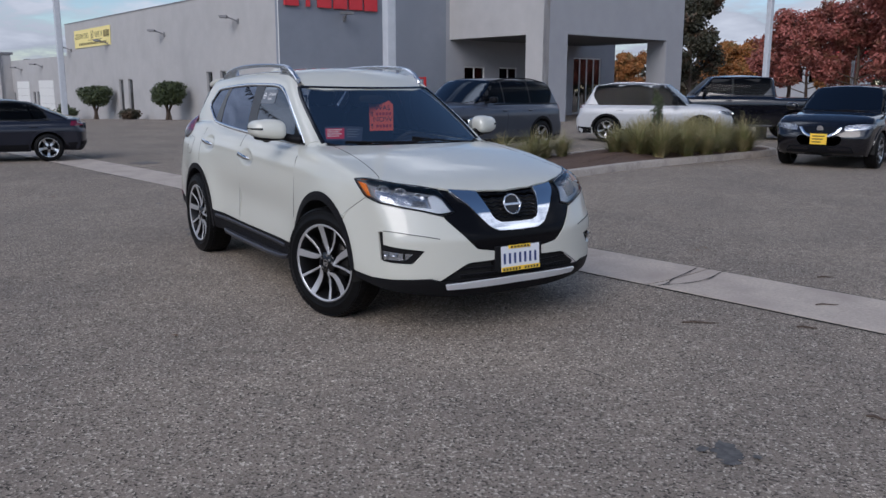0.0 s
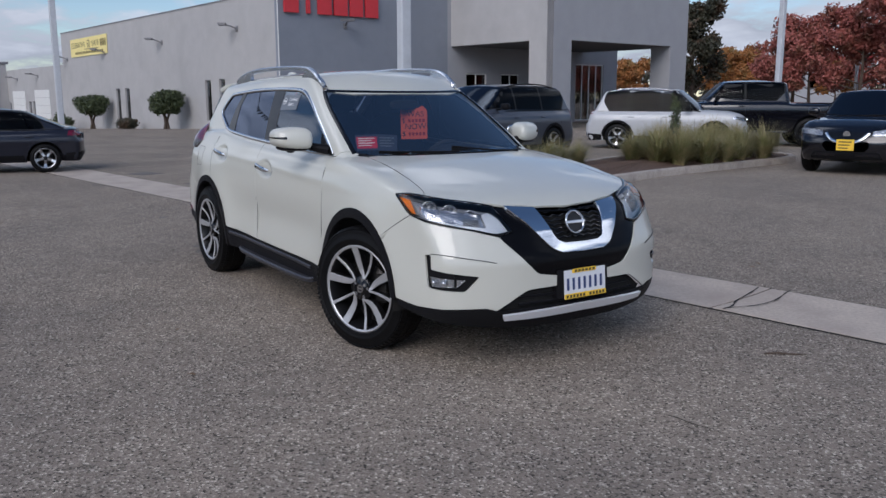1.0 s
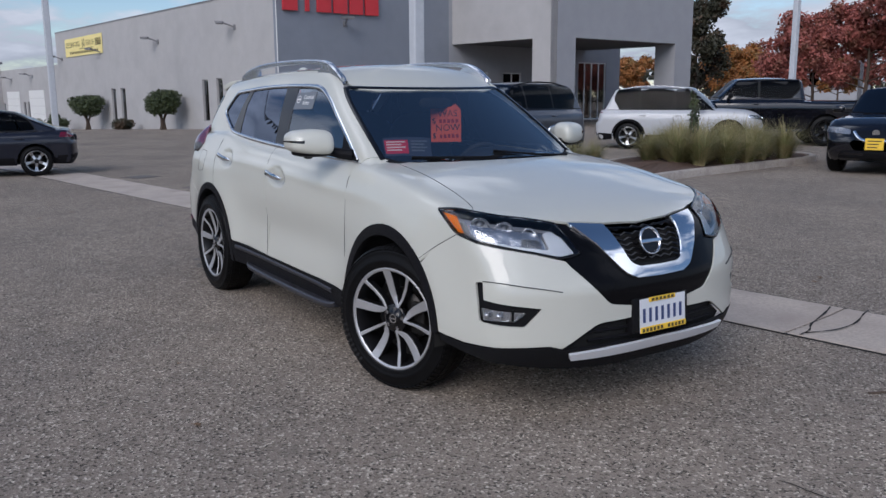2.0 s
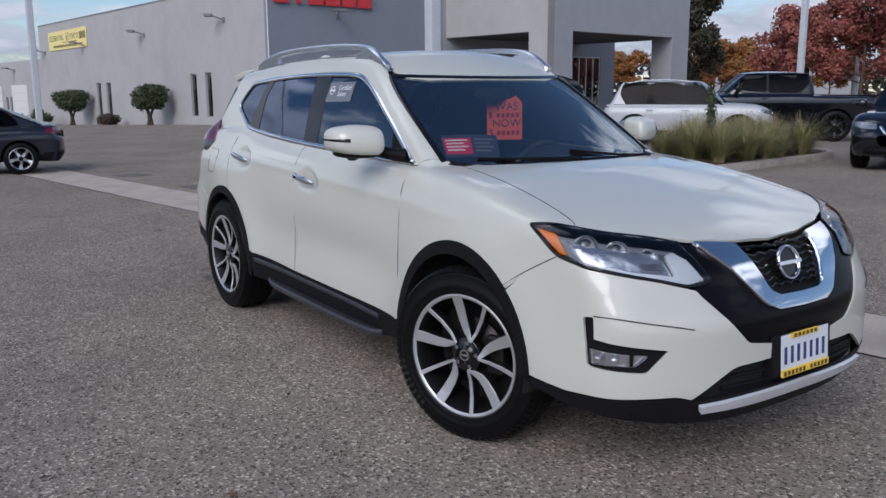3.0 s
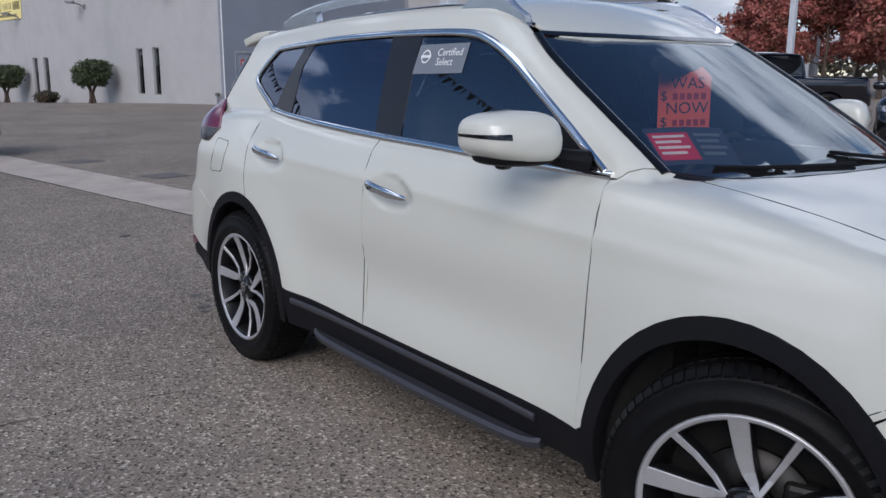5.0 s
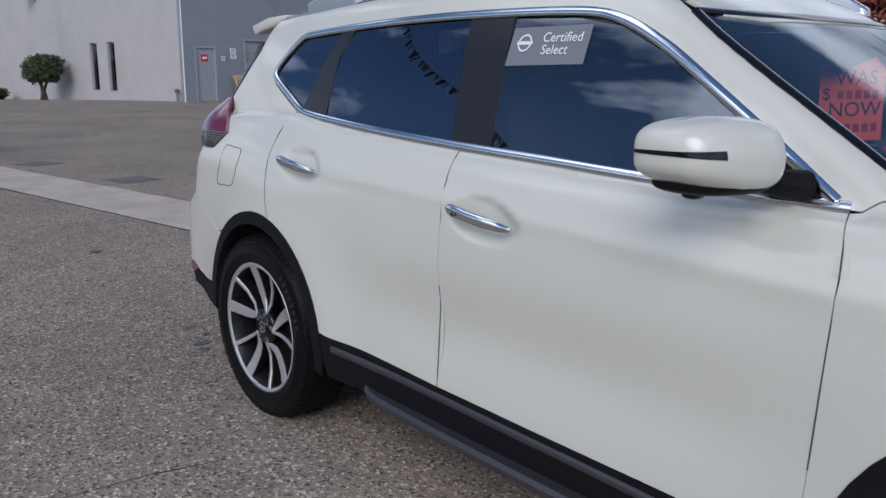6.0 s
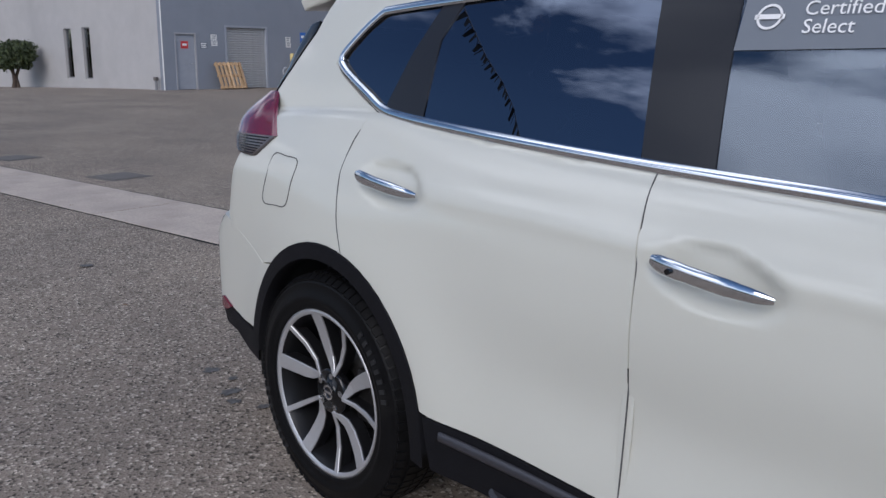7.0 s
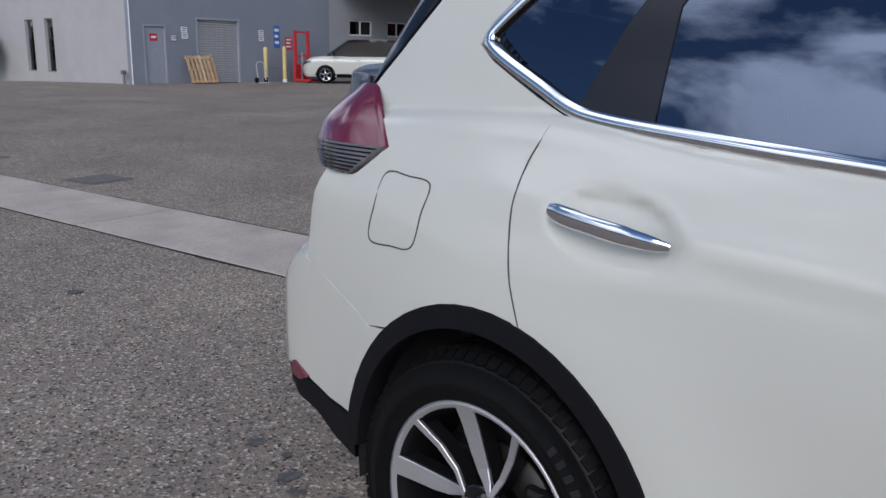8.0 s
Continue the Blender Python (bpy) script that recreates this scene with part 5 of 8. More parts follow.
        for side in ((1, -1) if mirror else (1,)):
            bm = bmesh.new()
            vs = [bm.verts.new((x, y * side, z)) for x, y, z in verts]
            for f in faces:
                bm.faces.new([vs[a] for a in f])
            bmesh.ops.recalc_face_normals(bm, faces=bm.faces)
            made.append(part(name, bm, mat, parent, label, smooth=50))
        return made


def arc(cx, cz, rx, rz, a0, a1, n):
    """Points (x, z) along an ellipse, angles in degrees from ahead, upwards."""
    return [(cx + rx * math.cos(radians(a0 + (a1 - a0) * i / n)), cz + rz * math.sin(radians(a0 + (a1 - a0) * i / n))) for i in range(n + 1)]

def flare(x, z):
    """The swell of the wings over the wheels and the hollow in the doors' lower half."""
    r1, r2 = np.hypot(x - 1.353, (z - 0.36) * 1.0), np.hypot(x + 1.353, (z - 0.36) * 1.0)
    swell = 0.028 * np.exp(-((r1 - 0.42) / 0.16) ** 2) + 0.026 * np.exp(-((r2 - 0.42) / 0.16) ** 2)
    hollow = -0.022 * np.exp(-((z - 0.62) / 0.13) ** 2) * np.exp(-((x - 0.05) / 0.75) ** 4)
    dish = 0
    for hx, hz in ((-0.150, 0.972), (-1.128, 1.034)):
        dish = dish - 0.024 * np.exp(-(((x - hx) / 0.128) ** 2 + ((z - hz + 0.08 * (x - hx)) / 0.056) ** 2) ** 3)
    shoulder = 0.007 * np.exp(-((z - 1.015 + 0.045 * (x + 0.4)) / 0.028) ** 2) * np.exp(-((x + 0.2) / 1.3) ** 6)
    return swell + hollow + dish + shoulder


WHITE_FORM = Shell(side=(0.20, 0.80, 0.30, 0.855, 0.45, 0.868, 0.65, 0.868, 0.80, 0.868, 0.92, 0.862, 1.00, 0.848, 1.08, 0.815, 1.16, 0.772, 1.30, 0.72),
              plan=(-2.4, -0.10, -2.0, -0.045, -1.5, -0.008, -1.0, 0, 1.0, 0, 1.5, -0.006, 1.9, -0.03, 2.2, -0.08),
              hood=(-2.4, 1.18, -1.4, 1.25, -1.0, 1.212, -0.4, 1.182, 0.5, 1.152, 0.9, 1.145, 1.3, 1.105, 1.7, 1.03, 2.0, 0.955, 2.2, 0.87, 2.3, 0.80), crown=0.06,
              front=(0.15, 2.16, 0.25, 2.26, 0.40, 2.325, 0.60, 2.325, 0.75, 2.27, 0.85, 2.215, 0.95, 2.145, 1.05, 2.05), bow=0.42,
              rear=(0.2, -2.20, 0.35, -2.31, 0.55, -2.365, 0.70, -2.362, 0.765, -2.335, 0.83, -2.262, 0.90, -2.235, 1.0, -2.222, 1.2, -2.19, 1.3, -2.15), rear_bow=0.27,
              glass_side=(1.0, 0.805, 1.10, 0.768, 1.2, 0.738, 1.35, 0.692, 1.5, 0.635, 1.6, 0.59), glass_plan=(-2.2, -0.10, -1.8, -0.055, -1.3, -0.025, -0.7, 0, 0.3, 0, 0.8, -0.01, 1.2, -0.03),
              screen=(1.0, 1.30, 1.08, 1.15, 1.2, 0.965, 1.4, 0.63, 1.55, 0.37, 1.62, 0.22, 1.7, 0.02), screen_bow=0.33,
              roof=(-2.3, 1.53, -2.0, 1.595, -1.5, 1.65, -0.9, 1.68, -0.3, 1.69, 0.1, 1.675, 0.5, 1.63), roof_crown=0.14,
              back=(1.0, -2.27, 1.15, -2.2, 1.35, -2.07, 1.5, -1.97, 1.7, -1.85), back_bow=0.25, soft=0.022, soft_top=0.022, bulge=flare)

# ---- the white crossover ----
def wheel(parent, m, r=0.370, rim_r=0.261, w=0.225, detail=True, rim_mat="machined", turn=0.0, style="split"):
    """A road wheel: axis along local y, outer face to -y. Tyre with tread blocks, rim, spokes, disc and nuts."""
    hub = new("wheel")
    hub.parent = parent
    hub.matrix_basis = m
    ax = Matrix.Rotation(radians(90), 4, "X")          # local z of the lathe to -y
    h = w / 2
    n = 72 if detail else 40
    bm = bmesh.new()
    lathe(bm, [(rim_r - 0.012, -h * 0.86), (rim_r + 0.006, -h * 0.93), (rim_r + 0.03, -h), (r - 0.050, -h * 1.04), (r - 0.022, -h * 0.94), (r - 0.006, -h * 0.76), (r, -h * 0.5), (r + 0.001, 0),
               (r, h * 0.5), (r - 0.006, h * 0.76), (r - 0.016, h * 0.87), (r - 0.022, h * 0.925), (r - 0.026, h * 0.945), (r - 0.030, h * 0.93), (r - 0.050, h * 1.04), (rim_r + 0.045, h * 1.05), (rim_r + 0.041, h * 1.075), (rim_r + 0.03, h * 1.04), (rim_r + 0.016, h * 0.985), (rim_r + 0.010, h * 1.0), (rim_r + 0.004, h * 0.955), (rim_r - 0.012, h * 0.86)], n, ax)
    part("tyre", bm, "tyre", hub, smooth=45)
    if detail:
        bm = bmesh.new()
        k = 74
        for i in range(k):
            a = 2 * math.pi * i / k
            for y0, y1, sk in ((h * 0.66, h * 0.93, 0.02), (h * 0.22, h * 0.58, -0.03), (-h * 0.16, h * 0.14, 0.03), (-h * 0.58, -h * 0.24, -0.03), (-h * 0.92, -h * 0.66, 0.02)):
                out = abs(y0 + y1) > h
                c = Matrix.Rotation(a, 4, "Y") @ Matrix.Translation((0, 0, r - (0.0075 if out else 0.001))) @ Matrix.Rotation(sk * 8, 4, "Z") @ (Matrix.Rotation((-0.42 if y0 > 0 else 0.42) if out else 0, 4, "X"))
                lo, hi = -max(y0, y1), -min(y0, y1)
                mid = (lo + hi) / 2
                c2 = Matrix.Rotation(a, 4, "Y") @ Matrix.Translation((0, mid, r - (0.011 if out else 0.002))) @ Matrix.Rotation(sk * 8, 4, "Z") @ Matrix.Rotation(((0.50 if y0 > 0 else -0.50) if out else 0), 4, "X")
                box(bm, -0.0118, 0.0118, -(hi - lo) / 2, (hi - lo) / 2, -0.006, 0.0055, m=c2)
        t = part("tread", bm, "tyre", hub, "blocky tyre tread")
        marks = bmesh.new()
        for g in (40, 220):
            for i in range(8):
                box(marks, -0.0065, 0.0065, -h * 1.05 - 0.0012, -h * 1.02, rim_r + 0.044, rim_r + 0.066, m=Matrix.Rotation(radians(g + 5.2 * i), 4, "Y"))
        part("sidewall_mark", marks, "tyre_mark", hub, "faint raised sidewall bars")["kind"] = "stuff"
        t["kind"] = "stuff"
    bm = bmesh.new()
    lathe(bm, [(rim_r, h * 0.93), (rim_r + 0.004, h * 0.955), (rim_r - 0.006, h * 0.965), (rim_r - 0.014, h * 0.90)], n, ax)
    part("rim_lip", bm, rim_mat, hub, smooth=45)
    bm = bmesh.new()
    lathe(bm, [(rim_r - 0.013, h * 0.90), (rim_r - 0.026, h * 0.70), (rim_r - 0.036, -h * 0.2), (rim_r - 0.03, -h * 0.8)], n, ax)
    part("barrel", bm, "wheel_black", hub, smooth=45)
    spokes = new("spokes")
    spokes.parent = hub
    spokes.matrix_basis = Matrix.Rotation(-radians(turn), 4, "Y")
    out = rim_r - 0.008
    face = Matrix.Rotation(radians(90), 4, "X")         # prism x, y to wheel x, z; height to -y

    def spoke_mesh(name, pts, depth, mat, inner_low=0.018):
        """pts: left and right edges from the rim to the hub; the spoke sinks towards the hub."""
        bm = bmesh.new()
        rows = []
        for k, (p, q) in enumerate(pts):
            s = k / (len(pts) - 1)
            y = -(h * 0.93 - inner_low * s - 0.020 * math.sin(math.pi * s))
            rows.append([bm.verts.new((p[0], y, p[1])), bm.verts.new((q[0], y, q[1])), bm.verts.new((q[0], y + depth, q[1])), bm.verts.new((p[0], y + depth, p[1]))])
        for a, b in zip(rows, rows[1:]):
            for i in range(4):
                bm.faces.new((a[i], a[(i + 1) % 4], b[(i + 1) % 4], b[i]))
        bm.faces.new(rows[0])
        bm.faces.new(rows[-1][::-1])
        bmesh.ops.recalc_face_normals(bm, faces=bm.faces)
        bmesh.ops.bevel(bm, geom=[e for e in bm.edges if e.is_manifold and e.calc_face_angle(0) > 0.8], offset=0.0018, segments=1, affect="EDGES")
        me = bpy.data.meshes.new(name)
        bm.to_mesh(me)
        bm.free()
        me.materials.append(M[mat])
        return me

    pol = lambda rad, deg: Vector((rad * math.cos(radians(deg)), rad * math.sin(radians(deg))))

    def ribbon(path, widths):
        pts = []
        for k, p in enumerate(path):
            t = (path[min(k + 1, len(path) - 1)] - path[max(k - 1, 0)]).normalized()
            nn = Vector((-t.y, t.x))
            pts.append((p - nn * widths[k] / 2, p + nn * widths[k] / 2))
        return pts
    if style == "split":
        broad = [pol(out, 0), pol(out * 0.80, 0), pol(out * 0.58, -1), pol(out * 0.43, -5), pol(out * 0.33, -15), pol(out * 0.25, -30)]
        thin = [pol(out, -33), pol(out * 0.7, -33.2), pol(out * 0.45, -33), pol(out * 0.25, -31)]
        me1 = spoke_mesh("spoke_face", ribbon(broad, [0.050, 0.046, 0.041, 0.034, 0.024, 0.011]), 0.006, rim_mat)
        me2 = spoke_mesh("spoke_face", ribbon(thin, [0.020, 0.017, 0.015, 0.012]), 0.006, rim_mat)
        me3 = spoke_mesh("spoke_core", ribbon(broad, [0.052, 0.048, 0.043, 0.036, 0.026, 0.03]), 0.040, "wheel_black", 0.018)
        me4 = spoke_mesh("spoke_core", ribbon(thin, [0.022, 0.019, 0.017, 0.016]), 0.040, "wheel_black", 0.018)
        for k in range(5):
            for me, back in ((me1, 0), (me2, 0), (me3, 0.0062), (me4, 0.0062)):
                o = new(me.name.split(".")[0], me)
                o.parent = spokes
                o.matrix_basis = Matrix.Rotation(-radians(72 * k), 4, "Y") @ Matrix.Translation((0, back, 0))
    else:
        path = [pol(out, 0), pol(out * 0.6, 0), pol(out * 0.2, 0)]
        me1 = spoke_mesh("spoke", ribbon(path, [0.075, 0.05, 0.06]), 0.03, rim_mat)
        for k in range(5 if style == "five" else 6):
            o = new("spoke", me1)
            o.parent = spokes
            o.matrix_basis = Matrix.Rotation(-radians((72 if style == "five" else 60) * k), 4, "Y")
    bm = bmesh.new()
    lathe(bm, [(0.07, h * 0.45), (0.074, h * 0.70), (0.066, h * 0.735), (0.034, h * 0.735), (0.033, h * 0.76), (0.029, h * 0.785), (0.0005, h * 0.79)], 32, ax)
    part("hub", bm, "gloss_black", hub, smooth=40)
    if detail:
        bm = bmesh.new()
        lathe(bm, [(0.024, h * 0.785), (0.024, h * 0.81), (0.018, h * 0.81), (0.018, h * 0.785)], 28, ax)
        box(bm, -0.024, 0.024, -h * 0.81, -h * 0.785, -0.004, 0.004)
        part("centre_badge", bm, "chrome", hub, "round plain chrome centre badge")
        for k in range(5):
            a = radians(72 * k + 54 + turn)
            part("wheel_nut", tubed([(0.053 * math.cos(a), -h * 0.58, 0.053 * math.sin(a)), (0.053 * math.cos(a), -h * 0.755, 0.053 * math.sin(a))], 0.0095, 6), "satin", hub)
    bm = bmesh.new()
    lathe(bm, [(0.06, h * 0.15), (0.148, h * 0.15), (0.150, h * 0.05), (0.06, h * 0.05)], 40, ax)
    part("brake_disc", bm, "rotor", hub, smooth=40)
    if detail:
        part("brake_caliper", boxed(0.07, 0.16, -h * 0.34, 0.02, -0.08, 0.09, 0.015), "rotor", hub)
    bm = bmesh.new()
    lathe(bm, [(0.001, -h * 0.5), (rim_r - 0.03, -h * 0.5)], 32, ax)
    part("dust_shield", bm, "dark", hub)
    return hub


def rounded(cx, cy, cz, sx, sy, sz, p=2.6, n=18):
    """A soft box."""
    bm = bmesh.new()
    rows = []
    e = lambda v: math.copysign(abs(v) ** (2 / p), v)
    for i in range(n + 1):
        t = -math.pi / 2 + math.pi * i / n
        rows.append([bm.verts.new((cx + sx * e(math.cos(t)) * e(math.cos(u)), cy + sy * e(math.cos(t)) * e(math.sin(u)), cz + sz * e(math.sin(t)))) for u in [2 * math.pi * j / (2 * n) for j in range(2 * n)]])
    for a, b in zip(rows, rows[1:]):
        for j in range(2 * n):
            bm.faces.new((a[j], a[(j + 1) % (2 * n)], b[(j + 1) % (2 * n)], b[j]))
    bmesh.ops.remove_doubles(bm, verts=bm.verts, dist=1e-5)
    return bm


def seat(parent, x, y, w=0.5):
    s = new("car_seat")
    s.parent = parent
    s.matrix_basis = pose(x, y, 0.0)
    part("cushion", rounded(0.02, 0, 0.66, 0.27, w / 2, 0.10, 3.5), "seat", s, smooth=60)
    bm = rounded(0, 0, 0, 0.09, w / 2, 0.36, 3.2)
    bmesh.ops.transform(bm, matrix=pose(-0.30, 0, 1.00, 0, -14, 0), verts=bm.verts)
    part("backrest", bm, "seat", s, smooth=60)
    bm = rounded(-0.40, 0, 1.44, 0.05, 0.13, 0.09, 3)
    part("headrest", bm, "seat", s, smooth=60)
    for q in (-0.05, 0.05):
        part("headrest_post", tubed([(-0.38, q, 1.28), (-0.40, q, 1.40)], 0.007, 6), "satin", s)


def build_crossover():
    car = thing("crossover_car", Matrix(), "pearl white compact crossover with black cladding and two-tone alloy wheels", "car")
    B = Body(WHITE_FORM)
    S, T, F, R = B.S, B.T, B.F, B.R
    bodywork = new("bodywork")
    bodywork.parent = car
    paint = "white_car"
    belt = curve(-1.338, 1.216, -1.1, 1.189, -0.8, 1.170, -0.4, 1.149, 0.3, 1.122, 0.80, 1.108)
    farch = lambda a0, a1, n: arc(1.302, 0.36, 0.462, 0.482, a0, a1, n)
    rarch = lambda a0, a1, n: arc(-1.388, 0.36, 0.458, 0.474, a0, a1, n)
    # doors
    front_edge = [(0.800, 1.108), (0.824, 1.045), (0.832, 0.985), (0.828, 0.83), (0.818, 0.60), (0.812, 0.40)]
    mid_edge = [(-0.352, 1.147), (-0.339, 1.085), (-0.321, 0.96), (-0.323, 0.70), (-0.326, 0.43)]
    rear_seam = [(-1.289, 0.825), (-1.325, 0.90), (-1.344, 0.965), (-1.360, 1.04), (-1.364, 1.10), (-1.354, 1.16), (-1.338, 1.214)]
    d1 = [S(*p) for p in front_edge] + [S(0.50, 0.413), S(0.1, 0.42)] + [S(*p) for p in mid_edge[::-1]] + [S(x, float(belt(x))) for x in (-0.1, 0.2, 0.5)]
    B.panel("front_door", "roll", d1, paint, bodywork, step=0.015, mirror=True)
    a = rarch(12, 79, 10)
    d2 = [S(*p) for p in mid_edge] + [S(-0.6, 0.441), S(-0.905, 0.452)] + [S(*p) for p in a] + [S(*p) for p in rear_seam] + [S(x, float(belt(x))) for x in (-1.15, -0.9, -0.65)]
    B.panel("rear_door", "roll", d2, paint, bodywork, step=0.015, mirror=True)
    # side frame: screen pillar, roof edge and rear quarter
    glass_top = [(0.80, 1.112), (0.60, 1.255), (0.42, 1.372), (0.28, 1.455), (0.13, 1.522), (-0.02, 1.549), (-0.42, 1.557), (-0.80, 1.551), (-1.157, 1.537), (-1.40, 1.519), (-1.455, 1.508), (-1.540, 1.453), (-1.606, 1.390), (-1.622, 1.352), (-1.573, 1.318), (-1.421, 1.247), (-1.338, 1.214)]
    screen_edge = [T(0.905, -0.668), T(0.75, -0.652), T(0.55, -0.628), T(0.40, -0.602), T(0.30, -0.578)]
    ditch = [T(0.20, -0.545), T(0.0, -0.537), T(-0.5, -0.535), T(-1.0, -0.530), T(-1.5, -0.515), T(-1.72, -0.50)]
    side = screen_edge + ditch + [S(-1.80, 1.45), S(-1.90, 1.335), S(-1.99, 1.245)] + [S(-1.985, 1.228), S(-1.805, 1.107, 0.02), S(-1.89, 1.04, 0.02), S(-2.01, 1.05), S(-2.05, 0.98), S(-2.06, 0.81), S(-1.92, 0.757), S(-1.76, 0.705)]
    side += [S(*p) for p in rarch(131, 80, 8)] + [S(*p) for p in rear_seam] + [S(*p) for p in glass_top[::-1][1:]] + [S(0.82, 1.112)]
    B.panel("side_frame", "roll", side, paint, bodywork, step=0.028, mirror=True)
    # front wing and bonnet
    gap = [T(0.955, -0.628), T(1.15, -0.640), T(1.364, -0.657), T(1.56, -0.676), T(1.72, -0.698), T(1.82, -0.722), T(1.852, -0.745)]
    wing = [S(*p) for p in front_edge] + [S(*p) for p in farch(173, 46, 16)] + [S(1.75, 0.803), S(1.862, 0.864), S(1.80, 0.905), S(1.712, 0.957, 0.012)] + [S(1.78, 0.966)] + gap[::-1] + [T(0.905, -0.672), S(0.82, 1.112)]
    B.panel("front_wing", "roll", wing, paint, bodywork, step=0.028, mirror=True)
    lip = [T(1.870, -0.735), T(1.95, -0.660), T(2.03, -0.545), T(2.095, -0.40), T(2.140, -0.21), T(2.160, 0.0)]
    flip = lambda pts: [(x, -y, z, r) for x, y, z, r in pts]
    cowl = [T(0.965, -0.615), T(1.06, -0.52), T(1.13, -0.36), T(1.165, -0.18), T(1.175, 0.0)]
    hood = gap[1:] + lip + flip(lip)[::-1][1:] + flip(gap[1:])[::-1] + flip(cowl)[:-1] + cowl[::-1]
    B.panel("bonnet", "roll", hood, paint, bodywork, step=0.045)
    # roof
    edge = [T(0.335, -0.520), T(0.0, -0.530), T(-0.5, -0.528), T(-1.0, -0.522), T(-1.5, -0.508), T(-1.78, -0.485)]
    head = [T(0.40, -0.40), T(0.435, -0.20), T(0.445, 0.0)]
    roof = edge[::-1] + head + flip(head)[::-1][1:] + flip(edge) + [T(-1.83, 0.3), T(-1.85, 0), T(-1.83, -0.3)]
    B.panel("roof_panel", "roll", roof, paint, bodywork, step=0.05)
    ditch_pts = [T(x, -0.533 + 0.012 * max(0, -x - 0.6)) for x in (0.25, -0.1, -0.6, -1.0, -1.4, -1.75)]
    B.strip("roof_seal", ditch_pts, 0.018, 0.003, "gloss_black", bodywork, lift=-0.002, mirror=True)
    # bumper with openings for the fog lamps
    half = [F(0.0, 0.535), F(-0.19, 0.537), F(-0.312, 0.556, 0.02), F(-0.41, 0.655), F(-0.487, 0.738), F(-0.50, 0.757), F(-0.62, 0.790), F(-0.745, 0.816), S(1.98, 0.835), S(1.865, 0.861), S(1.75, 0.801)]
    half += [S(*p) for p in farch(45, 4, 9)] + [S(1.93, 0.375), F(-0.745, 0.385), F(-0.60, 0.388), F(-0.545, 0.372), F(-0.46, 0.425), F(-0.375, 0.474, 0.03), F(-0.20, 0.478), F(0.0, 0.478)]
    bump = half + flip(half)[::-1][1:-1]
    fog = [S(1.992, 0.663, 0.01), S(2.030, 0.668, 0.006), S(2.036, 0.590, 0.006), F(-0.634, 0.559, 0.008), F(-0.700, 0.480, 0.012), S(2.016, 0.489, 0.012)]
    B.panel("front_bumper", "turn", bump, paint, bodywork, holes=[fog, flip(fog)], which="lower", step=0.03)
    # black nose panel, chrome vee and grille bars
    nose_half = [F(0.0, 0.868), F(-0.21, 0.882), F(-0.40, 0.898), F(-0.455, 0.905), F(-0.448, 0.86), F(-0.413, 0.783), F(-0.50, 0.764), F(-0.482, 0.732), F(-0.407, 0.648), F(-0.308, 0.545), F(-0.19, 0.530), F(0.0, 0.528)]
    nose = nose_half + flip(nose_half)[::-1][1:-1]
    hollow = [F(0.0, 0.862), F(-0.225, 0.872, 0.01), F(-0.168, 0.722, 0.02), F(0, 0.712)]
    hollow = hollow + flip(hollow)[::-1][1:-1]
    grille = new("grille")
    grille.parent = car
    B.panel("nose_panel", "turn", nose, "nose_black", grille, holes=[hollow], which="lower", step=0.04, offset=-0.006)
    back = [F(0.0, 0.875), F(-0.27, 0.875), F(-0.20, 0.69), F(0, 0.68)]
    B.panel("grille_backing", "turn", back + flip(back)[::-1][1:-1], "dark", grille, which="lower", step=0.06, offset=-0.05)
    for k in range(7):
        z = 0.728 + 0.022 * k
        yy = 0.175 + 0.055 * (z - 0.72) / 0.15
        pts = []
        for i in range(13):
            y = -yy + 2 * yy * i / 12
            q = F(y, z + (0.005 if i % 2 else -0.005))
            pts.append((q[0] - 0.028, q[1], q[2]))
        part("grille_bar", tubed(pts, 0.0055, 6), "gloss_black", grille)
    arm_o = [F(-0.404, 0.901), F(-0.33, 0.815), F(-0.265, 0.735), F(-0.212, 0.678, 0.03), F(-0.15, 0.654), F(0, 0.650)]
    arm_i = [F(0, 0.700), F(-0.12, 0.703), F(-0.168, 0.722, 0.03), F(-0.195, 0.79), F(-0.226, 0.886)]
    vee = arm_o + flip(arm_o)[::-1][1:] + flip(arm_i[::-1]) + arm_i[1:]
    B.panel("chrome_vee", "turn", vee, "chrome", grille, which="lower", step=0.02, offset=0.010, rim=0.03, label="broad chrome vee round the grille")
    e = new("emblem")
    e.parent = grille
    q = F(0, 0.800)
    e.matrix_basis = Matrix.Translation((q[0] + 0.002, -0.006, 0.803)) @ Matrix.Rotation(radians(72), 4, "Y")
    bm = bmesh.new()
    lathe(bm, [(0.066, -0.004), (0.067, 0.005), (0.064, 0.010), (0.059, 0.009), (0.056, -0.004)], 40)
    part("ring", bm, "chrome", e, smooth=45)
    part("bar", boxed(-0.009, 0.009, -0.070, 0.070, 0.002, 0.013, 0.003), "chrome", e)
    part("backing", tubed([(0, 0, -0.006), (0, 0, 0.0)], 0.052, 28), "gloss_black", e)
    # lower intake, skid strip and skirt
    intake_half = [F(0.0, 0.482), F(-0.20, 0.482), F(-0.38, 0.478), F(-0.465, 0.428), F(-0.545, 0.376), F(-0.53, 0.33), F(0, 0.33)]
    B.panel("lower_intake", "turn", intake_half + flip(intake_half)[::-1][1:-1], "dark", bodywork, which="lower", step=0.06, offset=-0.03, rim=0)
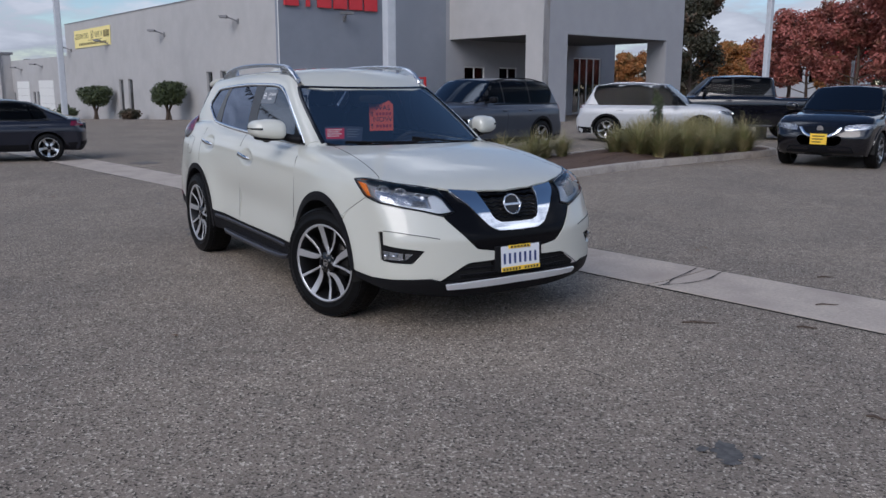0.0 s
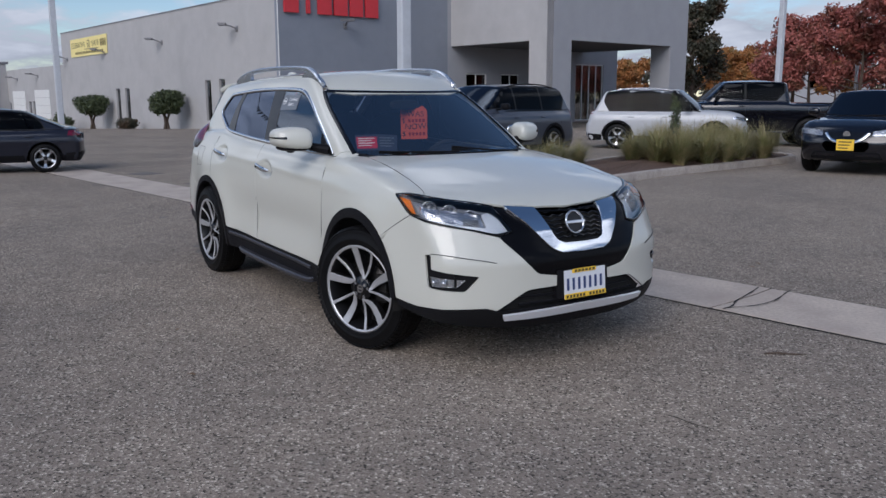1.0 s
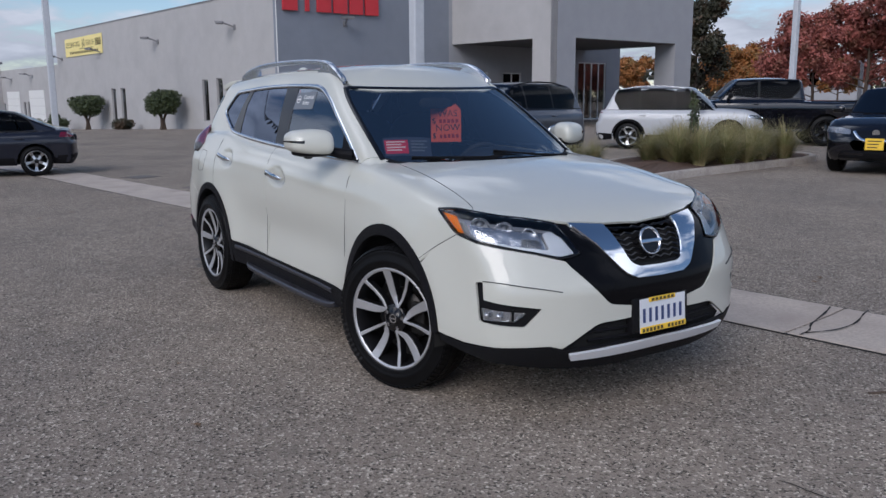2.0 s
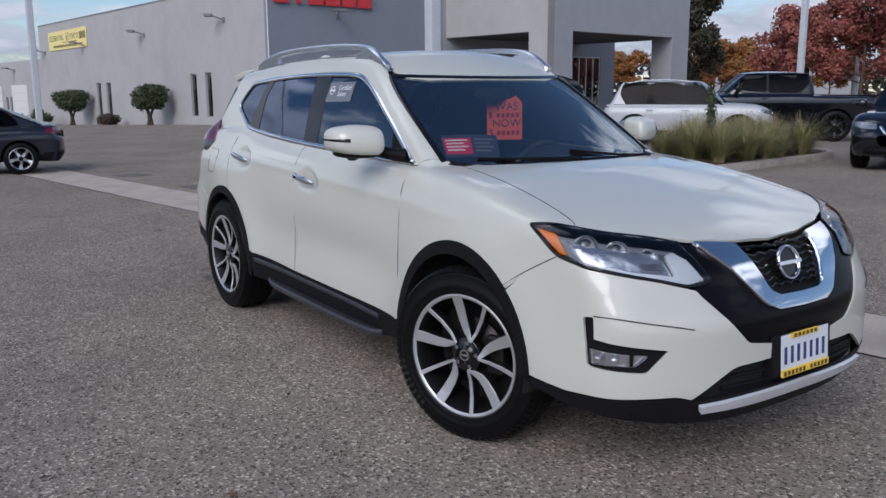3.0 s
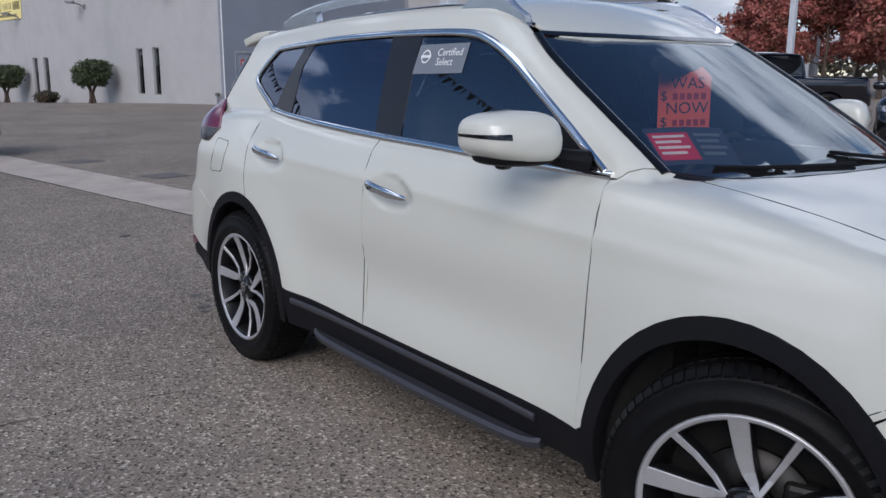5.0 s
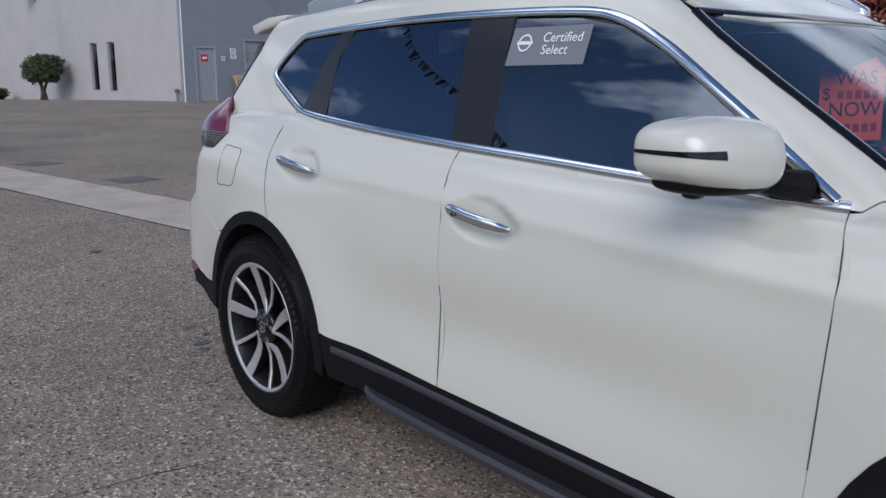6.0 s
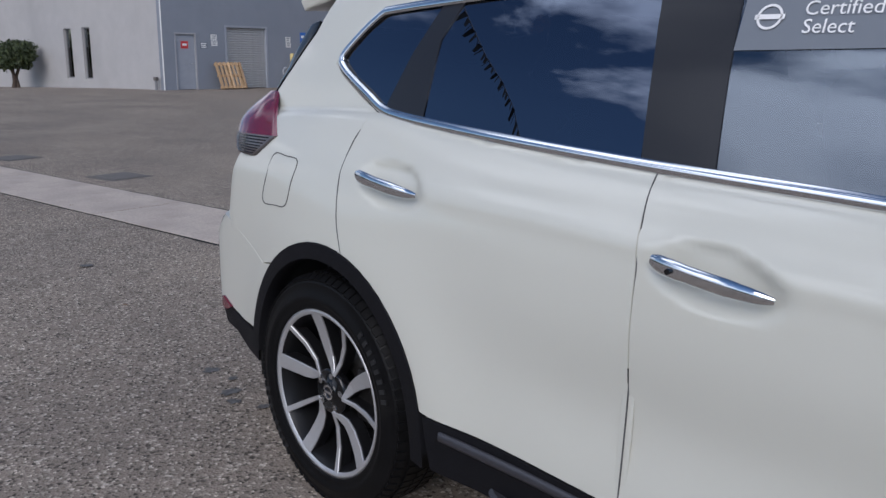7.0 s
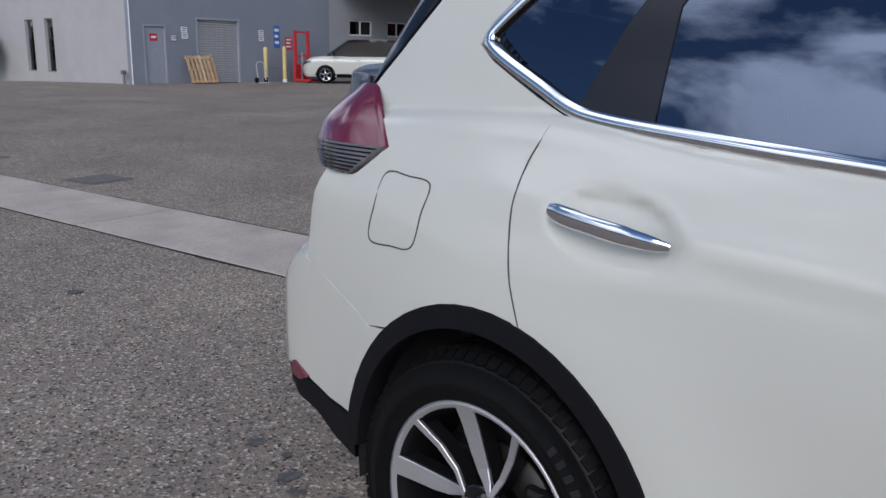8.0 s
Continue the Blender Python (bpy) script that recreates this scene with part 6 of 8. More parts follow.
    for z in (0.395, 0.435):
        B.strip("intake_bar", [F(y, z) for y in (-0.42, -0.2, 0, 0.2, 0.42)], 0.012, 0.010, "plastic", bodywork, lift=-0.02, which="lower")
    skirt_half = [F(0.0, 0.372), F(-0.35, 0.372), F(-0.545, 0.368), F(-0.60, 0.384), F(-0.745, 0.381), S(1.93, 0.371), S(1.77, 0.392), S(1.78, 0.355), S(1.93, 0.325), F(-0.74, 0.300), F(-0.56, 0.272), F(-0.3, 0.252), F(0.0, 0.25)]
    B.panel("front_skirt", "turn", skirt_half + flip(skirt_half)[::-1][1:-1], "plastic", bodywork, which="lower", step=0.05, offset=0.002)
    skid_h = [F(0, 0.366), F(-0.3, 0.362), F(-0.515, 0.352, 0.01), F(-0.500, 0.318, 0.01), F(-0.3, 0.318), F(0, 0.320)]
    B.panel("skid_trim", "turn", skid_h + flip(skid_h)[::-1][1:-1], "skid_silver", bodywork, which="lower", step=0.04, offset=0.016, rim=0.02, label="satin silver lower trim")
    # fog lamps
    for s in (1, -1):
        fl = new("fog_lamp")
        fl.parent = car
        o = [p if s == 1 else (p[0], -p[1], p[2], p[3]) for p in fog]
        lamp = [S(2.006, 0.550, 0.004), F(-0.692, 0.540, 0.006), F(-0.733, 0.500, 0.008), S(2.006, 0.494, 0.004)]
        lamp = [p if s == 1 else (p[0], -p[1], p[2], p[3]) for p in lamp]
        B.panel("bezel", "turn", o, "plastic", fl, holes=[lamp], which="lower", step=0.05, inset=0.0005, offset=-0.016, rim=0.0)
        B.panel("reflector", "turn", lamp, "silver_trim", fl, which="lower", step=0.05, offset=-0.022, rim=0)
        B.panel("lens", "turn", lamp, "glass_lens", fl, which="lower", step=0.05, offset=-0.006, rim=0.004)
        for y, rr in ((-0.808, 0.014), (-0.778, 0.017)):
            q = F(y * s, 0.524)
            bm = bmesh.new()
            bmesh.ops.create_icosphere(bm, subdivisions=2, radius=rr, matrix=Matrix.Translation((q[0] - 0.018, q[1], q[2])))
            part("bulb", bm, "lamp_chrome", fl, smooth=60)
        q = F(-0.735 * s, 0.528)
        part("divider", boxed(q[0] - 0.02, q[0] - 0.010, q[1] - 0.004, q[1] + 0.004, 0.505, 0.555), "plastic", fl)
    # the crease beside the fog lamp: its shade painted as a thin dark strip
    B.strip("bumper_crease", [S(2.034, 0.674), F(-0.770, 0.671), F(-0.692, 0.657), F(-0.610, 0.643), F(-0.548, 0.630)], 0.0040, 0.0008, "shade_gap", bodywork, lift=0.0042, per=8, mirror=True, which="lower")
    # head lamps
    hl = [S(1.712, 0.960, 0.014), S(1.79, 0.968), T(1.862, -0.748), T(1.95, -0.668), T(2.03, -0.553), F(-0.462, 0.905), F(-0.453, 0.86), F(-0.420, 0.785, 0.008), F(-0.51, 0.769), F(-0.62, 0.793), F(-0.745, 0.820), S(1.98, 0.840), S(1.863, 0.866, 0.012), S(1.79, 0.912)]
    for s in (1, -1):
        L = new("head_lamp")
        L.parent = car
        ms = lambda pts: [p if s == 1 else (p[0], -p[1], *p[2:]) for p in pts]
        B.panel("housing", "turn", ms(hl), "lamp_grey", L, which="lower", step=0.04, offset=-0.045, rim=-0.045)
        B.panel("lens", "turn", ms(hl), "glass_lens", L, which="lower", step=0.03, offset=0.002, rim=0.01)
        rimp = [S(1.712, 0.960), S(1.79, 0.968), T(1.862, -0.748), T(1.95, -0.668), T(2.03, -0.553), F(-0.462, 0.905)]
        B.strip("upper_bezel", ms(rimp), 0.013, 0.003, "gloss_black", L, which="lower", lift=0.001)
        low = [F(-0.425, 0.785), F(-0.51, 0.771), F(-0.62, 0.795), F(-0.745, 0.822), S(1.98, 0.842), S(1.866, 0.868), S(1.79, 0.913), S(1.716, 0.957)]
        B.strip("lower_bezel", ms(low), 0.009, 0.003, "gloss_black", L, which="lower", lift=0.001)
        amb = [S(1.735, 0.955, 0.004), S(1.832, 0.945, 0.006), S(1.905, 0.868, 0.006), S(1.868, 0.870, 0.006)]
        B.panel("amber_reflector", "turn", ms(amb), "lamp_amber", L, which="lower", step=0.03, offset=-0.008, rim=0.004, label="amber side reflector")
        refl = [S(1.86, 0.944), S(1.92, 0.932), F(-0.60, 0.906), F(-0.52, 0.895), F(-0.545, 0.812), F(-0.74, 0.835), S(1.92, 0.868)]
        B.panel("reflector", "turn", ms(refl), "lamp_chrome", L, which="lower", step=0.02, offset=-0.036, rim=0)
        guide = [F(-0.50, 0.893, 0.006), F(-0.466, 0.862), F(-0.436, 0.790, 0.012), F(-0.52, 0.778), F(-0.70, 0.822), S(1.985, 0.850), S(1.985, 0.858), F(-0.69, 0.831), F(-0.548, 0.812, 0.01), F(-0.545, 0.88)]
        B.panel("light_guide", "turn", ms(guide), "led_white", L, which="lower", step=0.03, offset=-0.020, rim=0.012, label="pale boomerang light guide")
        for pt, rr in (((1.935, -0.765, 0.890), 0.024), ((2.010, -0.685, 0.872), 0.024), ((2.078, -0.595, 0.852), 0.020)):
            pr = new("projector")
            pr.parent = L
            x, y, z = pt[0], pt[1] * s, pt[2]
            d = Vector((0.80, -0.6 * s, 0)).normalized()
            bm = bmesh.new()
            bmesh.ops.create_uvsphere(bm, u_segments=20, v_segments=12, radius=rr, matrix=Matrix.Translation(Vector((x, y, z)) - d * 0.055))
            part("bulb_lens", bm, "bulb_glass", pr, smooth=60)
            mm = Matrix.Translation(Vector((x, y, z)) - d * 0.055) @ d.to_track_quat("Z", "Y").to_matrix().to_4x4()
            bm = bmesh.new()
            lathe(bm, [(rr * 0.96, 0.0), (rr * 1.30, 0.006), (rr * 1.75, 0.020), (rr * 1.95, 0.034), (rr * 1.85, 0.036), (rr * 1.20, 0.012)], 24, mm)
            part("shroud", bm, "lamp_bright", pr, smooth=25)
        for k in range(4):
            z = 0.832 + 0.009 * k
            B.strip("reflector_rib", ms([F(-0.655 + 0.004 * k, z + 0.004), F(-0.61, z), F(-0.57, z - 0.003)]), 0.004, 0.004, "lamp_chrome", L, which="lower", lift=-0.028)
    # number plate, its bracket and dealer frame
    pl = new("number_plate")
    pl.parent = car
    pl.matrix_basis = Matrix.Translation((F(0, 0.475)[0] + 0.002, 0.0, 0.478)) @ Matrix.Rotation(radians(-4), 4, "Y")
    part("bracket", boxed(-0.05, 0.006, -0.192, 0.176, -0.075, 0.082, 0.006), "plastic", pl)
    part("plate", boxed(0.008, 0.011, -0.152, 0.152, -0.078, 0.078, 0.001), "plate_white", pl)
    part("frame_top", boxed(0.010, 0.016, -0.095, 0.08, 0.060, 0.082, 0.003), "plate_yellow", pl, "yellow dealer strip")
    part("frame_bottom", boxed(0.010, 0.016, -0.153, 0.153, -0.080, -0.052, 0.003), "plate_yellow", pl, "yellow dealer strip")
    for k in range(7):
        y = -0.125 + 0.0405 * k
        part("character_bar", boxed(0.011, 0.0122, y - 0.0085, y + 0.0085, -0.033, 0.033), "plate_blue", pl)
    for k in range(6):
        part("print_bar", boxed(0.016, 0.0166, -0.08 + 0.026 * k, -0.062 + 0.026 * k, 0.064, 0.078), "ink", pl)
    for k in range(12):
        if k != 6:
            part("print_bar", boxed(0.016, 0.0166, -0.142 + 0.024 * k, -0.126 + 0.024 * k, -0.075, -0.058), "ink", pl)
    # cladding round the wheels and along the sill
    for cx, a0, a1, ff, nm in ((1.302, 3, 192, farch, "arch_cladding"), (-1.388, -8, 176, rarch, "arch_cladding")):
        outer = ff(a0, a1, 26)
        inner = arc(cx, 0.36, 0.408, 0.426, a1, a0, 26)
        B.panel(nm, "roll", [S(*p) for p in outer] + [S(*p) for p in inner], "plastic", bodywork, step=0.03, offset=0.006, rim=0.05, inset=0.0, mirror=True)
    sill = [S(0.873, 0.40), S(0.5, 0.412), S(0.1, 0.420), S(-0.318, 0.428), S(-0.6, 0.439), S(-0.925, 0.452), S(-0.905, 0.30), S(-0.5, 0.285), S(0, 0.285), S(0.5, 0.285), S(0.87, 0.30)]
    B.panel("sill_cladding", "roll", sill, "plastic", bodywork, step=0.05, offset=0.004, rim=0.05, mirror=True)
    B.strip("sill_trim", [S(-0.86, 0.416), S(-0.5, 0.405), S(0.0, 0.393), S(0.4, 0.383), S(0.64, 0.372)], 0.026, 0.010, "satin_dark", bodywork, lift=0.004, mirror=True, taper=False, label="grey trim strip on the sill")
    step_rail = [(-0.70, -0.850, 0.315), (-0.6, -0.876, 0.306), (-0.2, -0.884, 0.297), (0.3, -0.884, 0.290), (0.58, -0.874, 0.290), (0.66, -0.848, 0.298)]
    for s in (1, -1):
        bm = bmesh.new()
        path = [Vector((x, y * s, z)) for x, y, z in spline(step_rail, 4, False)]
        prev = None
        for p in path:
            cur = [bm.verts.new(p + Vector(q)) for q in ((0, 0.06 * s, 0.012), (0, -0.012 * s, 0.012), (0, -0.022 * s, 0.0), (0, -0.014 * s, -0.022), (0, 0.06 * s, -0.022))]
            if prev:
                for i in range(5):
                    bm.faces.new((prev[i], prev[(i + 1) % 5], cur[(i + 1) % 5], cur[i]))
            else:
                bm.faces.new(cur)
            prev = cur
        bm.faces.new(prev[::-1])
        bmesh.ops.recalc_face_normals(bm, faces=bm.faces)
        part("side_step", bm, "satin_dark", bodywork, "dark grey side step", smooth=35)
    # rear bumper, hatch and lamps
    rb_half = [R(0.0, 0.83), R(-0.4, 0.84), R(-0.62, 0.845), S(-2.062, 0.806), S(-1.92, 0.755), S(-1.765, 0.703)] + [S(*p) for p in rarch(132, 168, 6)] + [S(-1.95, 0.455), S(-2.08, 0.475), R(-0.5, 0.50), R(0.0, 0.50)]
    B.panel("rear_bumper", "turnr", rb_half + flip(rb_half)[::-1][1:-1], paint, bodywork, which="lower", step=0.035)
    rs_half = [R(0.0, 0.497), R(-0.5, 0.497), S(-2.08, 0.472), S(-1.95, 0.452), S(-1.812, 0.446), S(-1.812, 0.345), S(-1.92, 0.355), S(-2.02, 0.392), R(-0.70, 0.425), R(-0.4, 0.40), R(0, 0.39)]
    B.panel("rear_skirt", "turnr", rs_half + flip(rs_half)[::-1][1:-1], "plastic", bodywork, which="lower", step=0.05, offset=0.003)
    rr = [S(-2.05, 0.478, 0.006), S(-2.145, 0.505, 0.01), S(-2.150, 0.462, 0.006), S(-2.10, 0.455, 0.006)]
    B.panel("reflector", "turnr", rr, "lamp_red", bodywork, which="lower", step=0.03, offset=0.010, rim=0.01, mirror=True, label="red bumper reflector")
    hatch = [R(-0.60, 0.85), R(-0.62, 1.03), R(-0.60, 1.10), R(0, 1.10)]
    hatch = [R(0, 0.85)] + hatch
    B.panel("tailgate", "turnr", hatch + flip(hatch)[::-1][1:-1], paint, bodywork, step=0.05)
    rw = [R(0, 1.12), R(-0.58, 1.12), R(-0.56, 1.25), R(-0.50, 1.45), R(0, 1.48)]
    B.panel("rear_window", "turnr", rw + flip(rw)[::-1][1:-1], "glass_tint", bodywork, step=0.05, offset=-0.003)
    cor = [R(-0.585, 1.12), S(-2.01, 1.245), S(-1.91, 1.335), S(-1.81, 1.45), S(-1.80, 1.49), R(-0.505, 1.45), R(-0.565, 1.25)]
    B.panel("pillar_cover", "turnr", cor, "gloss_black", bodywork, step=0.04, mirror=True, rim=0.01)
    for s in (1, -1):
        tl = new("tail_lamp")
        tl.parent = car
        ms = lambda pts: [p if s == 1 else (p[0], -p[1], *p[2:]) for p in pts]
        rows = (((-1.985, -0.652, 1.252), (-2.035, -0.642, 1.251), (-2.085, -0.600, 1.247), (-2.125, -0.52, 1.242)),
                ((-1.915, -0.704, 1.205), (-2.010, -0.708, 1.206), (-2.105, -0.666, 1.203), (-2.185, -0.55, 1.20)),
                ((-1.855, -0.743, 1.160), (-1.985, -0.756, 1.160), (-2.112, -0.716, 1.157), (-2.225, -0.58, 1.152)),
                ((-1.802, -0.779, 1.114), (-1.965, -0.790, 1.114), (-2.105, -0.742, 1.112), (-2.240, -0.60, 1.107)))
        foot = ((-1.856, -0.795, 1.076), (-1.975, -0.796, 1.078), (-2.092, -0.752, 1.080), (-2.225, -0.60, 1.080)), ((-1.906, -0.803, 1.043), (-1.980, -0.801, 1.046), (-2.074, -0.757, 1.050), (-2.205, -0.60, 1.054))
        across = [spline([(x, y * s, z) for x, y, z in row], 7, False) for row in rows]
        lower = [spline([(x, y * s, z) for x, y, z in row], 7, False) for row in (rows[3],) + foot]
        for nm, lines, mat, lab, per in (("red_lens", across, "lamp_red", "red lens", 6), ("clear_lens", lower, "lamp_smoke", "smoked ribbed lens", 5)):
            cols = [spline([ln[i] for ln in lines], per, False) for i in range(len(lines[0]))]
            bm = bmesh.new()
            g = [[bm.verts.new(p) for p in c] for c in cols]
            back = [[bm.verts.new(p + Vector((0.010, 0.010 * s, 0))) for p in c] for c in cols]
            n, m = len(g), len(g[0])
            for i in range(n - 1):
                for j in range(m - 1):
                    bm.faces.new((g[i][j], g[i + 1][j], g[i + 1][j + 1], g[i][j + 1]))
            edge = [(i, 0) for i in range(n)] + [(n - 1, j) for j in range(1, m)] + [(i, m - 1) for i in range(n - 2, -1, -1)] + [(0, j) for j in range(m - 2, 0, -1)]
            for (i, j), (k, q) in zip(edge, edge[1:] + edge[:1]):
                bm.faces.new((g[i][j], g[k][q], back[k][q], back[i][j]))
            bmesh.ops.delete(bm, geom=[v for v in bm.verts if not v.link_faces], context="VERTS")
            bmesh.ops.recalc_face_normals(bm, faces=bm.faces)
            part(nm, bm, mat, tl, lab, smooth=40)
        for k in range(7):
            u = (k + 0.7) / 7.6
            mixed = [a.lerp(b, min(1, 2 * u)) if u < 0.5 else b.lerp(c, 2 * u - 1) for a, b, c in zip(*lower)]
            part("lens_rib", tubed([p + Vector((0, -0.002 * s, 0)) for p in mixed[1:]], 0.0022, 6), "gloss_black", tl)
    sp_half = [(-1.80, -0.47, 1.604), (-1.90, -0.50, 1.585), (-2.02, -0.52, 1.548), (-2.07, -0.30, 1.562), (-2.09, 0.0, 1.565)]
    bm = bmesh.new()
    ring = sp_half + [(x, -y, z) for x, y, z in sp_half[::-1][1:]]
    top = [bm.verts.new((x, y, z + (0.018 if i not in (0, len(ring) - 1) else 0.006))) for i, (x, y, z) in enumerate(ring)]
    bot = [bm.verts.new((x + (0.02 if x < -1.95 else 0), y * 0.99, z - 0.022)) for x, y, z in ring]
    bm.faces.new(top)
    bm.faces.new(bot[::-1])
    for i in range(len(ring)):
        j = (i + 1) % len(ring)
        bm.faces.new((top[i], bot[i], bot[j], top[j]))
    bmesh.ops.recalc_face_normals(bm, faces=bm.faces)
    bmesh.ops.bevel(bm, geom=bm.edges[:], offset=0.008, segments=2, affect="EDGES", profile=0.5)
    part("roof_spoiler", bm, paint, bodywork, "white roof spoiler", smooth=40)
    # glazing and its frames
    front_glass = [S(0.74, 1.128), S(0.60, 1.228), S(0.42, 1.345), S(0.28, 1.430), S(0.13, 1.497), S(-0.02, 1.524), S(-0.30, 1.532, 0.01), S(-0.262, 1.35), S(-0.237, 1.163), S(0.1, 1.150), S(0.4, 1.138)]
    rear_glass = [S(-0.440, 1.534), S(-0.80, 1.528), S(-1.082, 1.513), S(-1.134, 1.424), S(-1.132, 1.205), S(-0.9, 1.192), S(-0.6, 1.178), S(-0.402, 1.166), S(-0.416, 1.35)]
    quarter_glass = [S(-1.160, 1.510), S(-1.36, 1.500), S(-1.412, 1.495, 0.02), S(-1.485, 1.449), S(-1.556, 1.385), S(-1.568, 1.358, 0.012), S(-1.491, 1.312), S(-1.403, 1.277), S(-1.308, 1.232), S(-1.240, 1.385)]
    for ob in B.panel("front_window", "roll", front_glass, "glass_front", bodywork, step=0.05, offset=-0.004, rim=0.004, mirror=True):
        ob.visible_shadow = False
    B.panel("rear_window", "roll", rear_glass, "glass_tint", bodywork, step=0.05, offset=-0.004, rim=0.004, mirror=True, label="dark tinted rear window")
    B.panel("quarter_window", "roll", quarter_glass, "glass_tint", bodywork, step=0.05, offset=-0.004, rim=0.004, mirror=True, label="dark tinted quarter window")
    bp = [S(-0.262, 1.538), S(-0.455, 1.543), S(-0.425, 1.35), S(-0.400, 1.160), S(-0.225, 1.155), S(-0.245, 1.35)]
    B.panel("pillar_cover", "roll", bp, "pillar", bodywork, step=0.05, offset=-0.001, rim=0.01, mirror=True, label="black door pillar cover")
    cp = [S(-1.075, 1.520), S(-1.165, 1.518), S(-1.243, 1.385), S(-1.314, 1.224), S(-1.128, 1.194), S(-1.130, 1.42)]
    B.panel("pillar_cover", "roll", cp, "pillar", bodywork, step=0.05, offset=-0.001, rim=0.01, mirror=True)
    # dark door frames behind the panes
    fr = [S(x, z) for x, z in glass_top] + [S(x, float(belt(x))) for x in (-1.0, -0.6, -0.2, 0.2, 0.6)]
    B.panel("door_frame", "roll", fr, "gloss_black", bodywork, holes=[front_glass, rear_glass, quarter_glass], step=0.06, offset=-0.007, rim=0.0, inset=-0.001, mirror=True)
    chrome_low = [S(0.80, 1.117), S(0.6, 1.122), S(0.3, 1.131), S(0.0, 1.143), S(-0.4, 1.158), S(-0.8, 1.179), S(-1.1, 1.198), S(-1.25, 1.211), S(-1.325, 1.226), S(-1.412, 1.263), S(-1.535, 1.317), S(-1.584, 1.345), S(-1.596, 1.362), S(-1.584, 1.388), S(-1.512, 1.453), S(-1.445, 1.499), S(-1.40, 1.509), S(-1.157, 1.524), S(-0.8, 1.540), S(-0.42, 1.546), S(-0.02, 1.538), S(0.13, 1.511), S(0.28, 1.444), S(0.42, 1.360), S(0.60, 1.243), S(0.77, 1.126)]
    B.strip("chrome_trim", chrome_low, 0.027, 0.010, "chrome", bodywork, mirror=True, per=6, label="chrome strip round the side windows", lift=-0.001)
    scr_low = [T(0.905, -0.668), T(1.03, -0.53), T(1.11, -0.36), T(1.15, -0.18), T(1.16, 0.0)]
    scr_top = [T(0.312, -0.560), T(0.37, -0.40), T(0.415, -0.20), T(0.43, 0.0)]
    scr_side = [T(0.75, -0.650), T(0.55, -0.625), T(0.40, -0.598)]
    screen = scr_low[::-1] + scr_side + scr_top + flip(scr_top)[::-1][1:] + flip(scr_side)[::-1] + flip(scr_low)[:-1]
    for ob in B.panel("windscreen", "roll", screen, "glass_clear", bodywork, step=0.05, offset=-0.003, rim=0.004):
        ob.visible_shadow = False
    B.strip("screen_seal", [T(0.92, -0.672), T(0.75, -0.656), T(0.55, -0.631), T(0.40, -0.604), T(0.305, -0.572)], 0.030, 0.006, "gloss_black", bodywork, mirror=True)
    B.strip("screen_header", [T(0.305, -0.560), T(0.365, -0.40), T(0.41, -0.20), T(0.425, 0.0), T(0.41, 0.20), T(0.365, 0.40), T(0.305, 0.560)], 0.03, 0.002, "gloss_black", bodywork, lift=0.0015)
    cw = [T(0.93, -0.665), T(1.06, -0.52), T(1.13, -0.36), T(1.168, -0.18), T(1.18, 0.0)]
    B.strip("cowl", cw + flip(cw)[::-1][1:], 0.075, 0.010, "plastic", bodywork, lift=-0.012, label="black cowl below the windscreen")
    for y0, x0 in ((-0.10, 0.0), (0.42, 0.0)):
        w1 = [T(1.12 - 0.28 * (y0 - 0.05) ** 2, y0 + 0.10), T(1.09 - 0.26 * (y0 - 0.25) ** 2, y0 - 0.15), T(1.03 - 0.2 * (y0 - 0.45) ** 2, y0 - 0.42)]
        B.strip("wiper", w1, 0.009, 0.008, "plastic", bodywork, lift=0.003)
    # mirrors
    for s in (1, -1):
        mi = new("door_mirror")
        mi.parent = car
        bm = rounded(0.605, -0.965 * s, 1.224, 0.094, 0.114, 0.074, 3.6, 24)

        def bend(c):
            k = c.y * -s - 0.965
            up = c.z > 1.224
            h = c.z - 1.224
            return Vector((c.x - 0.35 * k - (0.25 * max(0, h) if c.x > 0.605 else 0), c.y, 1.224 + 0.02 * k + h * (1 - (1.6 if up else 2.4) * max(0, k))))
        for v in bm.verts:
            v.co = bend(v.co)
        part("shell", bm, paint, mi, smooth=60)
        bm = bmesh.new()
        e = lambda v: math.copysign(abs(v) ** (2 / 3.6), v)
        row = []
        for i in range(25):
            u = radians(-128 + 112 * i / 24)
            h = 0.0035 + 0.006 * i / 24
            cur = []
            for dz in (h, 0.0, -h):
                t = math.asin(max(-1, min(1, math.copysign(abs((0.004 + dz) / 0.0755) ** 1.8, 0.004 + dz))))
                c = Vector((0.605 + 0.0955 * e(math.cos(t)) * e(math.cos(u)), (-0.965 + 0.1155 * e(math.cos(t)) * e(math.sin(u))) * s, 1.224 + 0.004 + dz))
                cur.append(bm.verts.new(bend(c)))
            row.append(cur)
        for a, b in zip(row, row[1:]):
            for j in range(2):
                bm.faces.new((a[j], b[j], b[j + 1], a[j + 1]))
        part("turn_signal", bm, "gloss_black", mi, "dark slim turn signal", smooth=60)
        bm = rounded(0.600, -0.950 * s, 1.168, 0.082, 0.098, 0.026, 2.6, 14)
        for v in bm.verts:
            v.co.x -= 0.35 * (v.co.y * -s - 0.965)
        part("lower_shell", bm, "plastic", mi, smooth=60)
        bm = rounded(0.512, -0.958 * s, 1.222, 0.012, 0.095, 0.055, 3.0, 12)
        part("mirror_glass", bm, "chrome", mi, smooth=60)
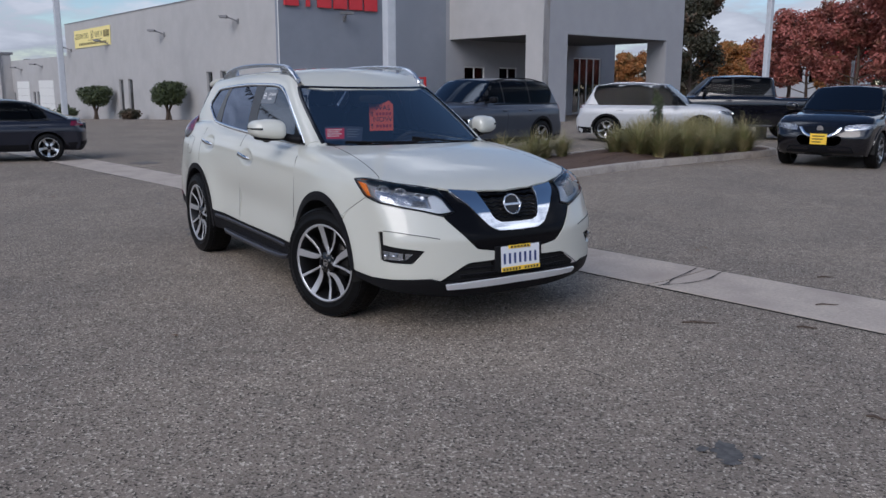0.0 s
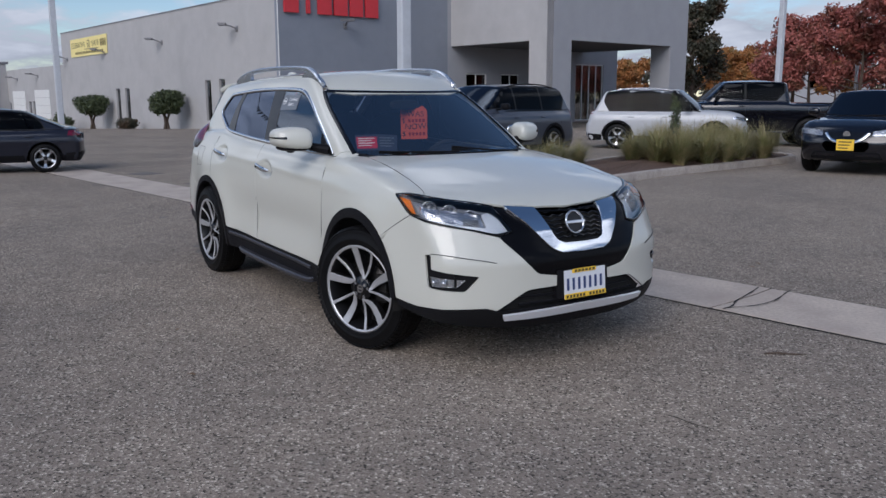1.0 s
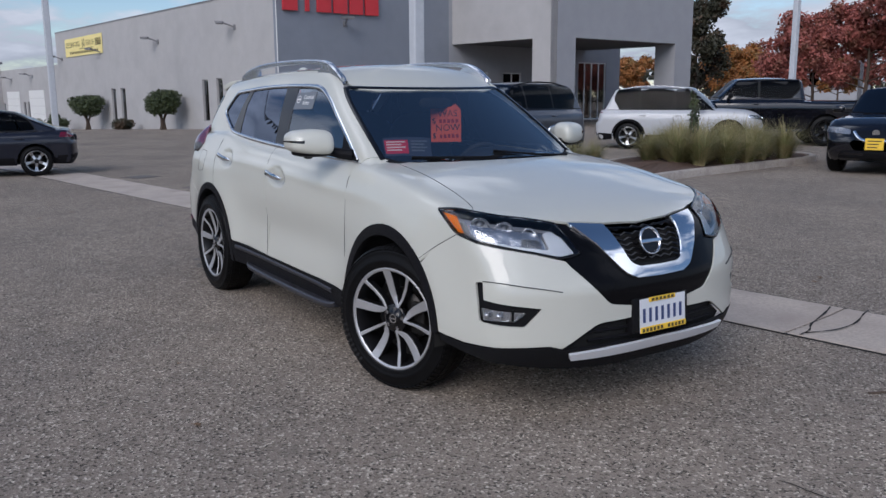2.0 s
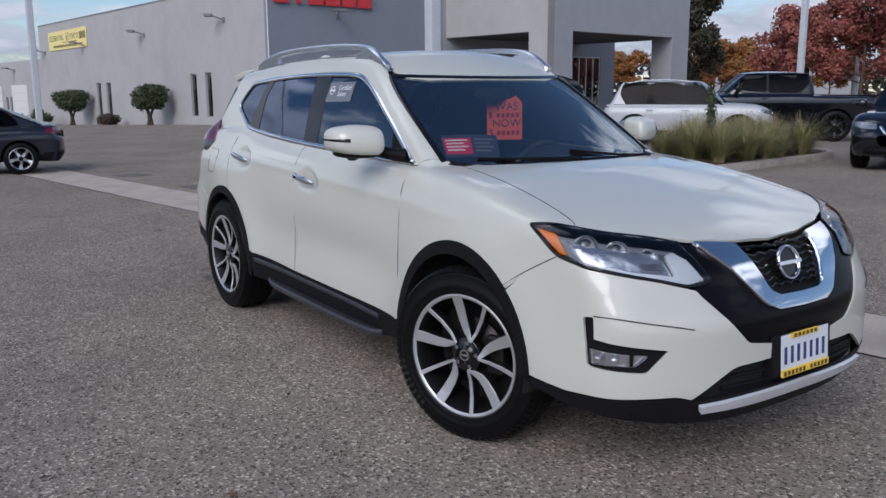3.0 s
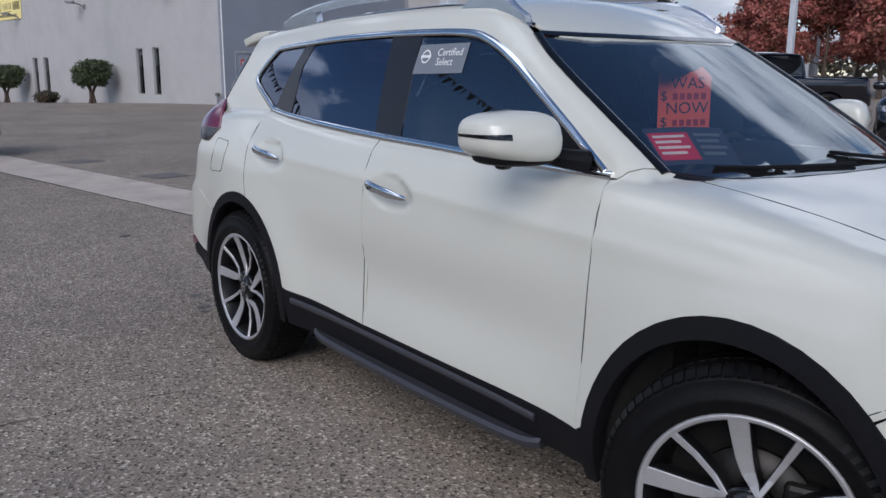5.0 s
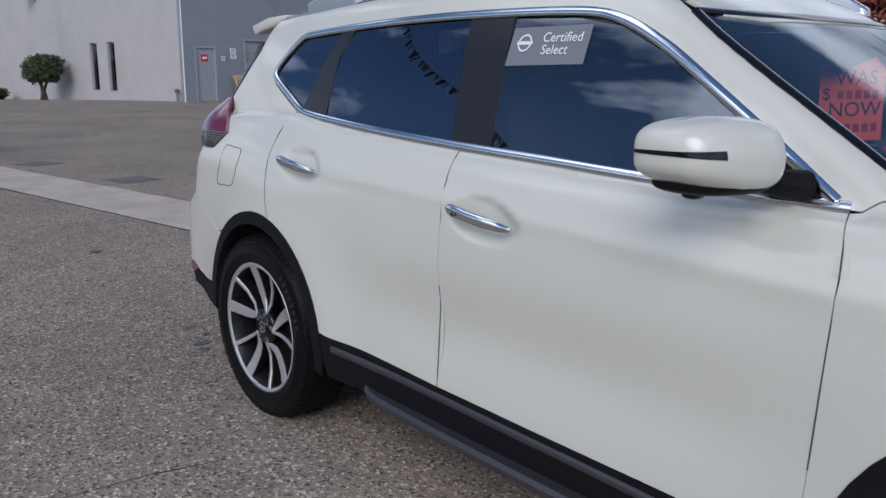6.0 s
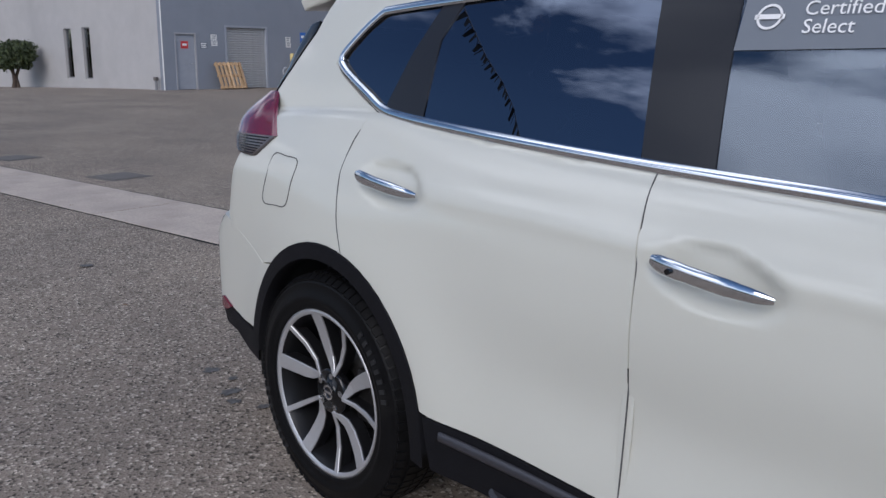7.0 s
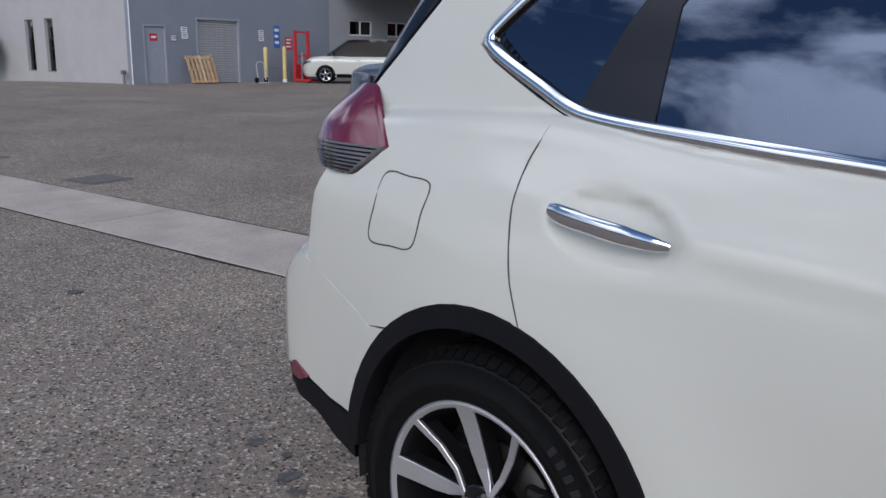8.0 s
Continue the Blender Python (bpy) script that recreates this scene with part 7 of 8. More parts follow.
        part("arm", tubed([(0.70, -0.745 * s, 1.150), (0.67, -0.80 * s, 1.158), (0.64, -0.86 * s, 1.172)], [0.034, 0.030, 0.026], 12), "plastic", mi)
        part("camera_pod", rounded(0.57, -0.955 * s, 1.140, 0.022, 0.026, 0.012, 2.4, 10), "gloss_black", mi, smooth=60)
        sail = [S(0.79, 1.122), S(0.755, 1.135), S(0.60, 1.240), S(0.555, 1.270), S(0.585, 1.14)]
        sail = [p if s == 1 else (p[0], -p[1], *p[2:]) for p in sail]
        B.panel("sail_panel", "roll", sail, "plastic", mi, step=0.05, offset=0.004, rim=0.008)
    # handles, fuel flap
    for hx, hz, dx in ((-0.150, 0.980, 0.0), (-1.128, 1.040, 0.0)):
        for s in (1, -1):
            h = new("door_handle")
            h.parent = car
            pts = []
            for i in range(13):
                u = i / 12
                x = hx - 0.125 + 0.250 * u
                z = hz + 0.012 - 0.028 * u
                pts.append((x, -(0.872 + 0.014 * math.sin(math.pi * u) ** 0.6) * s if hx > -0.5 else -(0.852 + 0.014 * math.sin(math.pi * u) ** 0.6) * s, z))
            bm = bmesh.new()
            rings = tube(bm, pts, [0.010] + [0.0145] * 3 + [0.0135] * 5 + [0.012, 0.011, 0.009, 0.005], 14)
            for rg in rings:
                c = sum((v.co for v in rg), Vector()) / len(rg)
                for v in rg:
                    v.co.y = c.y + (v.co.y - c.y) * 0.75
                    v.co.z = c.z + (v.co.z - c.z) * 1.35
            bmesh.ops.recalc_face_normals(bm, faces=bm.faces)
            part("grip", bm, "chrome", h, "polished chrome handle", smooth=60)
            if hx > -0.5:
                part("lock_button", tubed([(hx - 0.075, -0.893 * s, hz + 0.003), (hx - 0.075, -0.900 * s, hz + 0.003)], 0.006, 10), "gloss_black", h)
    flap = [S(-1.768, 1.060, 0.025), S(-1.600, 1.058, 0.025), S(-1.620, 0.910, 0.03), S(-1.788, 0.902, 0.03)]
    loop = [S(-1.766, 1.059), S(-1.68, 1.061), S(-1.606, 1.053), S(-1.610, 0.99), S(-1.625, 0.916), S(-1.70, 0.905), S(-1.783, 0.907), S(-1.780, 0.98)]
    B.strip("fuel_flap_gap", loop, 0.0032, 0.0006, "shade_gap", bodywork, lift=0.0012, closed=True, per=6)
    B.panel("fuel_flap", "roll", flap, paint, bodywork, step=0.03, offset=0.0008, rim=0.001)
    # flanges and gaps between the panels
    for seam in ([S(*p) for p in front_edge[:-1]], [S(*p) for p in mid_edge], [S(*p) for p in rear_seam], gap, [S(1.615, 0.716), S(1.68, 0.760), S(1.75, 0.802), S(1.864, 0.862)]):
        B.strip("flange", seam, 0.03, 0.001, paint, bodywork, lift=-0.0025, mirror=True)
        B.strip("panel_gap", seam, 0.0030, 0.0005, "shade_gap", bodywork, lift=0.0003, mirror=True)
    B.strip("flange", [S(-1.765, 0.704), S(-1.92, 0.756), S(-2.062, 0.808), R(-0.74, 0.83), R(-0.66, 0.842)], 0.05, 0.001, paint, bodywork, lift=-0.004, mirror=True)
    # roof rails
    for s in (1, -1):
        rail = new("roof_rail")
        rail.parent = car
        pts = [(0.245, -0.560, 1.575), (0.13, -0.553, 1.640), (-0.02, -0.545, 1.682), (-0.35, -0.540, 1.700), (-0.8, -0.533, 1.702), (-1.15, -0.525, 1.688), (-1.40, -0.518, 1.655), (-1.53, -0.514, 1.625)]
        path = spline(pts, 4, False)
        bm = bmesh.new()
        prev = None
        for i, p in enumerate(path):
            tap = 1.0 if 2 < i < len(path) - 3 else 0.75
            cur = [bm.verts.new(p + Vector((0, a * tap * s, b * tap))) for a, b in ((0.020, -0.014), (0.020, 0.008), (0.011, 0.017), (-0.011, 0.017), (-0.020, 0.008), (-0.020, -0.014))]
            if prev:
                for k in range(6):
                    bm.faces.new((prev[k], prev[(k + 1) % 6], cur[(k + 1) % 6], cur[k]))
            else:
                bm.faces.new(cur)
            prev = cur
        bm.faces.new(prev[::-1])
        if s < 0:
            for v in bm.verts:
                v.co.y = -v.co.y
        bmesh.ops.recalc_face_normals(bm, faces=bm.faces)
        part("bar", bm, "silver_trim", rail, "satin silver roof rail", smooth=35)
        for x0, x1, z1, nm in ((0.245, -0.10, 1.672, "front_foot"), (-1.18, -1.52, 1.682, "rear_foot")):
            q0, q1 = T(x0 - 0.01, -0.545), T((x0 + x1) / 2, -0.54)
            bm = bmesh.new()
            y = -0.545 if x0 > 0 else -0.522
            prism(bm, [(x0, T(x0, y)[2] - 0.01), (x1, T(x1, y)[2] - 0.01), (x1 + (0.05 if x0 > 0 else 0.02), z1 - 0.01 if x0 > 0 else T(x1, y)[2] + 0.03), ((x0 + x1) / 2, z1 if x0 > 0 else z1 - 0.02), (x0 - 0.02, T(x0, y)[2] + 0.03 if x0 > 0 else z1)], -0.016, 0.016, Matrix.Translation((0, y * s, 0)) @ Matrix.Rotation(radians(90), 4, "X"))
            bmesh.ops.recalc_face_normals(bm, faces=bm.faces)
            part(nm, bm, "silver_trim", rail)
    ant = T(-1.55, 0.0)
    part("fin_antenna", rounded(-1.55, 0, ant[2] + 0.02, 0.09, 0.03, 0.045, 2.2, 12), paint, bodywork, smooth=60)
    # wheels, wells and underside
    wheel(car, pose(1.330, -0.795, 0.366, 0, 0, 18), turn=97)
    wheel(car, pose(-1.388, -0.782, 0.366), turn=99)
    wheel(car, pose(1.330, 0.785, 0.366, 0, 0, 198), turn=30)
    wheel(car, pose(-1.388, 0.785, 0.366, 0, 0, 180), turn=10)
    under = new("underbody")
    under.parent = car
    part("floor_pan", boxed(-2.05, 1.95, -0.62, 0.62, 0.235, 0.30, 0.02), "dark", under)
    part("floor_pan", boxed(-0.92, 0.86, -0.80, 0.80, 0.25, 0.31, 0.02), "dark", under)
    part("bulkhead", boxed(0.92, 1.0, -0.70, 0.70, 0.3, 1.02), "dark", under)
    part("bulkhead", boxed(-2.10, -2.02, -0.60, 0.60, 0.3, 0.85), "dark", under)
    for x, cxx in ((1.302, 1), (-1.388, -1)):
        for s in (1, -1):
            bm = bmesh.new()
            outer = arc(x, 0.36, 0.412, 0.430, -8, 188, 24)
            a = [bm.verts.new((p, -0.862 * s, q)) for p, q in outer]
            b = [bm.verts.new((p, -0.58 * s, q)) for p, q in outer]
            for i in range(24):
                bm.faces.new((a[i], a[i + 1], b[i + 1], b[i]))
            bm.faces.new(b)
            part("wheel_liner", bm, "liner", under, smooth=40)
    part("axle", tubed([(1.353, -0.7, 0.36), (1.353, 0.7, 0.36)], 0.05), "dark", under)
    part("axle", tubed([(-1.353, -0.7, 0.36), (-1.353, 0.7, 0.36)], 0.05), "dark", under)
    # cabin
    cab = new("cabin")
    cab.parent = car
    bm = bmesh.new()
    dash = [(0.98, 1.03), (0.93, 1.085), (0.70, 1.075), (0.52, 1.055), (0.47, 0.98), (0.50, 0.80), (0.62, 0.66), (0.95, 0.60)]
    prism(bm, dash, -0.66, 0.66, Matrix.Rotation(radians(90), 4, "X"))
    bmesh.ops.recalc_face_normals(bm, faces=bm.faces)
    bmesh.ops.bevel(bm, geom=bm.edges[:], offset=0.015, segments=2, affect="EDGES", profile=0.5)
    part("dashboard", bm, "cabin", cab, smooth=40)
    part("instrument_hood", rounded(0.56, 0.36, 1.09, 0.12, 0.20, 0.06, 2.4, 12), "cabin", cab, smooth=60)
    st = new("steering_wheel")
    st.parent = cab
    st.matrix_basis = Matrix.Translation((0.36, 0.37, 1.00)) @ Matrix.Rotation(radians(-62), 4, "Y")
    bm = bmesh.new()
    tube(bm, [(0.18 * math.cos(a), 0.18 * math.sin(a), 0) for a in [2 * math.pi * i / 36 for i in range(37)]], 0.016, 10, False)
    part("rim", bm, "seat", st, smooth=60)
    part("boss", rounded(0, 0, -0.01, 0.065, 0.075, 0.03, 2.6, 10), "cabin", st, smooth=60)
    for a in (0, 180, 270):
        part("spoke", tubed([(0.04 * math.cos(radians(a + 90)), 0.04 * math.sin(radians(a + 90)), 0), (0.175 * math.cos(radians(a + 90)), 0.175 * math.sin(radians(a + 90)), 0)], 0.014, 8), "satin_dark", st)
    part("floor", boxed(-2.0, 0.95, -0.76, 0.76, 0.42, 0.45), "cabin", cab)
    part("console", boxed(-0.25, 0.6, -0.12, 0.12, 0.45, 0.80, 0.03), "cabin", cab)
    part("headliner", boxed(-1.75, 0.12, -0.50, 0.50, 1.585, 1.60, 0.005), "trim_grey", cab)
    for s in (1, -1):
        part("door_trim", boxed(-1.6, 0.75, 0.70 * s - 0.02, 0.70 * s + 0.02, 0.45, 1.11, 0.01), "cabin", cab)
    part("parcel_wall", boxed(-1.95, -1.90, -0.6, 0.6, 0.45, 1.15), "cabin", cab)
    for x, y in ((0.0, -0.36), (0.0, 0.36)):
        seat(cab, x, y)
    seat(cab, -0.88, -0.36, 0.56)
    seat(cab, -0.88, 0.36, 0.56)
    part("rear_view_mirror", rounded(0.42, 0.0, 1.43, 0.02, 0.12, 0.035, 3, 10), "cabin", cab, smooth=60)
    # things seen on the windows
    return B


M["lamp_grey"] = material("grey lamp housing", (0.42, 0.43, 0.46), 0.35, 0.3)
M["lamp_bright"] = material("bright lamp reflector", (0.80, 0.81, 0.83), 0.12, 0.9)
M["wheel_black"] = material("black wheel paint", (0.008, 0.008, 0.009), 0.35, spec=0.3)
M["bulb_glass"] = material("projector bulb", (0.16, 0.17, 0.19), 0.08, coat=1.0)
M["satin_dark"] = material("dark satin trim", (0.055, 0.055, 0.064), 0.38, 0.4, noise_scale=50, vary=0.06)
M["pillar"] = material("black pillar film", (0.014, 0.014, 0.017), 0.30, spec=0.35, coat=0.15)
# dark of the panel gaps, also the painted shade of the bumper crease
M["shade_gap"] = material("panel gap", (0.07, 0.07, 0.07), 0.9)
M["liner"] = material("wheel arch liner", (0.016, 0.016, 0.016), 0.95, noise_scale=30, vary=0.3)
M["trim_grey"] = material("grey headliner", (0.30, 0.29, 0.28), 0.9, noise_scale=80, vary=0.06)
CROSSOVER = build_crossover()

# ---- other vehicles on the lot ----
def form(lf, lr, w, belt, nose, cowl, base, head, tail, foot, roof, deck, bow=0.30, high=0.0):
    """A shell from a few lengths: front and rear ends, half width, belt height, bonnet heights, screen base and head, roof end, rear glass foot, roof height, deck height."""
    lean = (base - head) / (roof - belt)
    back = (tail - foot) / (roof - belt)
    return Shell(side=(0.2 + high, w - 0.10, 0.38 + high, w - 0.035, 0.6 + high, w - 0.01, belt - 0.24, w, belt - 0.12, w - 0.02, belt, w - 0.075, belt + 0.2, w - 0.17),
                 plan=(-lr, -0.11, -lr + 0.4, -0.04, -lr + 1.0, 0, lf - 1.0, 0, lf - 0.5, -0.03, lf, -0.10),
                 hood=(-lr, deck - 0.03, foot, deck, tail + 0.4, belt + 0.035, head, belt + 0.03, base - 0.1, cowl + 0.03, (base + lf) / 2, (cowl + nose) / 2 + 0.05, lf - 0.25, nose + 0.02, lf, nose - 0.12), crown=0.05,
                 front=(0.2 + high, lf - 0.16, 0.38 + high, lf - 0.02, 0.58 + high, lf, nose - 0.15, lf - 0.06, nose, lf - 0.16, nose + 0.2, lf - 0.5), bow=bow,
                 rear=(0.2 + high, -lr + 0.14, 0.42 + high, -lr + 0.01, 0.68 + high, -lr, 0.78 + high, -lr + 0.06, deck, -lr + 0.12), rear_bow=0.22,
                 glass_side=(belt - 0.1, w - 0.09, belt + 0.02, w - 0.125, (belt + roof) / 2, w - 0.20, roof - 0.06, w - 0.31), glass_plan=(-lr, -0.09, tail - 0.3, -0.03, tail + 0.6, 0, head, 0, base, -0.02),
                 screen=(belt - 0.1, base + 0.1 * lean, belt, base, roof, head, roof + 0.1, head - 0.2), screen_bow=0.28,
                 roof=(tail - 0.4, roof - 0.12, tail, roof - 0.06, (tail + head) / 2, roof, head, roof - 0.035, head + 0.4, roof - 0.12), roof_crown=0.12,
                 back=(belt - 0.1, foot - 0.1 * back, belt, foot, roof, tail, roof + 0.1, tail + 0.1 * back), back_bow=0.18, soft=0.03, soft_top=0.025, floor=belt - 0.12)


def skin(B, lf, lr, parent, mat, arches, bottom, n=150, m=72):
    """The whole painted body as one skin, with the wheel openings cut out."""
    u = np.linspace(0, 1, n)
    xs = -lr * 0.997 + (lf + lr) * 0.994 * (0.5 - 0.5 * np.cos(np.pi * (0.86 * u + 0.07)) - 0.5 + 0.5 * math.cos(0.07 * math.pi)) / math.cos(0.07 * math.pi)
    a = np.linspace(radians(-52), radians(232), m)
    uu, aa = np.meshgrid(xs, a * 0.85, indexing="ij")
    p = B.place("roll", np.stack([uu.ravel(), aa.ravel()], 1), "both")
    nrm = B.shell.normal("both", p)
    q = p.reshape(n, m, 3)
    faces = []
    for i in range(n - 1):
        for j in range(m - 1):
            c = (q[i, j] + q[i + 1, j + 1]) / 2
            if c[2] < bottom or any(math.hypot(c[0] - x, (c[2] - z) * 0.97) < r and abs(c[1]) > 0.5 for x, z, r in arches):
                continue
            faces.append((i * m + j, (i + 1) * m + j, (i + 1) * m + j + 1, i * m + j + 1))
    return B.link("body", p.tolist(), faces, nrm.tolist(), mat, parent, "")


def lot_car(name, m, S0, lf, lr, wf, wr, paint, label, belt, roof, base, head, tail, foot, wheel_r, half, posts, lamp, rear_lamp, plate, group="parked cars", rim="satin", style="five", trim="chrome", rails=False, high=0.0, clad=None, rear_card=False, splits=None, deck=1.0):
    """A parked car: body skin, panes, lamps, grille, plate card, mirrors, handles, bumpers and wheels."""
    car = thing(name, m, label, "car", group)
    B = Body(S0, 0.6, 1.0)
    S, T, F, R = B.S, B.T, B.F, B.R
    az = wheel_r + 0.005
    arches = ((wf, az, wheel_r + 0.055), (wr, az, wheel_r + 0.055))
    skin(B, lf, lr, car, paint, arches, 0.26 + high)
    flip = lambda pts: [(x, -y, z, r) for x, y, z, r in pts]
    for cx, _, r in arches:
        B.panel("arch_trim", "roll", [S(*p) for p in arc(cx, az, r + 0.045, r + 0.045, 8, 172, 18)] + [S(*p) for p in arc(cx, az, r - 0.015, r - 0.015, 172, 8, 18)], clad or paint, car, step=0.06, offset=0.012, rim=0.05, inset=0, mirror=True)
    lo = 0.30 + high
    B.panel("sill", "roll", [S(wf - wheel_r - 0.10, lo + 0.10), S(wr + wheel_r + 0.10, lo + 0.10), S(wr + wheel_r + 0.08, lo - 0.04), S(wf - wheel_r - 0.08, lo - 0.04)], clad or "plastic", car, step=0.1, offset=0.008, rim=0.03, mirror=True)
    top = lambda x: min(roof - 0.125, roof - 0.125)
    at_front = lambda z: base - (base - head) * (z - belt) / (roof - belt) - 0.16
    at_back = lambda z: foot + (tail - foot) * (z - belt) / (roof - belt) + 0.17
    zt, zb = roof - 0.10, belt + 0.03
    edges = [at_front(zb)] + list(posts) + [at_back(zb)]
    for k in range(len(edges) - 1):
        x1, x0 = edges[k] - (0.03 if k else 0), edges[k + 1] + 0.03
        t1, t0 = min(x1, at_front(zt)), max(x0, at_back(zt))
        if k == len(edges) - 2 and at_back(zt) > x0:
            t0 = at_back(zt)
        if k == 0:
            first = (x1, t1)
        pts = [S(x1, zb, 0.02), S((x1 + t1) / 2, (zb + zt) / 2), S(t1, zt, 0.04), S((t0 + t1) / 2, zt + 0.012), S(t0, zt, 0.04), S((x0 + t0) / 2, (zb + zt) / 2), S(x0, zb, 0.02)]
        if k == len(edges) - 2:
            pts = pts[:4] + [S(t0, zt, 0.04), S((x0 + t0) / 2 + 0.03, (zb + zt) / 2, 0.05), S(x0 + 0.34, zb, 0.04)]
        B.panel("side_window", "roll", pts, "glass_lot", car, step=0.08, offset=0.014, rim=0.004, mirror=True)
    # one black sheet: window frame, and painted darkness of the cabin behind the panes
    black = [S(first[0] + 0.03, zb - 0.02), S((first[0] + first[1]) / 2 + 0.03, (zb + zt) / 2), S(first[1] + 0.03, zt + 0.02), S((first[1] + t0) / 2, zt + 0.035), S(t0 - 0.03, zt + 0.02, 0.03), S((x0 + t0) / 2, (zb + zt) / 2, 0.05), S(x0 + 0.31, zb - 0.02, 0.03)]
    B.panel("window_frame", "roll", black, "cabin", car, step=0.08, offset=0.009, rim=0.012, mirror=True)
    B.strip("belt_trim", [S(x, belt + 0.018) for x in np.linspace(at_front(zb) + 0.05, at_back(zb), 6)], 0.02, 0.008, trim, car, mirror=True)
    wsx = lambda z: base - (base - head) * (z - belt) / (roof - belt)
    hw = half - 0.20
    half_scr = [T(wsx(belt + 0.03) - 0.02, 0.0), T(wsx(belt + 0.03) - 0.02 - 0.28 * (hw * 0.6) ** 2, -hw * 0.6), T(wsx(belt + 0.05) - 0.02 - 0.28 * hw ** 2, -hw), T(wsx(roof - 0.10) - 0.02 - 0.28 * (hw - 0.13) ** 2, -hw + 0.13), T(wsx(roof - 0.07) - 0.03, -0.25), T(wsx(roof - 0.07) - 0.02, 0.0)]
    scr = half_scr + flip(half_scr)[::-1][1:-1]
    B.panel("windscreen", "roll", scr, "glass_screen", car, step=0.08, offset=0.013, rim=0.004)
    # black sheets under the glass paint the shade of a cabin not modelled
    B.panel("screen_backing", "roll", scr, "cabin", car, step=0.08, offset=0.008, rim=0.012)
    rg = [R(0.0, belt + 0.06), R(-hw + 0.05, belt + 0.06), R(-hw + 0.16, roof - 0.16), R(0, roof - 0.14)]
    B.panel("rear_window", "turnr", rg + flip(rg)[::-1][1:-1], "glass_lot", car, step=0.1, offset=0.003, rim=0.004)
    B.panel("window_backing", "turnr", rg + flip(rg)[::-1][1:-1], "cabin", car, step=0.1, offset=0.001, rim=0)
    y0, z0, z1 = lamp
    hl = [F(-y0, z0 + 0.02, 0.02), F(-y0 - 0.20, z0 + 0.03), S(lf - 0.42, z1 - 0.02, 0.02), S(lf - 0.40, z1 + 0.05, 0.02), F(-y0 - 0.16, z1 + 0.03), F(-y0, z1, 0.02)]
    for q in (hl, flip(hl)):
        l = new("head_lamp")
        l.parent = car
        B.panel("reflector", "turn", q, "lamp_chrome", l, which="lower", step=0.05, offset=0.003, rim=0.006)
        B.panel("lens", "turn", q, "glass_lens", l, which="lower", step=0.05, offset=0.012, rim=0.008)
    gr = [F(0, z0 - 0.10), F(-y0 + 0.08, z0 - 0.08, 0.03), F(-y0 + 0.04, z1 - 0.02, 0.03), F(0, z1)]
    B.panel("grille", "turn", gr + flip(gr)[::-1][1:-1], "gloss_black", car, which="lower", step=0.06, offset=0.004, rim=0.006)
    B.strip("grille_trim", [F(-y0 + 0.06, z1 - 0.03), F(-y0 + 0.16, z0 - 0.04), F(-0.12, z0 - 0.09), F(0.12, z0 - 0.09), F(y0 - 0.16, z0 - 0.04), F(y0 - 0.06, z1 - 0.03)], 0.05, 0.014, trim, car, which="lower", lift=0.004)
    q = F(0, (z0 + z1) / 2)
    part("badge", tubed([(q[0], 0, q[2]), (q[0] + 0.02, 0, q[2])], 0.06, 20), "chrome", car)
    lw = [F(0, 0.44 + high), F(-0.55, 0.44 + high, 0.04), F(-0.62, 0.30 + high, 0.04), F(0, 0.30 + high)]
    B.panel("lower_grille", "turn", lw + flip(lw)[::-1][1:-1], "plastic", car, which="lower", step=0.08, offset=0.004, rim=0.006)
    if plate:
        q = F(0, plate)
        part("plate_card", boxed(q[0], q[0] + 0.02, -0.15, 0.15, plate - 0.10, plate + 0.10, 0.004), "plate_yellow", car, "yellow dealer plate card")
        for k in range(3):
            part("print_bar", boxed(q[0] + 0.02, q[0] + 0.022, -0.11, 0.11 - 0.03 * k, plate + 0.045 - 0.055 * k, plate + 0.065 - 0.055 * k), "ink", car)
    z2, z3, depth = rear_lamp
    tl = [S(-lr + depth, z2 + 0.02, 0.02), S(-lr + depth * 0.9, z3, 0.02), R(-half + 0.28, z3), R(-half + 0.30, z2, 0.02)]
    for q in (tl, flip(tl)):
        B.panel("tail_lamp", "turnr", q, "lamp_red", car, step=0.06, offset=0.008, rim=0.012, label="red tail lamp")
    bump = [S(-lr + 0.55, lo + 0.12), R(-half + 0.25, lo + 0.16), R(0, lo + 0.16), R(0, lo - 0.06), R(-half + 0.25, lo - 0.06), S(-lr + 0.55, lo - 0.04)]
    B.panel("rear_skirt", "turnr", [bump[2], bump[1], bump[0], bump[5], bump[4], bump[3]] + flip([bump[1], bump[0], bump[5], bump[4]])[::-1], clad or "plastic", car, which="lower", step=0.1, offset=0.008, rim=0.02)
    for s in (1, -1):
        mi = new("door_mirror")
        mi.parent = car
        part("shell", rounded(base - 0.48, -(half + 0.10) * s, belt + 0.12, 0.075, 0.11, 0.075, 2.8, 10), paint if trim != "plastic" else "plastic", mi, smooth=60)
        part("arm", tubed([(base - 0.45, -(half - 0.12) * s, belt + 0.05), (base - 0.46, -(half + 0.04) * s, belt + 0.08)], 0.025, 8), "plastic", mi)
        for x in [p + 0.10 for p in posts[:2]]:
            q = S(x, belt - 0.13)
            part("door_handle", rounded(x, q[1] * s - 0.012 * s, belt - 0.13, 0.10, 0.02, 0.018, 2.4, 8), trim if trim == "chrome" else paint, car, smooth=60)
    for x in splits or [p for p in posts[:2]] + [base - 0.30]:
        line = [S(x, z) for z in np.linspace(belt - 0.02, lo + 0.14, 5)]
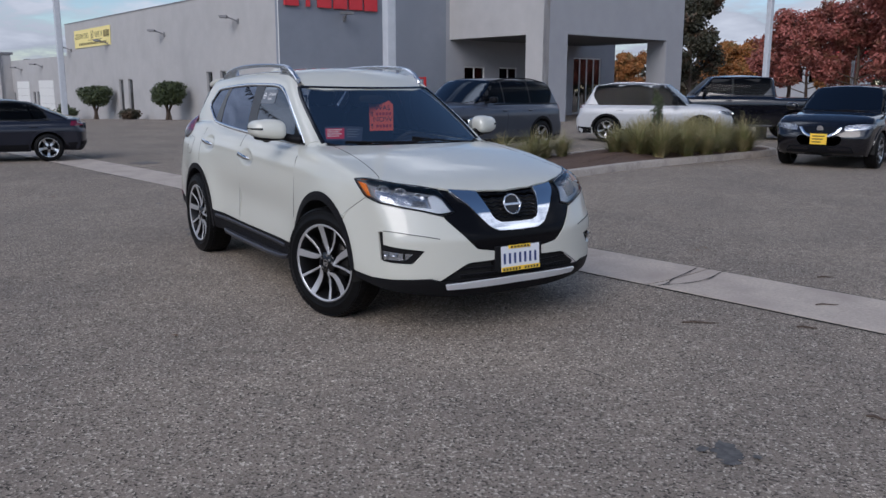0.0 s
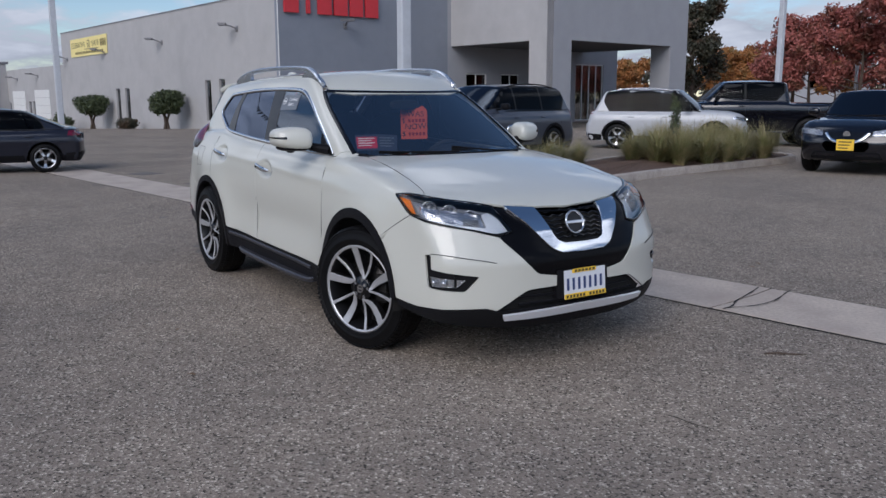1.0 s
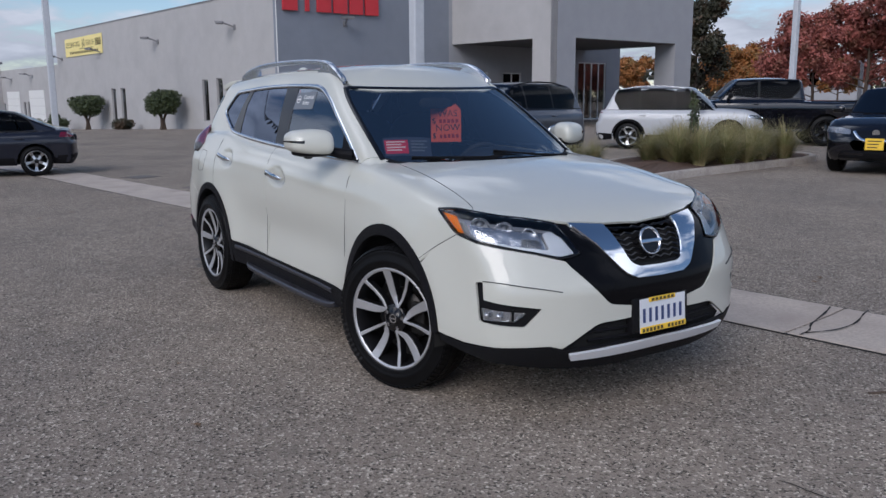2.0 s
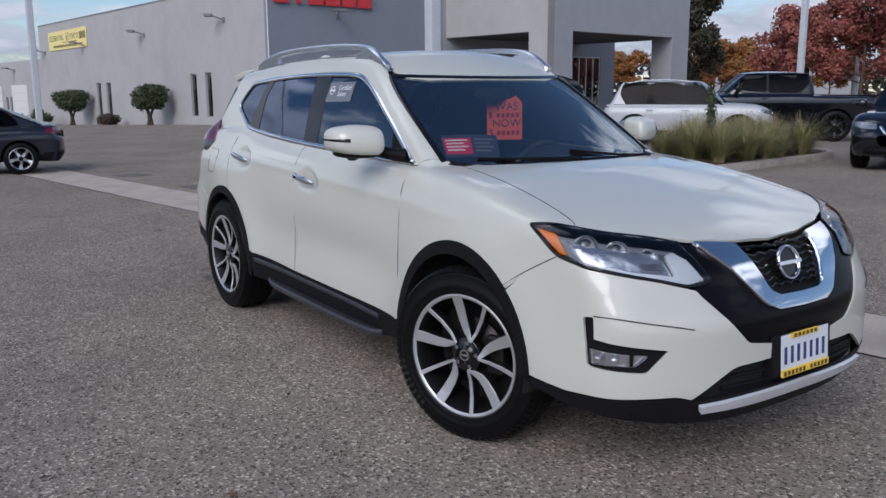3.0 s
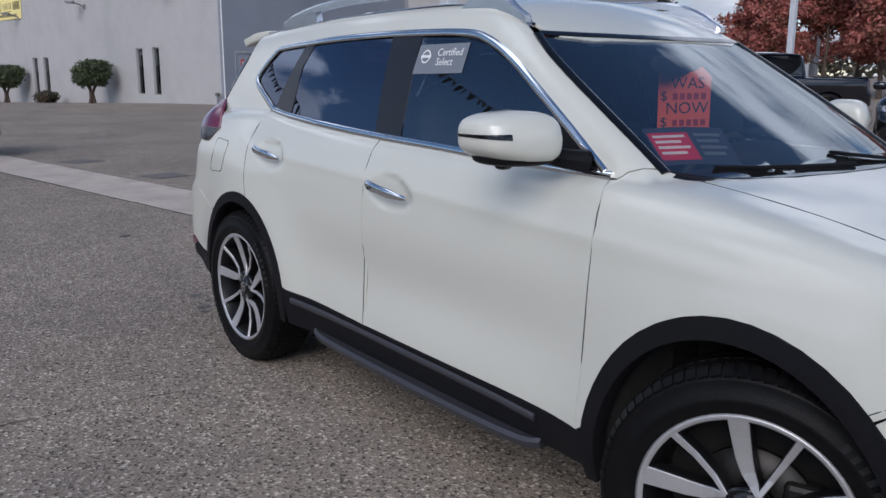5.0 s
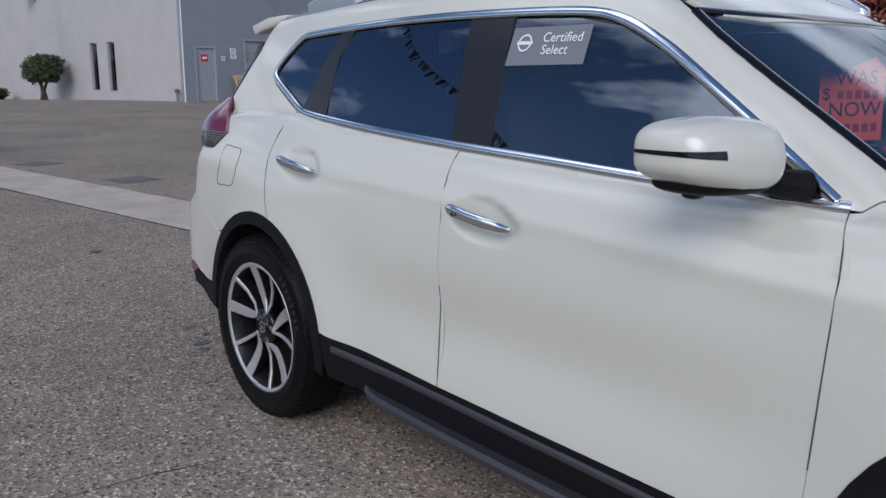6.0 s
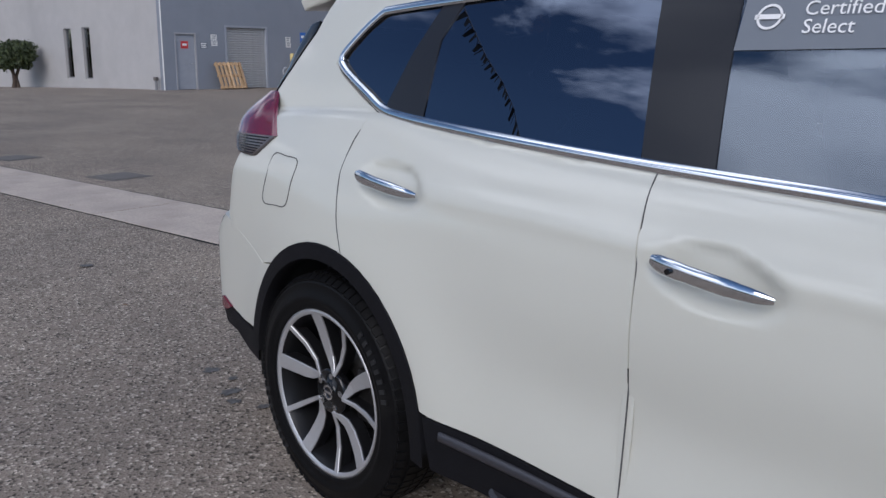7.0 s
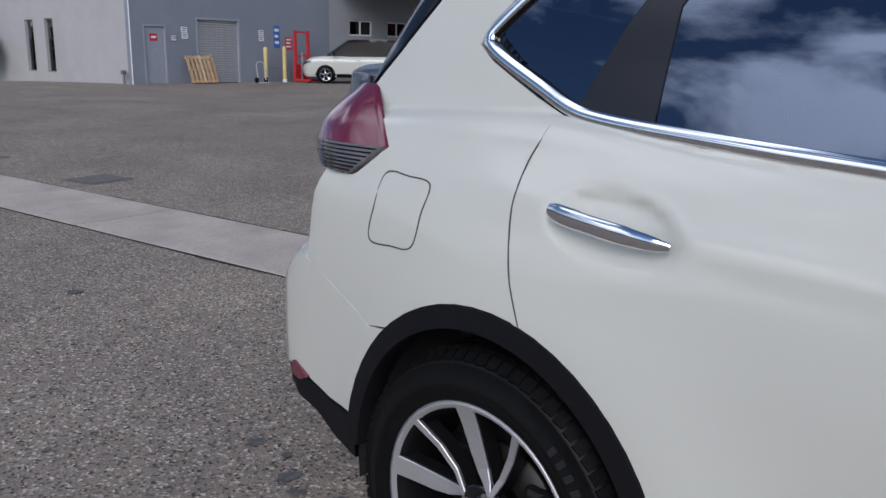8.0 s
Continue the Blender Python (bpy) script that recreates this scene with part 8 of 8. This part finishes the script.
        if all(abs(x - w0) > wheel_r + 0.1 for w0 in (wf, wr)):
            B.strip("door_gap", line, 0.008, 0.0012, "shade_gap" if paint in ("silver_car", "white_car") else "dark", car, mirror=True)
    if rails:
        for s in (1, -1):
            q = [T(x, -half + 0.36) for x in np.linspace(head - 0.15, tail + 0.15, 5)]
            part("roof_rail", tubed([(x, y * s, z + (0.045 if 0 < i < 4 else 0.0)) for i, (x, y, z, r) in enumerate(q)], 0.016, 8), "satin" if paint != "grey_car" else "plastic", car, smooth=60)
    for x in (wf, wr):
        for s in (1, -1):
            wheel(car, pose(x, -(half - 0.125) * s, wheel_r, 0, 0, 0 if s == 1 else 180), r=wheel_r, rim_r=wheel_r * 0.68, w=0.23, detail=False, rim_mat=rim, turn=17 * x, style=style)
            bm = bmesh.new()
            ring = arc(x, az, wheel_r + 0.05, wheel_r + 0.05, -10, 190, 18)
            a = [bm.verts.new((p, -(half - 0.03) * s, z)) for p, z in ring]
            b = [bm.verts.new((p, -(half - 0.34) * s, z)) for p, z in ring]
            for i in range(18):
                bm.faces.new((a[i], a[i + 1], b[i + 1], b[i]))
            bm.faces.new(b)
            part("wheel_liner", bm, "liner", car)
    part("underbody", boxed(-lr + 0.25, lf - 0.3, -half + 0.35, half - 0.35, 0.24 + high, 0.4 + high), "dark", car)
    return car, B


def park(x, y, heading, from_x, from_y):
    """The pose that puts the car's own point (from_x, from_y) on the ground at (x, y), nose towards heading."""
    return pose(x, y, 0, 0, 0, heading) @ pose(-from_x, -from_y, 0)


SUV = form(2.22, 2.33, 0.92, 1.06, 0.98, 1.08, 1.10, 0.28, -1.75, -2.12, 1.73, 1.10)
lot_car("silver_suv", park(-11.75, 14.43, 36, -1.33, -0.92), SUV, 2.22, 2.33, 1.33, -1.33, "silver_car", "silver-white compact SUV parked behind the planting island", 1.06, 1.73, 1.10, 0.28, -1.75, -2.12, 0.365, 0.92, (-0.12, -1.05), (0.45, 0.78, 0.90), (0.98, 1.12, 0.30), 0.0, trim="plastic", rails=True, clad="plastic", style="five", rim="satin")
BIG = form(2.42, 2.63, 1.0, 1.16, 1.08, 1.17, 1.0, 0.15, -2.10, -2.50, 1.79, 1.18)
lot_car("grey_suv", park(-9.68, 10.20, 284, -1.51, 0.95), BIG, 2.42, 2.63, 1.51, -1.51, "grey_car", "dark blue-grey large SUV parked by the showroom canopy", 1.16, 1.79, 1.0, 0.15, -2.10, -2.50, 0.39, 1.0, (-0.15, -1.15), (0.45, 0.88, 1.0), (1.02, 1.16, 0.34), 0.0, trim="plastic", rails=True, clad="plastic")
SEDAN = form(2.27, 2.18, 0.90, 0.93, 0.80, 0.93, 1.15, 0.15, -0.85, -1.98, 1.43, 1.00)
lot_car("blue_sedan", park(-12.75, -0.50, 260, 0, 0) @ Matrix.Scale(0.90, 4) @ pose(1.35, -0.90, 0), SEDAN, 2.27, 2.18, 1.35, -1.35, "navy_car", "dark blue-grey saloon parked on the open lot", 0.93, 1.43, 1.15, 0.15, -0.85, -1.98, 0.325, 0.90, (-0.10, -1.15), (0.45, 0.62, 0.72), (0.80, 0.93, 0.36), 0.0, trim="plastic", style="five", rim="satin")
NEAR = form(2.16, 2.21, 0.92, 1.02, 0.90, 1.03, 1.05, 0.25, -1.65, -2.02, 1.59, 1.06)
lot_car("black_crossover", park(-3.62, 12.85, -73, 1.32, 0.0) @ Matrix.Scale(1.04, 4), NEAR, 2.16, 2.21, 1.32, -1.32, "black_car", "shiny black crossover with a yellow plate card facing out", 1.02, 1.59, 1.05, 0.25, -1.65, -2.02, 0.345, 0.92, (-0.12, -1.05), (0.42, 0.70, 0.80), (0.92, 1.06, 0.30), 0.56, trim="chrome", style="five", rim="satin")
VAN = form(2.55, 2.60, 1.0, 1.10, 0.98, 1.12, 1.65, 0.55, -2.15, -2.50, 1.86, 1.12)
lot_car("white_minivan", park(-28.9, 19.6, 228, 1.53, 1.0), VAN, 2.55, 2.60, 1.53, -1.53, "white_car", "white minivan parked against the sign wall", 1.10, 1.86, 1.65, 0.55, -2.15, -2.50, 0.36, 1.0, (0.10, -1.2), (0.45, 0.74, 0.86), (1.0, 1.2, 0.3), 0.0, trim="plastic")
TRUCK = form(2.75, 3.15, 1.03, 1.34, 1.22, 1.33, 1.30, 0.60, -1.25, -1.40, 1.98, 1.32, bow=0.16, high=0.18)


def build_truck():
    car, B = lot_car("black_pickup", park(-9.1, 19.7, 225, -1.85, 1.03), TRUCK, 2.75, 3.15, 1.85, -1.85, "black_car", "black crew-cab pickup truck with chunky tyres", 1.34, 1.98, 1.30, 0.60, -1.25, -1.40, 0.44, 1.03, (0.0,), (0.5, 0.98, 1.12), (1.0, 1.26, 0.2), 0.0, trim="plastic", clad="black_car", style="six", rim="gloss_black", high=0.18)
    part("bed_cover", boxed(-3.05, -1.46, -0.84, 0.84, 1.27, 1.30, 0.01), "plastic", car, "black bed cover")
    part("running_board", boxed(-1.2, 1.2, -1.06, -0.90, 0.42, 0.48, 0.015), "satin_dark", car)
    part("running_board", boxed(-1.2, 1.2, 0.90, 1.06, 0.42, 0.48, 0.015), "satin_dark", car)


build_truck()


# ---- paper and film on the crossover's windows ----
def on_plane(origin, right, up):
    """A pose with x to the right, y up and z out of a flat card."""
    right, up = Vector(right).normalized(), Vector(up)
    up = (up - right * up.dot(right)).normalized()
    return Matrix.Translation(origin) @ Matrix((right, up, right.cross(up))).transposed().to_4x4()


def build_window_cards():
    card = thing("price_card", on_plane((0.425, 0.080, 1.30), (0.62, 0.78, 0.03), (0.02, 0.06, 1)), "orange handwritten price card behind the windscreen", "price card")
    bm = bmesh.new()
    prism(bm, [(-0.10, -0.115), (0.092, -0.118), (0.096, 0.085), (0.062, 0.122), (0.03, 0.105), (-0.098, 0.10)], -0.0008, 0.0008)
    part("card", bm, "paper_orange", card)
    words("lettering", "WAS", 0.058, "marker", card, pose(0.01, 0.062, 0.0015), 0.0003)
    words("lettering", "NOW", 0.060, "marker", card, pose(0.008, -0.028, 0.0015), 0.0003)
    words("lettering", "$", 0.050, "marker", card, pose(-0.078, 0.018, 0.0015), 0.0003)
    words("lettering", "$", 0.050, "marker", card, pose(-0.078, -0.078, 0.0015), 0.0003)
    for y in (0.016, -0.080):
        for k in range(5):
            part("price_bar", boxed(-0.045 + 0.026 * k, -0.027 + 0.026 * k, y - 0.012, y + 0.012, 0.001, 0.0016), "marker_red", card)
    B = CROSSOVER
    S, T = B.S, B.T
    leaflet = thing("leaflet", Matrix(), "red and navy dealer leaflet propped inside the windscreen", "leaflet")
    tl, tr, br, bl = (np.array(T(*p)[:3]) for p in ((0.765, -0.585), (0.850, -0.312), (0.985, -0.392), (0.893, -0.637)))
    mix = lambda u, v: tuple((1 - v) * ((1 - u) * tl + u * tr) + v * ((1 - u) * bl + u * br))
    quad = lambda a, b, c, d: [(*mix(a, c), 0.0), (*mix(b, c), 0.0), (*mix(b, d), 0.0), (*mix(a, d), 0.0)]
    B.panel("sheet", "roll", quad(0, 1, 0, 1), "paper_navy", leaflet, step=0.06, offset=-0.016, rim=0, inset=0)
    B.panel("red_field", "roll", quad(0.02, 0.52, 0.14, 0.88), "paper_red", leaflet, step=0.06, offset=-0.0145, rim=0, inset=0)
    for k in range(4):
        B.panel("print_bar", "roll", quad(0.06, 0.46 - 0.08 * (k % 2), 0.22 + 0.15 * k, 0.29 + 0.15 * k), "paper_white", leaflet, step=0.06, offset=-0.0135, rim=0, inset=0)
        B.panel("print_bar", "roll", quad(0.58, 0.92 - 0.06 * (k % 2), 0.18 + 0.17 * k, 0.27 + 0.17 * k), "decal_grey", leaflet, step=0.06, offset=-0.0135, rim=0, inset=0)
    decal = thing("window_decal", Matrix(), "grey window decal with white lettering on side glass", "decal")
    B.panel("film", "roll", [S(-0.250, 1.500), S(0.037, 1.503), S(0.038, 1.398), S(-0.250, 1.393)], "decal_grey", decal, step=0.06, offset=-0.0015, rim=0, inset=0)
    q = Vector(S(-0.055, 1.452)[:3])
    up = (Vector(S(-0.055, 1.49)[:3]) - Vector(S(-0.055, 1.41)[:3])).normalized()
    base = on_plane(q, (1, 0, 0), up)
    words("lettering", "Certified", 0.040, "decal_white", decal, base @ pose(-0.000, 0.018, 0.0015), 0.0003, squeeze=1.0)
    words("lettering", "Select", 0.040, "decal_white", decal, base @ pose(-0.020, -0.018, 0.0015), 0.0003, squeeze=1.0)
    bm = bmesh.new()
    lathe(bm, [(0.026, 0.0012), (0.026, 0.0018), (0.021, 0.0018), (0.021, 0.0012)], 32, base @ pose(-0.137, 0.004, 0))
    part("ring", bm, "decal_white", decal)
    part("ring_bar", boxed(-0.030, 0.030, -0.005, 0.005, 0.0012, 0.0018, m=base @ pose(-0.137, 0.004, 0)), "decal_white", decal)


build_window_cards()
